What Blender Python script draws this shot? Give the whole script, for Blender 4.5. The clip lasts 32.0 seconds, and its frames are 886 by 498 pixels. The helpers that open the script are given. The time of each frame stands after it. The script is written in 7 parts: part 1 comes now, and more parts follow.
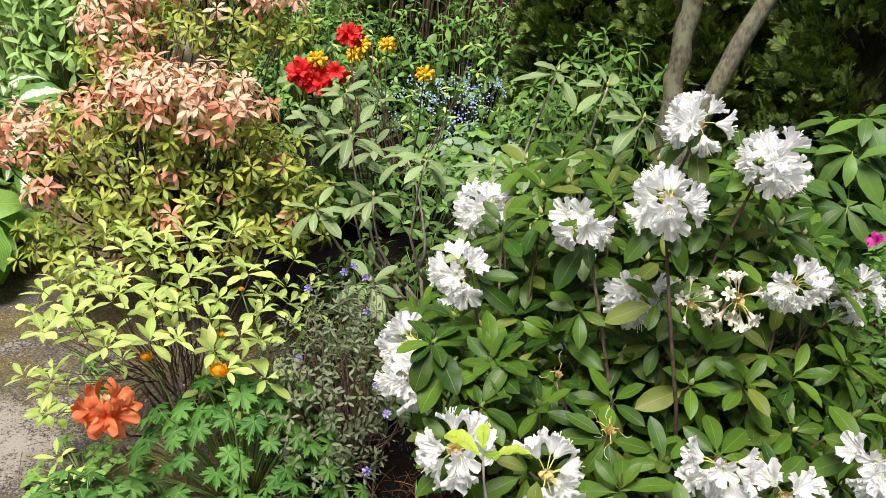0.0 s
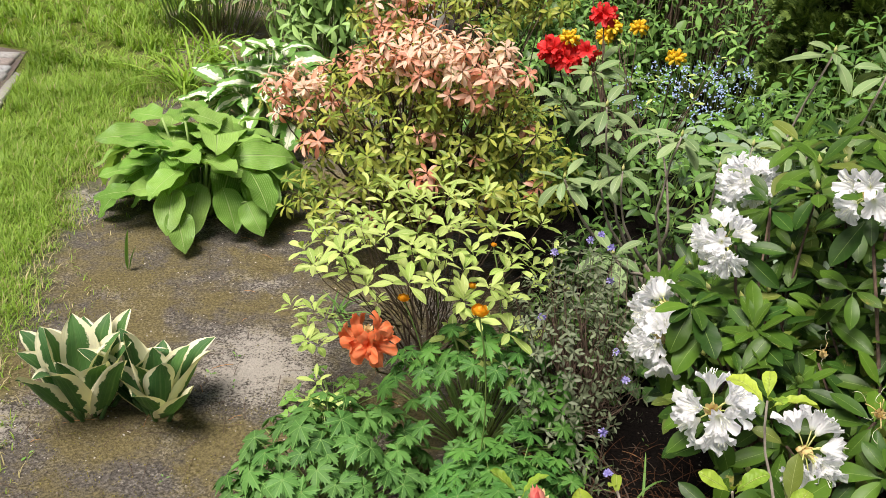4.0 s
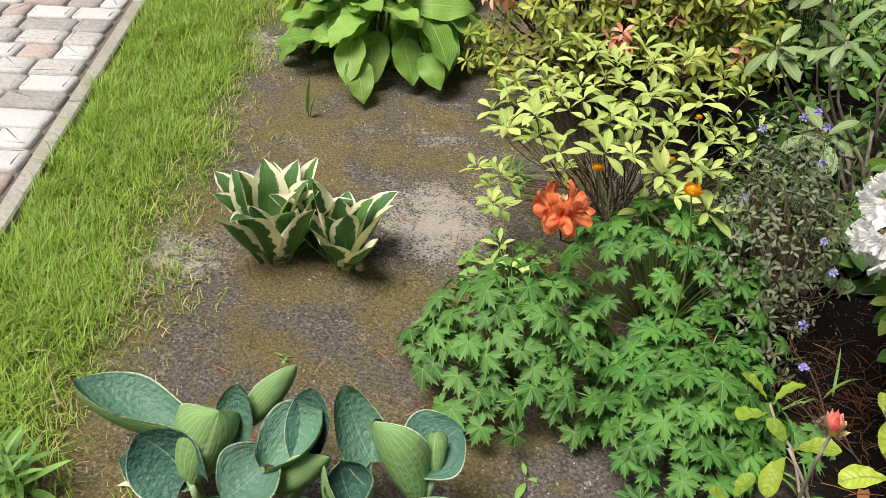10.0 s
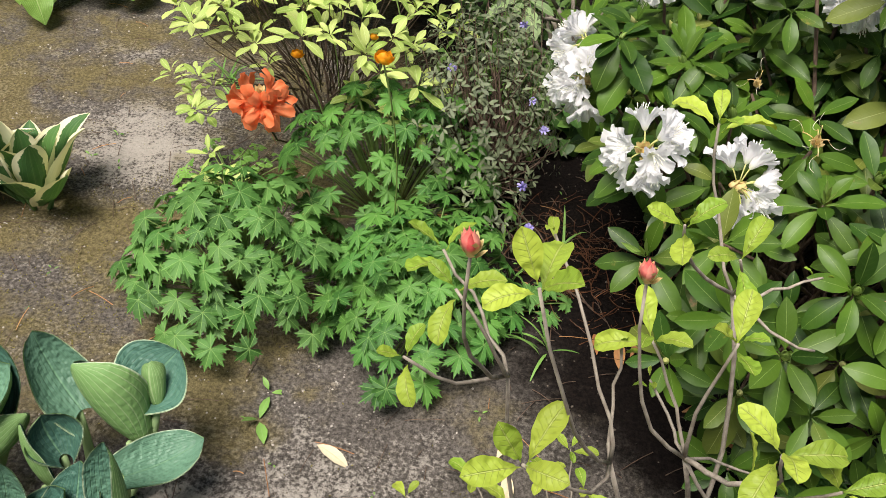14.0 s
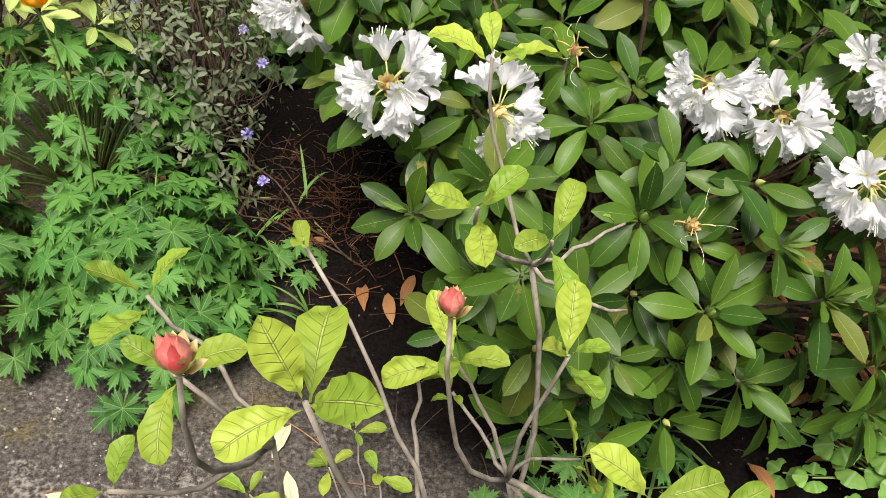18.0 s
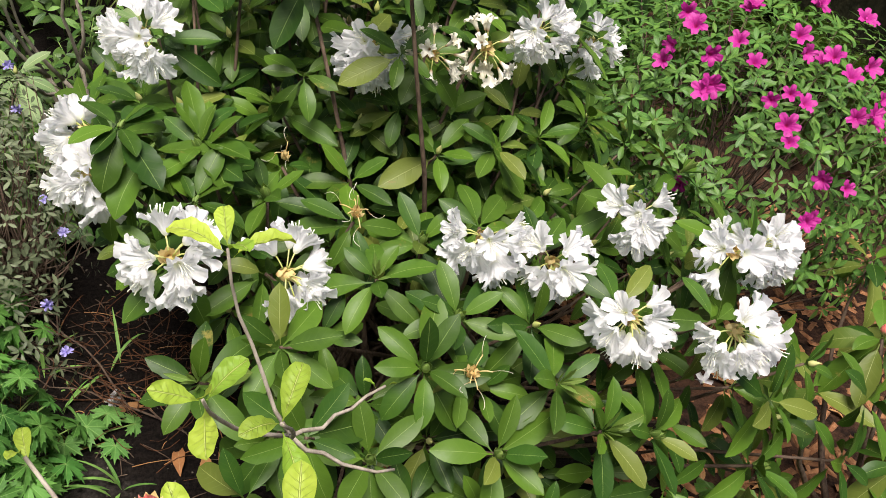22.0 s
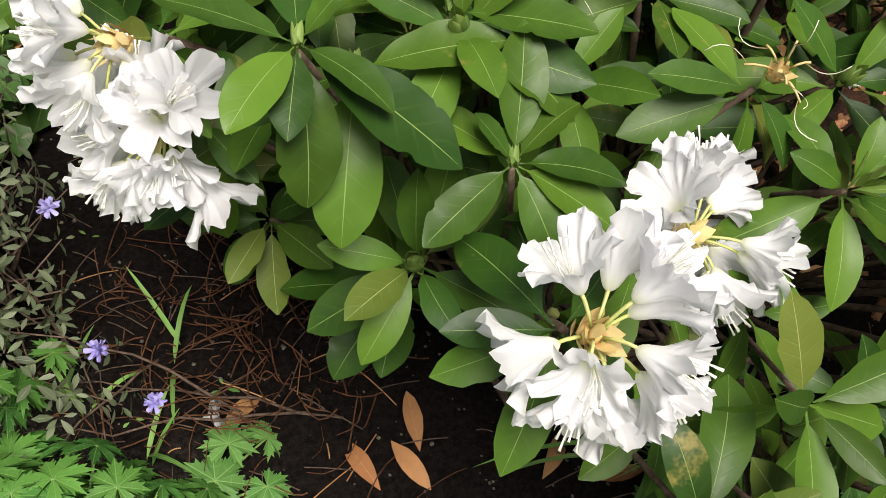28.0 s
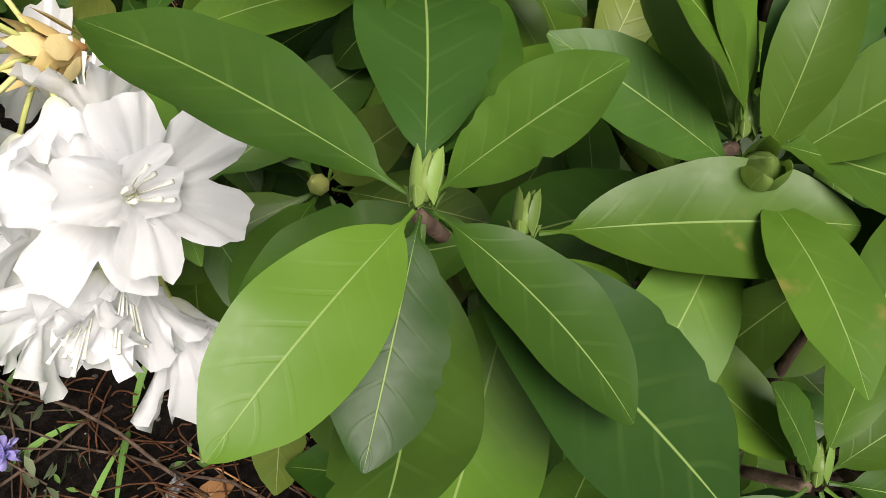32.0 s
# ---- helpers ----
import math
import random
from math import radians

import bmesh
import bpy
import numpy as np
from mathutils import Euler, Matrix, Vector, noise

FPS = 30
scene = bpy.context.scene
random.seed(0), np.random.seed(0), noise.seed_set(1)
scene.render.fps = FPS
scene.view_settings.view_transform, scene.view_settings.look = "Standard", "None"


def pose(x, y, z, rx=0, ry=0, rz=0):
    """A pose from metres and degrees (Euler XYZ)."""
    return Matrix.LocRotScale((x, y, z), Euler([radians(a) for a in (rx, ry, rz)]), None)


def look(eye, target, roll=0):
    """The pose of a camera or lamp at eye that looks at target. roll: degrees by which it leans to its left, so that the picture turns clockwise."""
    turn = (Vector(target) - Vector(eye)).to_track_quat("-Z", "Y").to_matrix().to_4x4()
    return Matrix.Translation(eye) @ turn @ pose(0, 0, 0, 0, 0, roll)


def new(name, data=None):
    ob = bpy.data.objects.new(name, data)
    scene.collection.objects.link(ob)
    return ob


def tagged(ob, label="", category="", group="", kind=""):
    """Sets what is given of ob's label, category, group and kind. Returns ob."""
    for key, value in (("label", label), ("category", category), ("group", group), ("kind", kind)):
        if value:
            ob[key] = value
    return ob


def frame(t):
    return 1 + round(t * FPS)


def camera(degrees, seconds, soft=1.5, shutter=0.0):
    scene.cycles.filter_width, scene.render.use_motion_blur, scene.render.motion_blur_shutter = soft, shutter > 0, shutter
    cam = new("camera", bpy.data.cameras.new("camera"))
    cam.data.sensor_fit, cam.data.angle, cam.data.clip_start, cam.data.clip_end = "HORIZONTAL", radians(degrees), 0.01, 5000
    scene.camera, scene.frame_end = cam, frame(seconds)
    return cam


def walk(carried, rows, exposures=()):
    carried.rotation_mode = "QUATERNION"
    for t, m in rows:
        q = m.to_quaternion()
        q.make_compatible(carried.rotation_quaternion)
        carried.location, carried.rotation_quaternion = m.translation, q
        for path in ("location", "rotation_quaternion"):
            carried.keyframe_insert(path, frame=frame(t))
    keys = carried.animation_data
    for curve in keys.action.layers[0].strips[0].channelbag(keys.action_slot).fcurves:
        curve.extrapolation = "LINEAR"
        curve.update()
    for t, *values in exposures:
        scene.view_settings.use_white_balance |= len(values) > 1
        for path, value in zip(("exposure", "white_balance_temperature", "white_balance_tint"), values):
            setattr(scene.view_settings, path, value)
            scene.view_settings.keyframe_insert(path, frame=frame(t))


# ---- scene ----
cam = camera(53.8, 32.0, soft=0.7)
PATH = [
    (0, (0.379, 0.497, 1.593), (0.254, 2.309, 0.756), 4.6),
    (0.5, (0.363, 0.472, 1.607), (0.122, 2.3, 0.83), 3.9),
    (1, (0.335, 0.446, 1.622), (-0.006, 2.281, 0.904), 3.5),
    (1.5, (0.315, 0.436, 1.637), (-0.097, 2.277, 0.974), 2.8),
    (2, (0.307, 0.44, 1.626), (-0.134, 2.283, 0.988), 2.7),
    (2.5, (0.307, 0.454, 1.592), (-0.155, 2.287, 0.938), 2.7),
    (4.5, (0.273, 0.378, 1.521), (-0.343, 2.028, 0.574), 4.1),
    (5, (0.254, 0.369, 1.505), (-0.394, 1.97, 0.496), 4.6),
    (5.5, (0.239, 0.346, 1.477), (-0.408, 1.867, 0.351), 5.7),
    (6, (0.229, 0.332, 1.437), (-0.403, 1.772, 0.202), 7.1),
    (6.5, (0.222, 0.334, 1.406), (-0.405, 1.701, 0.087), 7.6),
    (7, (0.215, 0.339, 1.384), (-0.399, 1.642, -0.003), 8),
    (7.5, (0.209, 0.35, 1.371), (-0.402, 1.608, -0.059), 7.9),
    (8, (0.19, 0.351, 1.388), (-0.429, 1.583, -0.06), 7.7),
    (8.5, (0.171, 0.36, 1.416), (-0.474, 1.587, -0.026), 7.1),
    (9, (0.161, 0.374, 1.457), (-0.543, 1.658, 0.095), 5.8),
    (9.5, (0.156, 0.392, 1.484), (-0.591, 1.74, 0.21), 3.6),
    (10, (0.148, 0.404, 1.519), (-0.63, 1.823, 0.343), 2.6),
    (10.5, (0.14, 0.413, 1.542), (-0.648, 1.874, 0.428), 2.4),
    (11, (0.155, 0.439, 1.549), (-0.642, 1.936, 0.489), 1.3),
    (11.5, (0.167, 0.457, 1.554), (-0.587, 1.993, 0.52), 0.7),
    (12, (0.189, 0.475, 1.537), (-0.487, 2.075, 0.545), 1.2),
    (12.5, (0.207, 0.493, 1.492), (-0.301, 2.138, 0.475), 3.9),
    (13, (0.231, 0.504, 1.461), (-0.188, 2.102, 0.334), 4.2),
    (13.5, (0.25, 0.503, 1.44), (-0.098, 2.056, 0.228), 4.2),
    (14, (0.256, 0.513, 1.404), (-0.015, 2.018, 0.116), 4.8),
    (14.5, (0.252, 0.51, 1.371), (0.048, 1.959, 0.008), 5.8),
    (15, (0.25, 0.502, 1.332), (0.109, 1.894, -0.097), 7.5),
    (15.5, (0.242, 0.512, 1.298), (0.155, 1.86, -0.176), 8.9),
    (17.5, (0.229, 0.699, 1.288), (0.32, 2.079, -0.156), 14),
    (18, (0.239, 0.752, 1.302), (0.565, 2.162, -0.078), 11),
    (18.5, (0.278, 0.761, 1.314), (0.707, 2.176, -0.033), 10.1),
    (19, (0.333, 0.76, 1.325), (0.843, 2.173, 0.006), 11),
    (19.5, (0.372, 0.755, 1.344), (0.935, 2.175, 0.053), 9.7),
    (20, (0.388, 0.742, 1.36), (0.997, 2.176, 0.106), 9.5),
    (20.5, (0.368, 0.734, 1.371), (0.997, 2.19, 0.152), 9.9),
    (21, (0.347, 0.739, 1.373), (0.979, 2.219, 0.185), 11.1),
    (21.5, (0.337, 0.738, 1.38), (0.968, 2.249, 0.231), 12.3),
    (22, (0.333, 0.729, 1.379), (0.949, 2.273, 0.267), 12.3),
    (22.5, (0.269, 0.776, 1.369), (0.878, 2.335, 0.274), 11.4),
    (23, (0.186, 0.842, 1.356), (0.872, 2.376, 0.272), 7),
    (23.5, (0.172, 0.846, 1.355), (0.875, 2.373, 0.272), 7.2),
    (24, (0.131, 0.94, 1.318), (0.91, 2.453, 0.267), 8.2),
    (24.5, (0.027, 1.1, 1.262), (0.842, 2.612, 0.238), 7.8),
    (26.5, (0.007, 1.49, 1.193), (0.949, 2.707, -0.083), 11.7),
    (27, (0.038, 1.514, 1.15), (0.963, 2.574, -0.272), 12.4),
    (27.5, (0.068, 1.521, 1.112), (0.944, 2.447, -0.429), 12.7),
    (28, (0.079, 1.559, 1.084), (0.95, 2.421, -0.496), 11.9),
    (28.5, (0.093, 1.591, 1.071), (0.961, 2.399, -0.539), 12.4),
    (29, (0.118, 1.649, 1.053), (0.988, 2.432, -0.568), 13.7),
    (29.5, (0.134, 1.7, 1.022), (1.009, 2.452, -0.611), 15),
    (30, (0.165, 1.751, 1.003), (1.053, 2.515, -0.618), 15.9),
    (30.5, (0.184, 1.784, 0.96), (1.069, 2.541, -0.667), 17.9),
    (31, (0.194, 1.797, 0.94), (1.069, 2.553, -0.692), 19.8),
    (31.5, (0.194, 1.803, 0.92), (1.033, 2.559, -0.73), 21.9),
    (32, (0.196, 1.816, 0.912), (1.01, 2.583, -0.746), 22.8),
]
walk(cam, [(t, look(eye, target, roll)) for t, eye, target, roll in PATH], [(0, 0.80, 6800, 10), (3, 0.78, 6800, 10), (5, 0.66, 6800, 10), (7, 0.76, 6800, 10), (9, 0.78, 6800, 10), (11, 0.50, 6800, 10), (12, 0.54, 6800, 10), (14, 0.76, 6800, 10), (24, 0.80, 6800, 10), (28, 0.70, 6800, 10), (32, 0.66, 6800, 10)])

# ---------------------------------------------------------------- daylight under a bright overcast sky
world = bpy.data.worlds.new("sky")
scene.world = world
world.use_nodes = True
sky = world.node_tree.nodes.new("ShaderNodeTexSky")
sky.sky_type, sky.sun_disc = "NISHITA", False
sky.sun_elevation, sky.sun_rotation = radians(66), radians(205)
sky.air_density, sky.dust_density = 1.0, 4.0
bg = world.node_tree.nodes["Background"]
bg.inputs[1].default_value = 0.050
world.node_tree.links.new(sky.outputs[0], bg.inputs[0])
sun = new("sun", bpy.data.lights.new("sun", "SUN"))
sun.data.energy, sun.data.angle, sun.data.color = 4.2, radians(30), (1.0, 0.95, 0.945)
sun.matrix_basis = pose(0, 0, 0, 22, 0, -25)

# ---------------------------------------------------------------- materials
def nodes_of(name):
    mat = bpy.data.materials.new(name)
    mat.use_nodes = True
    nt = mat.node_tree
    nt.nodes.clear()
    out = nt.nodes.new("ShaderNodeOutputMaterial")
    return mat, nt, out


def nd(nt, kind, **kw):
    n = nt.nodes.new(kind)
    for k, v in kw.items():
        if k in n.inputs:
            n.inputs[k].default_value = v
        else:
            setattr(n, k, v)
    return n


def mix_col(nt, fac, a, b, blend="MIX"):
    n = nt.nodes.new("ShaderNodeMix")
    n.data_type, n.blend_type = "RGBA", blend
    for sock, val in ((n.inputs[0], fac), (n.inputs[6], a), (n.inputs[7], b)):
        if isinstance(val, bpy.types.NodeSocket):
            nt.links.new(val, sock)
        elif isinstance(val, (int, float)):
            sock.default_value = val
        else:
            sock.default_value = (*val[:3], 1)
    return n.outputs[2]


def calc(nt, op, a, b=None, c=None, clamp=False):
    n = nt.nodes.new("ShaderNodeMath")
    n.operation, n.use_clamp = op, clamp
    for sock, val in zip(n.inputs, (a, b, c)):
        if isinstance(val, bpy.types.NodeSocket):
            nt.links.new(val, sock)
        elif val is not None:
            sock.default_value = val
    return n.outputs[0]


def smooth(nt, val, lo, hi):
    n = nt.nodes.new("ShaderNodeMapRange")
    n.interpolation_type = "SMOOTHSTEP"
    nt.links.new(val, n.inputs[0])
    n.inputs[1].default_value, n.inputs[2].default_value = lo, hi
    return n.outputs[0]


def noise_tex(nt, scale, detail=4, rough=0.55, coords=None, kind="ShaderNodeTexNoise"):
    n = nt.nodes.new(kind)
    n.inputs["Scale"].default_value = scale
    if "Detail" in n.inputs:
        n.inputs["Detail"].default_value = detail
    if "Roughness" in n.inputs:
        n.inputs["Roughness"].default_value = rough
    if coords is not None:
        nt.links.new(coords, n.inputs["Vector"])
    return n


def chance(nt):
    """A number for each piece, whether it is an object of its own or an island of a joined mesh."""
    a = nt.nodes.new("ShaderNodeObjectInfo").outputs["Random"]
    b = nt.nodes.new("ShaderNodeNewGeometry").outputs["Random Per Island"]
    return calc(nt, "FRACT", calc(nt, "ADD", a, b))


def leaf_material(name, base, alt, vein, rib=0.03, side=9.0, side_amount=0.25, rough=0.45, see=0.25, margin=None, margin_at=0.62, margin_vary=0.0, blemish=None, bump=0.25, pucker=0.0, spread=0.25, flame=None, along=0, relief=1.0, edge_line=None):
    """A leaf: two tones that differ from leaf to leaf, a midrib and side veins along the blade's own map, and worn spots."""
    mat, nt, out = nodes_of(name)
    uv = nt.nodes.new("ShaderNodeUVMap").outputs[0]
    sep = nt.nodes.new("ShaderNodeSeparateXYZ")
    nt.links.new(uv, sep.inputs[0])
    u, v = sep.outputs[0], sep.outputs[1]
    au = calc(nt, "ABSOLUTE", calc(nt, "SUBTRACT", calc(nt, "MULTIPLY", u, 2.0), 1.0))
    rnd = chance(nt)
    geo = nt.nodes.new("ShaderNodeNewGeometry").outputs["Position"]
    mottled = noise_tex(nt, 38.0, 3, 0.6, geo).outputs[0]
    fine = noise_tex(nt, 260.0, 2, 0.6, geo).outputs[0]
    t = calc(nt, "ADD", calc(nt, "MULTIPLY", rnd, 0.75), calc(nt, "MULTIPLY", mottled, 0.45))
    col = mix_col(nt, smooth(nt, t, 0.15, 1.05), base, alt)
    hsv = nt.nodes.new("ShaderNodeHueSaturation")
    nt.links.new(col, hsv.inputs["Color"])
    nt.links.new(calc(nt, "ADD", calc(nt, "MULTIPLY", calc(nt, "FRACT", calc(nt, "MULTIPLY", rnd, 7.3)), spread * 2), 1.0 - spread), hsv.inputs["Value"])
    col = hsv.outputs[0]
    if flame:
        f = calc(nt, "ADD", calc(nt, "MULTIPLY", au, -1.0), calc(nt, "MULTIPLY", noise_tex(nt, 60.0, 2, 0.5, geo).outputs[0], 0.88))
        col = mix_col(nt, smooth(nt, f, 0.0, 0.14), col, flame)
    # side veins bend forward from the midrib
    w = calc(nt, "SINE", calc(nt, "MULTIPLY", calc(nt, "SUBTRACT", v, calc(nt, "MULTIPLY", au, 0.16)), side * 6.283))
    if along:  # veins that run with the blade, closing at the tip
        w = calc(nt, "SINE", calc(nt, "MULTIPLY", au, along * 6.283))
        sv = smooth(nt, w, 0.70, 1.0)
    else:
        sv = calc(nt, "MULTIPLY", smooth(nt, w, 0.78, 1.0), calc(nt, "SUBTRACT", 1.0, au))
    mid = calc(nt, "SUBTRACT", 1.0, smooth(nt, au, rib * 0.5, rib * 1.6))
    col = mix_col(nt, calc(nt, "MULTIPLY", sv, side_amount), col, vein)
    col = mix_col(nt, calc(nt, "MULTIPLY", mid, 0.8), col, vein)
    if margin:
        edge = calc(nt, "ADD", au, calc(nt, "MULTIPLY", calc(nt, "SUBTRACT", noise_tex(nt, 30.0, 3, 0.6, geo).outputs[0], 0.5), 0.8))
        edge = calc(nt, "ADD", edge, calc(nt, "MULTIPLY", calc(nt, "SUBTRACT", rnd, 0.5), margin_vary))
        col = mix_col(nt, smooth(nt, edge, margin_at, margin_at + 0.06), col, margin)
    if edge_line:
        col = mix_col(nt, smooth(nt, au, 0.962, 0.99), col, edge_line)
    if blemish:
        spots = noise_tex(nt, 14.0, 5, 0.7, geo).outputs[0]
        keen = calc(nt, "ADD", spots, calc(nt, "MULTIPLY", calc(nt, "FRACT", calc(nt, "MULTIPLY", rnd, 13.7)), 0.17))
        col = mix_col(nt, smooth(nt, keen, 0.75, 0.85), col, blemish)
    bs = nd(nt, "ShaderNodeBsdfPrincipled", Roughness=rough)
    bs.inputs["Specular IOR Level"].default_value = 0.22
    nt.links.new(col, bs.inputs["Base Color"])
    nt.links.new(calc(nt, "ADD", calc(nt, "MULTIPLY", fine, 0.18), rough - 0.08), bs.inputs["Roughness"])
    h = calc(nt, "ADD", calc(nt, "MULTIPLY", mid, -0.8 * relief), calc(nt, "MULTIPLY", sv, -0.5 * relief))
    h = calc(nt, "ADD", h, calc(nt, "MULTIPLY", mottled, 0.4))
    if pucker:
        pk = noise_tex(nt, 95.0, 1, 0.4, geo).outputs[0]
        h = calc(nt, "ADD", h, calc(nt, "MULTIPLY", pk, pucker))
    bm_ = nd(nt, "ShaderNodeBump", Strength=bump, Distance=0.003)
    nt.links.new(h, bm_.inputs["Height"])
    nt.links.new(bm_.outputs[0], bs.inputs["Normal"])
    tr = nt.nodes.new("ShaderNodeBsdfTranslucent")
    nt.links.new(mix_col(nt, 1.0, col, (1.0, 1.0, 0.55), "MULTIPLY"), tr.inputs[0])
    mx = nd(nt, "ShaderNodeMixShader", Fac=see)
    nt.links.new(bs.outputs[0], mx.inputs[1])
    nt.links.new(tr.outputs[0], mx.inputs[2])
    nt.links.new(mx.outputs[0], out.inputs[0])
    return mat


def petal_material(name, base, alt, throat, rough=0.6, see=0.35, crinkle=0.3):
    mat, nt, out = nodes_of(name)
    uv = nt.nodes.new("ShaderNodeUVMap").outputs[0]
    sep = nt.nodes.new("ShaderNodeSeparateXYZ")
    nt.links.new(uv, sep.inputs[0])
    v = sep.outputs[1]
    geo = nt.nodes.new("ShaderNodeNewGeometry").outputs["Position"]
    n1 = noise_tex(nt, 55.0, 4, 0.6, geo).outputs[0]
    col = mix_col(nt, smooth(nt, calc(nt, "ADD", n1, calc(nt, "MULTIPLY", chance(nt), 0.4)), 0.4, 0.95), base, alt)
    col = mix_col(nt, calc(nt, "SUBTRACT", 1.0, smooth(nt, v, 0.05, 0.4)), col, throat)
    bs = nd(nt, "ShaderNodeBsdfPrincipled", Roughness=rough)
    nt.links.new(col, bs.inputs["Base Color"])
    b = nd(nt, "ShaderNodeBump", Strength=crinkle, Distance=0.003)
    nt.links.new(noise_tex(nt, 130.0, 3, 0.6, geo).outputs[0], b.inputs["Height"])
    nt.links.new(b.outputs[0], bs.inputs["Normal"])
    tr = nt.nodes.new("ShaderNodeBsdfTranslucent")
    nt.links.new(col, tr.inputs[0])
    mx = nd(nt, "ShaderNodeMixShader", Fac=see)
    nt.links.new(bs.outputs[0], mx.inputs[1])
    nt.links.new(tr.outputs[0], mx.inputs[2])
    nt.links.new(mx.outputs[0], out.inputs[0])
    return mat


def grain_material(name, a, b, scale=30.0, rough=0.85, bump=0.5, stretch=(1, 1, 1), stain=None, stain_scale=3.0, spread=0.15, dist=0.004):
    """Bark, stone, soil, painted board: two tones in a grain, larger stains, a rough relief."""
    mat, nt, out = nodes_of(name)
    tc = nt.nodes.new("ShaderNodeNewGeometry").outputs["Position"]
    mp = nd(nt, "ShaderNodeMapping", Scale=stretch)
    nt.links.new(tc, mp.inputs[0])
    n1 = noise_tex(nt, scale, 6, 0.65, mp.outputs[0]).outputs[0]
    col = mix_col(nt, smooth(nt, n1, 0.32, 0.68), a, b)
    if stain:
        n2 = noise_tex(nt, stain_scale, 5, 0.6, tc).outputs[0]
        col = mix_col(nt, smooth(nt, n2, 0.5, 0.66), col, stain)
    hsv = nt.nodes.new("ShaderNodeHueSaturation")
    nt.links.new(col, hsv.inputs["Color"])
    nt.links.new(calc(nt, "ADD", calc(nt, "MULTIPLY", chance(nt), spread * 2), 1.0 - spread), hsv.inputs["Value"])
    bs = nd(nt, "ShaderNodeBsdfPrincipled", Roughness=rough)
    bs.inputs["Specular IOR Level"].default_value = 0.5 if rough < 0.7 else 0.12
    nt.links.new(hsv.outputs[0], bs.inputs["Base Color"])
    bp = nd(nt, "ShaderNodeBump", Strength=bump, Distance=dist)
    nt.links.new(n1, bp.inputs["Height"])
    nt.links.new(bp.outputs[0], bs.inputs["Normal"])
    nt.links.new(bs.outputs[0], out.inputs[0])
    return mat


# ---------------------------------------------------------------- shapes
class Shape:
    """Points, faces and a map of one piece."""

    def __init__(self, verts, faces, uv=None):
        self.v = np.asarray(verts, dtype=float).reshape(-1, 3)
        self.f = [tuple(f) for f in faces]
        self.uv = np.zeros((len(self.v), 2)) if uv is None else np.asarray(uv, dtype=float)

    def moved(self, m):
        m = np.array(m)
        return Shape(self.v @ m[:3, :3].T + m[:3, 3], self.f, self.uv)


def joined(shapes):
    v, f, uv, at = [], [], [], 0
    for s in shapes:
        v.append(s.v)
        uv.append(s.uv)
        f.extend([tuple(i + at for i in q) for q in s.f])
        at += len(s.v)
    return Shape(np.concatenate(v), f, np.concatenate(uv))


def mesh_of(name, shape, *mats, index=None, flat=False):
    me = bpy.data.meshes.new(name)
    me.from_pydata(shape.v.tolist(), [], shape.f)
    for m in mats:
        me.materials.append(m)
    lay = me.uv_layers.new(name="map")
    vi = np.zeros(len(me.loops), dtype=np.int32)
    me.loops.foreach_get("vertex_index", vi)
    lay.data.foreach_set("uv", shape.uv[vi].astype(np.float32).ravel())
    if not flat:
        me.polygons.foreach_set("use_smooth", np.ones(len(me.polygons), dtype=bool))
    if index is not None:
        me.polygons.foreach_set("material_index", np.asarray(index, dtype=np.int32))
    me.update()
    return me


class Heap:
    """Many small pieces gathered into one mesh, with a material for each."""

    def __init__(self):
        self.v, self.f, self.uv, self.mi, self.n = [], [], [], [], 0

    def add(self, s, m=None, mat=0):
        v = s.v
        if m is not None:
            a = np.array(m)
            v = v @ a[:3, :3].T + a[:3, 3]
        self.v.append(v)
        self.uv.append(s.uv)
        k = self.n
        self.f.extend([tuple(i + k for i in q) for q in s.f])
        self.mi.extend([mat] * len(s.f))
        self.n += len(v)

    def mesh(self, name, *mats, flat=False):
        if not self.v:
            return None
        return mesh_of(name, Shape(np.concatenate(self.v), self.f, np.concatenate(self.uv)), *mats, index=self.mi, flat=flat)


def part(name, mesh, parent, label="", m=None, kind=""):
    ob = new(name, mesh)
    ob.parent = parent
    if m is not None:
        ob.matrix_basis = m
    return tagged(ob, label, kind=kind)


def thing(name, at, label, category, group="", kind="", mesh=None):
    ob = new(name, mesh)
    ob.location = at
    return tagged(ob, label, category, group, kind)


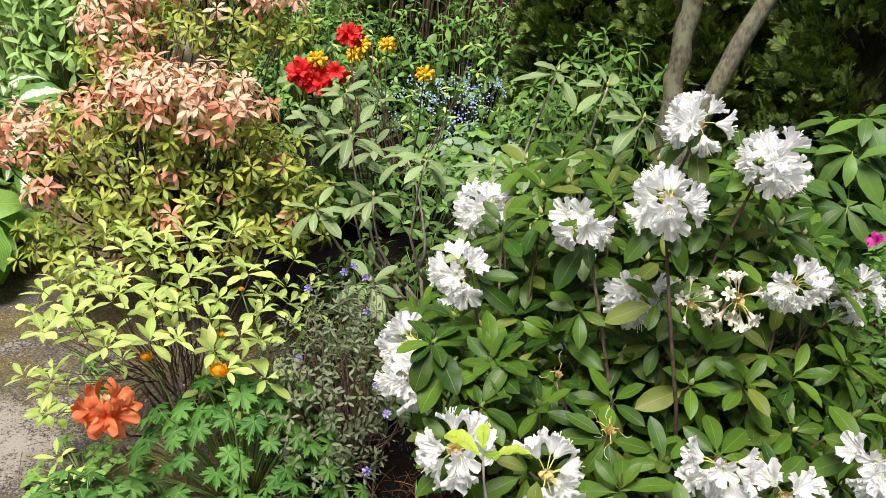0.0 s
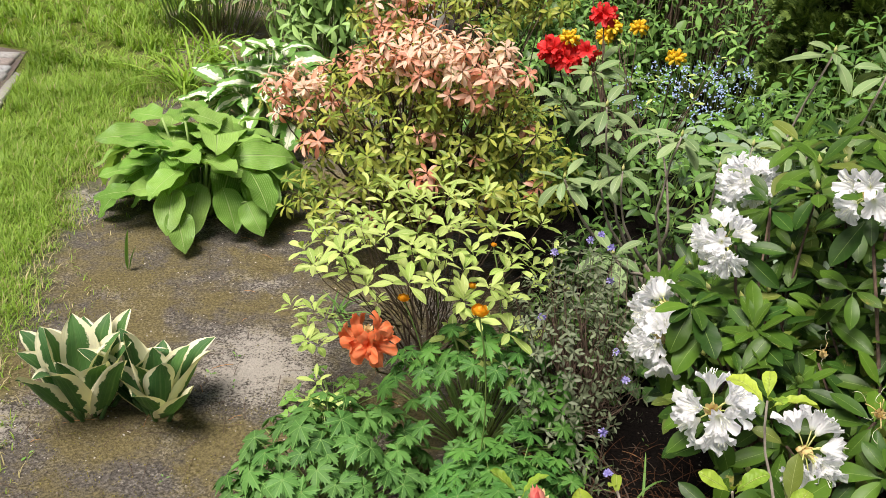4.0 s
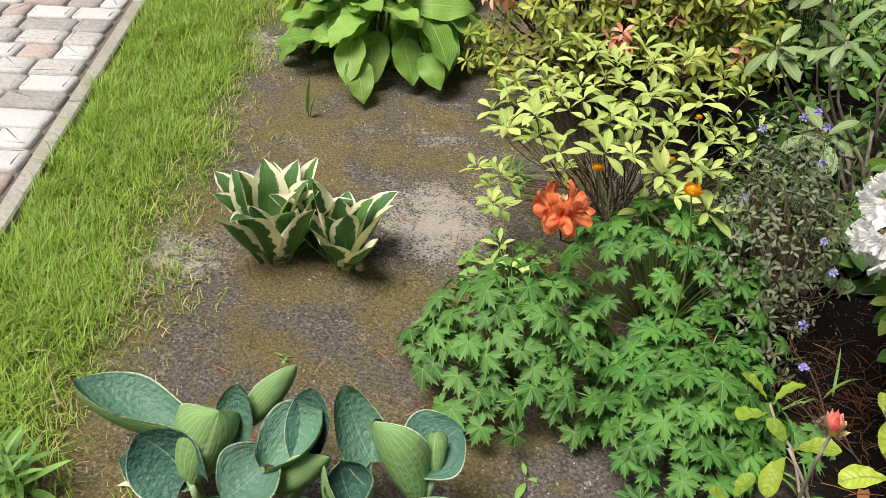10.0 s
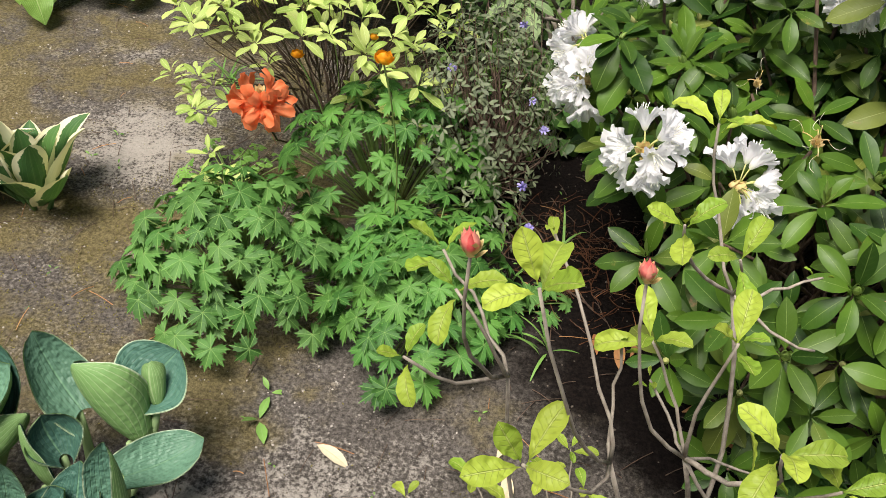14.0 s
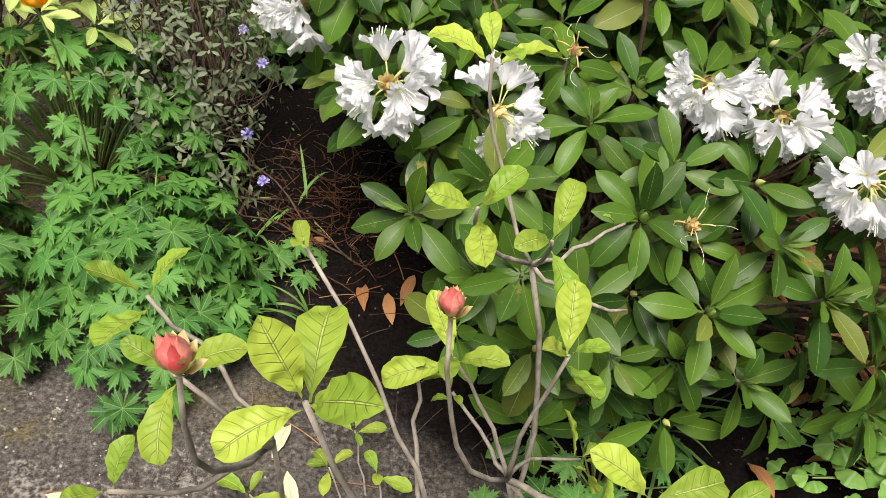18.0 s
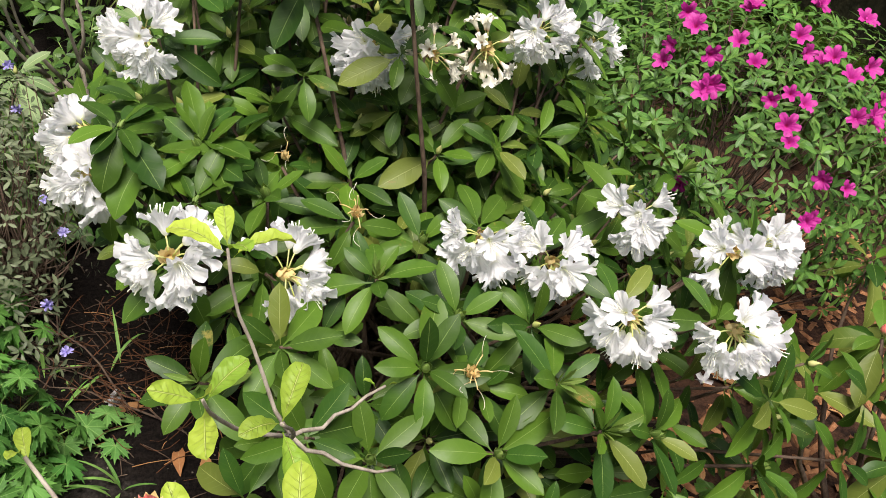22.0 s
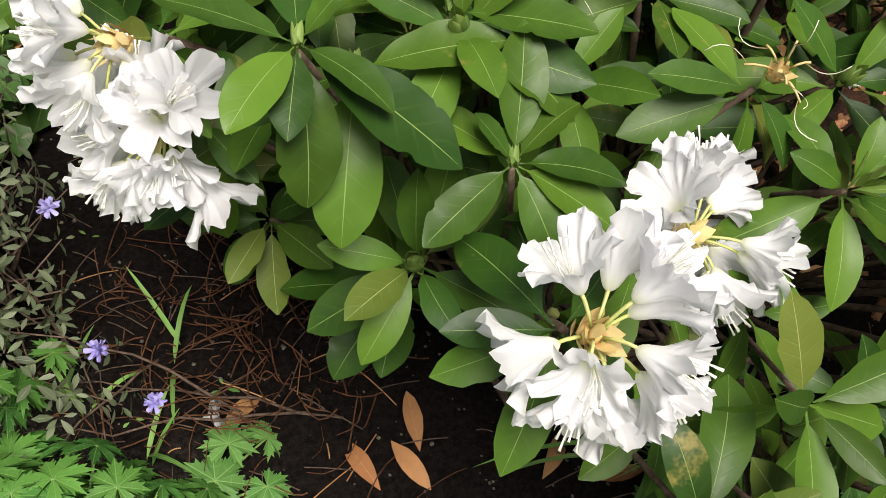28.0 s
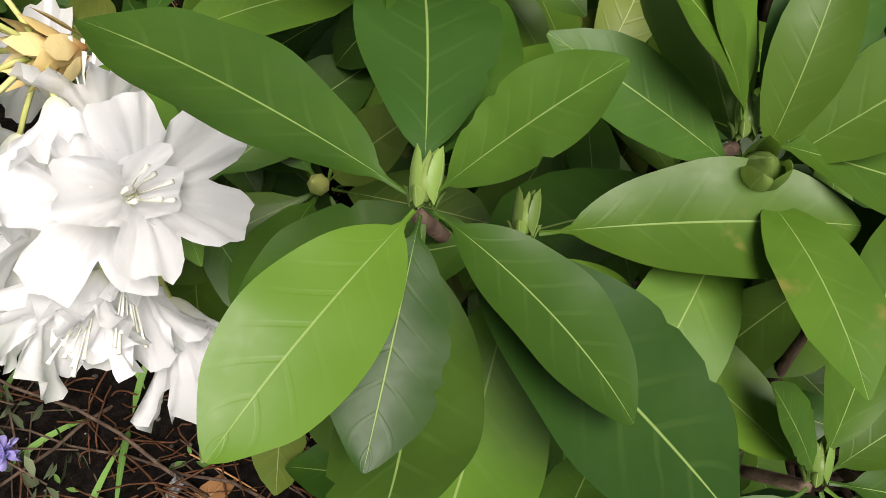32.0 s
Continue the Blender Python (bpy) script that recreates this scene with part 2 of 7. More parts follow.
def blade(length, width, n=6, m=2, a=1.0, b=0.8, droop=0.6, lift=0.0, fold=0.25, roll_tip=None, wave=0.0, stalk=0.1, waves=3.0, twist=0.0, seed=0, tip=0.0, bites=0):
    """A leaf along +y with its face up: width by an arched profile, a bent midrib, halves folded or rolled up."""
    rng = np.random.RandomState(seed)
    ts = np.linspace(0, 1, n + 1)
    y = z = 0.0
    verts, uv, faces = [], [], []
    ph = rng.rand() * 6.28
    prev = 0.0
    gnawed = [(rng.uniform(0.3, 0.97), 1 if rng.rand() < 0.5 else -1, rng.uniform(0.06, 0.16), rng.uniform(0.5, 0.8) / max(n, 20)) for _ in range(bites if seed % 5 in (1, 2, 4) else 0)]  # notches that insects left in the margin
    for i, t in enumerate(ts):
        ang = lift - droop * t ** 1.3
        step = (t - prev) * length
        y += math.cos(ang) * step
        z += math.sin(ang) * step
        prev = t
        s = max(0.0, (t - stalk) / (1 - stalk))
        w = width / 2 * max(0.0, math.sin(math.pi * min(1.0, s) ** a)) ** b if s > 0 else 0.0
        if tip and s > 0.8:
            w *= 1 - tip * (s - 0.8) / 0.2
        w = max(w, width * 0.022)
        A = fold if roll_tip is None else fold + (roll_tip - fold) * t
        A = max(A, 0.02)
        tw = twist * t
        for j in range(-m, m + 1):
            uu = j / m
            x = w / A * math.sin(uu * A)
            for tb, sb, depth, span in gnawed:
                if uu * sb > 0.4 and abs(t - tb) < span:
                    x *= 1 - depth
            h = w / A * (1 - math.cos(uu * A)) if fold >= 0 else 0
            h += wave * length * abs(uu) * math.sin(t * waves * 6.28 + ph + (1.5 if uu > 0 else 0))
            xr, hr = x * math.cos(tw) - h * math.sin(tw), x * math.sin(tw) + h * math.cos(tw)
            verts.append((xr, y - math.sin(ang) * hr, z + math.cos(ang) * hr))
            uv.append((0.5 + uu / 2, t))
    k = 2 * m + 1
    for i in range(n):
        for j in range(k - 1):
            p = i * k + j
            faces.append((p, p + 1, p + k + 1, p + k))
    return Shape(verts, faces, uv)


def two_faced(s, n, m, thick=0.0012):
    """The upper and the lower skin of a blade, a little apart."""
    g = s.v.reshape(n + 1, 2 * m + 1, 3)
    nrm = np.cross(np.gradient(g, axis=1), np.gradient(g, axis=0))
    nrm /= np.maximum(np.linalg.norm(nrm, axis=2, keepdims=True), 1e-9)
    low = Shape((g - nrm * thick).reshape(-1, 3), [q[::-1] for q in s.f], s.uv)
    return joined([s, low]), [0] * len(s.f) + [1] * len(s.f)


def tube(points, radii, sides=6, cap=True):
    pts = [Vector(p) for p in points]
    verts, uv, faces = [], [], []
    ref = Vector((0.3, 0.9, 0.2))
    for i, p in enumerate(pts):
        d = (pts[min(i + 1, len(pts) - 1)] - pts[max(i - 1, 0)]).normalized()
        a = d.cross(ref)
        if a.length < 1e-4:
            a = d.cross(Vector((1, 0, 0)))
        a.normalize()
        b = d.cross(a)
        r = radii[i] if hasattr(radii, "__len__") else radii
        for k in range(sides):
            c = 2 * math.pi * k / sides
            verts.append(p + (a * math.cos(c) + b * math.sin(c)) * r)
            uv.append((k / sides, i / (len(pts) - 1)))
    for i in range(len(pts) - 1):
        for k in range(sides):
            q = i * sides + k
            w = i * sides + (k + 1) % sides
            faces.append((q, w, w + sides, q + sides))
    if cap:
        faces.append(tuple(range(sides))[::-1])
        faces.append(tuple(range((len(pts) - 1) * sides, len(pts) * sides)))
    return Shape([tuple(v) for v in verts], faces, uv)


def arc(a, b, bow=(0, 0, 0), n=6, jitter=0.0, rng=None):
    a, b, bow = Vector(a), Vector(b), Vector(bow)
    out = []
    for i in range(n + 1):
        t = i / n
        p = a.lerp(b, t) + bow * (4 * t * (1 - t))
        if jitter and rng is not None and 0 < i < n:
            p += Vector(rng.uniform(-jitter, jitter, 3))
        out.append(p)
    return out


def egg(rx, rz, rings=5, sides=8, point=0.0, base=0.0):
    """A bud or pebble: a closed body of revolution along +z, pointed at the tip."""
    verts, uv, faces = [], [], []
    for i in range(rings + 1):
        t = i / rings
        r = math.sin(math.pi * (0.04 + 0.94 * t) ** (1 - base)) * rx
        if point and t > 0.5:
            r *= 1 - point * (t - 0.5) * 1.2
        for k in range(sides):
            c = 2 * math.pi * k / sides
            verts.append((r * math.cos(c), r * math.sin(c), t * rz))
            uv.append((k / sides, t))
    for i in range(rings):
        for k in range(sides):
            q, w = i * sides + k, i * sides + (k + 1) % sides
            faces.append((q, w, w + sides, q + sides))
    faces.append(tuple(range(sides))[::-1])
    faces.append(tuple(range(rings * sides, (rings + 1) * sides)))
    return Shape(verts, faces, uv)


def palm(radius, lobes=5, cut=0.6, teeth=2, gap=0.9, droop=0.25, seed=0, span=5.4, sharp=1.0):
    """A hand-shaped leaf: lobes cut deep round a centre, each toothed; the stalk joins at the origin, lobes spread round +y."""
    rng = np.random.RandomState(seed)
    verts, uv, faces = [(0, 0, 0)], [(0.5, 0.02)], []
    start = -span / 2
    lw = span / lobes
    ring_out = []
    for l in range(lobes):
        big = 1.0 - 0.22 * abs(l - (lobes - 1) / 2) / (lobes / 2) + rng.uniform(-0.05, 0.05)
        c = start + lw * (l + 0.5)
        steps = [(-0.5, 1 - cut, 0.98), (-0.43 * gap, 0.74, 0.95), (-0.31 * gap, 0.66, 0.7), (-0.30 * gap, 0.92, 0.7), (-0.15 * gap, 0.80, 0.35), (0.0, 1.0 + 0.1 * sharp, 0.03),
                 (0.15 * gap, 0.80, 0.35), (0.30 * gap, 0.92, 0.7), (0.31 * gap, 0.66, 0.7), (0.43 * gap, 0.74, 0.95)]
        if teeth == 0:
            steps = [(-0.5, 1 - cut, 0.98), (-0.42 * gap, 0.72, 0.8), (-0.26 * gap, 0.95, 0.5), (0.0, 1.0, 0.03), (0.26 * gap, 0.95, 0.5), (0.42 * gap, 0.72, 0.8)]
        for da, r, side in steps:
            ang = c + da * lw
            rr = radius * r * big
            z = -droop * rr * rr / radius + radius * 0.06 * side
            ring_out.append(len(verts))
            verts.append((math.sin(ang) * rr, math.cos(ang) * rr, z))
            uv.append((0.5 + (0.5 if da > 0 else -0.5) * side, min(1.0, r)))
    ang = start + span
    ring_out.append(len(verts))
    verts.append((math.sin(ang) * radius * (1 - cut), math.cos(ang) * radius * (1 - cut), 0))
    uv.append((0, 0.4))
    for a, b in zip(ring_out[:-1], ring_out[1:]):
        faces.append((0, b, a))
    return Shape(verts, faces, uv)


def toward(at, direction, spin=0.0, scale=1.0, up=(0, 0, 1)):
    """A pose at `at` whose +y points along direction, its face towards up, turned about y by spin."""
    y = Vector(direction).normalized()
    z = Vector(up) - y * y.dot(Vector(up))
    if z.length < 1e-3:
        z = Vector((0, 1, 0)) - y * y.y
    z.normalize()
    x = y.cross(z)
    m = Matrix((x, y, z)).transposed().to_4x4()
    m = m @ Matrix.Rotation(spin, 4, "Y") @ Matrix.Scale(scale, 4)
    m.translation = Vector(at)
    return m


def polar(az, el):
    return Vector((math.cos(el) * math.cos(az), math.cos(el) * math.sin(az), math.sin(el)))

# ---------------------------------------------------------------- the place's materials
M_RHODO = leaf_material("rhododendron_leaf", (0.019, 0.056, 0.007), (0.068, 0.134, 0.013), (0.20, 0.29, 0.08), relief=0.12, rib=0.016, side=8, side_amount=0.05, rough=0.42, see=0.10, blemish=(0.17, 0.15, 0.035), bump=0.28, spread=0.30)
M_RHODO_OLD = leaf_material("older_rhododendron_leaf", (0.054, 0.100, 0.014), (0.120, 0.150, 0.026), (0.30, 0.34, 0.12), rib=0.018, side=8, side_amount=0.07, rough=0.45, see=0.15, blemish=(0.26, 0.13, 0.05), bump=0.2, spread=0.2)
M_RHODO_YOUNG = leaf_material("young_rhododendron_leaf", (0.13, 0.22, 0.045), (0.21, 0.29, 0.075), (0.32, 0.42, 0.14), rib=0.06, side=7, side_amount=0.1, rough=0.4, see=0.3, bump=0.15)
M_GREY = leaf_material("greyish_rhododendron_leaf", (0.135, 0.215, 0.085), (0.22, 0.30, 0.13), (0.34, 0.40, 0.20), rib=0.05, side=7, side_amount=0.12, rough=0.42, see=0.15, bump=0.15, spread=0.18)
M_BLUE = leaf_material("blue_hosta_leaf", (0.046, 0.120, 0.090), (0.100, 0.205, 0.130), (0.13, 0.26, 0.15), rib=0.02, side=11, side_amount=0.30, along=9, relief=0.5, edge_line=(0.42, 0.52, 0.36), rough=0.45, see=0.10, bump=0.9, pucker=2.0, spread=0.14)
M_BLUE_UNDER = leaf_material("hosta_leaf_underside", (0.115, 0.235, 0.075), (0.17, 0.30, 0.10), (0.31, 0.43, 0.20), rib=0.02, side=11, side_amount=0.6, along=9, relief=0.5, edge_line=(0.46, 0.56, 0.36), rough=0.55, see=0.12, bump=0.6, pucker=1.0, spread=0.14)
M_CREAM = leaf_material("cream_edged_hosta_leaf", (0.045, 0.12, 0.04), (0.085, 0.19, 0.05), (0.12, 0.22, 0.07), rib=0.02, side=9, side_amount=0.3, along=5, rough=0.45, see=0.22, margin=(0.80, 0.77, 0.52), margin_at=0.53, margin_vary=0.30, bump=0.4, pucker=0.7, spread=0.12)
M_HOSTA = leaf_material("green_hosta_leaf", (0.15, 0.32, 0.048), (0.29, 0.47, 0.105), (0.46, 0.60, 0.24), rib=0.03, side=13, side_amount=0.4, along=8, relief=1.6, rough=0.42, see=0.3, bump=0.8, spread=0.18)
M_WHITE_HOSTA = leaf_material("white_centred_hosta_leaf", (0.10, 0.25, 0.045), (0.17, 0.34, 0.065), (0.3, 0.45, 0.2), rib=0.02, side=9, side_amount=0.2, along=5, rough=0.45, see=0.25, bump=0.4, flame=(0.80, 0.82, 0.62), spread=0.12)
M_PALM = leaf_material("globeflower_leaf", (0.046, 0.145, 0.028), (0.095, 0.235, 0.042), (0.16, 0.31, 0.08), rib=0.045, side=3, side_amount=0.2, rough=0.5, see=0.28, bump=0.3, spread=0.28)
M_CRANE = leaf_material("cranesbill_leaf", (0.060, 0.165, 0.034), (0.110, 0.245, 0.058), (0.20, 0.36, 0.10), rib=0.045, side=3, side_amount=0.2, rough=0.5, see=0.3, bump=0.35, spread=0.26)
M_COLUMBINE = leaf_material("columbine_leaf", (0.12, 0.27, 0.045), (0.20, 0.37, 0.075), (0.26, 0.42, 0.16), rib=0.06, side=3, side_amount=0.2, rough=0.55, see=0.32, bump=0.2, spread=0.16)
M_LIME = leaf_material("lime_azalea_leaf", (0.29, 0.42, 0.09), (0.48, 0.57, 0.18), (0.56, 0.63, 0.28), rib=0.05, side=8, side_amount=0.25, rough=0.45, see=0.3, bump=0.3, spread=0.14)
M_AZALEA = leaf_material("fresh_azalea_leaf", (0.19, 0.32, 0.035), (0.36, 0.45, 0.060), (0.50, 0.58, 0.16), rib=0.045, side=9, side_amount=0.25, relief=0.6, rough=0.45, see=0.30, bump=0.9, pucker=1.6, spread=0.20)
M_PIERIS_G = leaf_material("pieris_green_leaf", (0.15, 0.23, 0.03), (0.36, 0.38, 0.07), (0.42, 0.42, 0.14), rib=0.05, side=6, side_amount=0.1, rough=0.38, see=0.2, bump=0.2, spread=0.25)
M_PIERIS_R = leaf_material("pieris_red_leaf", (0.62, 0.22, 0.13), (0.74, 0.46, 0.34), (0.68, 0.44, 0.28), rib=0.05, side=6, side_amount=0.1, rough=0.36, see=0.3, bump=0.2, spread=0.22)
M_PIERIS_P = leaf_material("pieris_pale_leaf", (0.72, 0.45, 0.34), (0.76, 0.58, 0.42), (0.72, 0.58, 0.44), rib=0.05, side=6, side_amount=0.1, rough=0.38, see=0.3, bump=0.2, spread=0.18)
M_DAPHNE = leaf_material("dwarf_rhododendron_leaf", (0.080, 0.105, 0.055), (0.155, 0.185, 0.105), (0.2, 0.22, 0.12), rib=0.05, side=5, side_amount=0.05, rough=0.5, see=0.12, bump=0.1, spread=0.25)
M_MAGENTA_LEAF = leaf_material("evergreen_azalea_leaf", (0.06, 0.15, 0.03), (0.11, 0.22, 0.04), (0.2, 0.3, 0.1), rib=0.04, side=5, side_amount=0.08, rough=0.42, see=0.2, bump=0.12, spread=0.25)
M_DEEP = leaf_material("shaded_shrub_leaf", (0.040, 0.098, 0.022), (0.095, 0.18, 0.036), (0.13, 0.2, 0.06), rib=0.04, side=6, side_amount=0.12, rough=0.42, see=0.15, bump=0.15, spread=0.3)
M_HERB = leaf_material("herb_leaf", (0.10, 0.23, 0.045), (0.20, 0.37, 0.085), (0.26, 0.4, 0.14), rib=0.05, side=5, side_amount=0.2, rough=0.5, see=0.28, bump=0.25, spread=0.28)
M_BRUNNERA = leaf_material("silver_leaf", (0.15, 0.24, 0.14), (0.30, 0.39, 0.28), (0.16, 0.27, 0.12), rib=0.03, side=6, side_amount=0.5, rough=0.5, see=0.2, bump=0.3, spread=0.2)
M_PEONY = leaf_material("peony_leaf", (0.19, 0.34, 0.09), (0.32, 0.48, 0.15), (0.22, 0.36, 0.14), rib=0.05, side=5, side_amount=0.1, rough=0.35, see=0.2, bump=0.15, spread=0.22)
M_THUJA = leaf_material("thuja_spray", (0.042, 0.088, 0.018), (0.150, 0.215, 0.045), (0.13, 0.19, 0.04), rib=0.1, side=10, side_amount=0.3, rough=0.6, see=0.2, bump=0.2, spread=0.35)
M_GRASS = leaf_material("lawn_grass", (0.15, 0.30, 0.028), (0.29, 0.44, 0.062), (0.34, 0.46, 0.1), rib=0.1, side=1, side_amount=0.0, rough=0.5, see=0.35, bump=0.05, spread=0.3)
M_STRAW = leaf_material("dry_grass", (0.34, 0.30, 0.13), (0.44, 0.38, 0.2), (0.46, 0.4, 0.22), rib=0.1, side=1, side_amount=0.0, rough=0.7, see=0.2, bump=0.05, spread=0.3)
M_DRY = leaf_material("dry_leaf", (0.30, 0.13, 0.05), (0.50, 0.27, 0.11), (0.42, 0.25, 0.12), rib=0.05, side=7, side_amount=0.3, rough=0.65, see=0.1, bump=0.5, blemish=(0.16, 0.08, 0.04), spread=0.3)
M_DRY_PALE = leaf_material("pale_dry_leaf", (0.62, 0.50, 0.31), (0.66, 0.57, 0.40), (0.5, 0.38, 0.22), rib=0.05, side=7, side_amount=0.3, rough=0.6, see=0.15, bump=0.4, blemish=(0.4, 0.24, 0.1), spread=0.12)
M_WHITE = petal_material("white_petal", (0.97, 0.97, 0.98), (0.95, 0.95, 0.96), (0.88, 0.90, 0.74), see=0.60, crinkle=0.3)
M_WILTED = petal_material("wilted_petal", (0.72, 0.68, 0.52), (0.86, 0.84, 0.74), (0.42, 0.26, 0.10), see=0.25)
M_BRACT = petal_material("bud_scale", (0.60, 0.44, 0.17), (0.66, 0.54, 0.26), (0.38, 0.20, 0.06), see=0.15, rough=0.55)
M_FILAMENT = petal_material("stamen", (0.86, 0.86, 0.72), (0.90, 0.90, 0.82), (0.70, 0.74, 0.40), see=0.2)
M_PEDICEL = petal_material("flower_stalk", (0.46, 0.50, 0.14), (0.54, 0.54, 0.22), (0.40, 0.46, 0.12), see=0.15)
M_ORANGE = petal_material("orange_azalea_petal", (0.84, 0.19, 0.06), (0.86, 0.30, 0.13), (0.80, 0.28, 0.05), see=0.35)
M_TROLLIUS = petal_material("golden_petal", (0.82, 0.32, 0.008), (0.82, 0.42, 0.012), (0.74, 0.24, 0.004), see=0.3)
M_RED = petal_material("red_petal", (0.70, 0.014, 0.016), (0.80, 0.045, 0.04), (0.6, 0.02, 0.02), see=0.3)
M_CORAL = petal_material("coral_bud", (0.58, 0.05, 0.06), (0.72, 0.26, 0.20), (0.58, 0.52, 0.24), see=0.12)
M_MAGENTA = petal_material("magenta_petal", (0.42, 0.012, 0.23), (0.54, 0.035, 0.31), (0.40, 0.01, 0.14), see=0.3)
M_PINK = petal_material("peony_petal", (0.66, 0.03, 0.09), (0.76, 0.14, 0.22), (0.5, 0.02, 0.06), see=0.3)
M_VIOLET = petal_material("violet_petal", (0.30, 0.26, 0.62), (0.46, 0.42, 0.74), (0.3, 0.2, 0.6), see=0.3)
M_SKYBLUE = petal_material("forget_me_not_petal", (0.26, 0.40, 0.78), (0.38, 0.52, 0.80), (0.7, 0.6, 0.2), see=0.3)
M_YELLOW = petal_material("yellow_petal", (0.82, 0.50, 0.012), (0.84, 0.60, 0.03), (0.8, 0.4, 0.01), see=0.3)
M_TWIG = grain_material("twig_bark", (0.20, 0.17, 0.135), (0.36, 0.32, 0.26), 90.0, 0.8, 0.6, (1, 1, 0.4))
M_BROWNTWIG = grain_material("brown_dead_twig", (0.05, 0.022, 0.010), (0.13, 0.060, 0.030), 90.0, 0.85, 0.5, (1, 1, 0.4))
M_DARKTWIG = grain_material("dark_twig_bark", (0.06, 0.04, 0.03), (0.14, 0.10, 0.07), 90.0, 0.8, 0.6, (1, 1, 0.4))
M_GREENSTEM = petal_material("green_stem", (0.15, 0.26, 0.06), (0.22, 0.32, 0.08), (0.2, 0.2, 0.06), see=0.1)
M_TRUNK = grain_material("smooth_grey_bark", (0.060, 0.055, 0.038), (0.165, 0.155, 0.110), 75.0, 0.9, 1.0, (1, 1, 0.5), stain=(0.15, 0.165, 0.10), stain_scale=14.0)
M_BIRCH = grain_material("pale_bark", (0.40, 0.38, 0.33), (0.60, 0.58, 0.53), 16.0, 0.8, 0.5, (1, 1, 2.5), stain=(0.30, 0.31, 0.22), stain_scale=5.0)
# dead brown inside of the thujas, its shade put into the colour
M_INNER = grain_material("shaded_inner_foliage", (0.012, 0.013, 0.007), (0.036, 0.034, 0.018), 40.0, 0.95, 1.0, (1, 1, 0.5), dist=0.02)
M_ROUGHBARK = grain_material("rough_bark", (0.05, 0.04, 0.03), (0.16, 0.13, 0.10), 14.0, 0.9, 1.0, (2.5, 2.5, 0.5), dist=0.02)
M_BARKCHIP = grain_material("bark_chip", (0.14, 0.058, 0.026), (0.29, 0.145, 0.07), 45.0, 0.85, 0.7, (1, 1, 1), spread=0.4)
M_MOSS = leaf_material("soil_moss", (0.10, 0.085, 0.018), (0.20, 0.175, 0.045), (0.2, 0.18, 0.06), rib=0.1, side=1, side_amount=0.0, rough=0.8, see=0.2, bump=0.05, spread=0.4)
M_STONE = grain_material("pebble", (0.30, 0.27, 0.23), (0.45, 0.42, 0.37), 80.0, 0.8, 0.3, spread=0.35)
M_CLOD = grain_material("soil_crumb", (0.06, 0.05, 0.04), (0.17, 0.145, 0.115), 120.0, 0.95, 0.7, spread=0.35)
M_COBBLE = grain_material("weathered_cobble", (0.27, 0.26, 0.245), (0.39, 0.38, 0.355), 60.0, 0.8, 0.4, spread=0.2, stain=(0.29, 0.26, 0.23), stain_scale=2.2)
M_COBBLE_W = grain_material("pale_granite_cobble", (0.36, 0.36, 0.345), (0.47, 0.47, 0.45), 140.0, 0.8, 0.6, spread=0.1)
M_COBBLE_R = grain_material("reddish_cobble", (0.27, 0.225, 0.20), (0.35, 0.30, 0.265), 60.0, 0.8, 0.4, spread=0.12)
M_KERB = grain_material("concrete_kerb", (0.24, 0.23, 0.20), (0.34, 0.325, 0.29), 70.0, 0.9, 0.5, stain=(0.24, 0.24, 0.17), stain_scale=4.0)
M_BRICK = grain_material("brick", (0.17, 0.05, 0.032), (0.25, 0.09, 0.055), 40.0, 0.85, 0.5, stain=(0.17, 0.07, 0.05), stain_scale=5.0, spread=0.25)
M_MORTAR = grain_material("mortar", (0.10, 0.08, 0.07), (0.17, 0.14, 0.12), 90.0, 0.95, 0.4)
M_ZINC = grain_material("galvanised_sheet", (0.24, 0.29, 0.29), (0.34, 0.39, 0.39), 6.0, 0.45, 0.05, (3, 3, 0.3))
M_BROWNPAINT = grain_material("brown_painted_wood", (0.17, 0.045, 0.03), (0.24, 0.075, 0.05), 20.0, 0.6, 0.3, (6, 6, 0.5))
M_REDBOARD = grain_material("red_painted_board", (0.34, 0.045, 0.025), (0.42, 0.075, 0.04), 18.0, 0.6, 0.3, (6, 6, 0.5))
M_WHITEPAINT = grain_material("white_paint", (0.72, 0.72, 0.70), (0.80, 0.80, 0.78), 20.0, 0.5, 0.1)

# ---------------------------------------------------------------- kinds of plants

def variants(name, mat, count, length, width, **kw):
    """A few meshes of one leaf: the same blade bent and folded differently."""
    out = []
    for i in range(count):
        r = np.random.RandomState(i + 5)
        k = dict(kw)
        k["droop"] = kw.get("droop", 0.6) * r.uniform(0.4, 1.6)
        k["fold"] = kw.get("fold", 0.25) * r.uniform(0.7, 1.4)
        k["twist"] = r.uniform(-0.3, 0.3)
        s = blade(length * r.uniform(0.9, 1.1), width * r.uniform(0.9, 1.1), seed=i, **k)
        out.append((s, mesh_of(name, s, mat)))
    return out


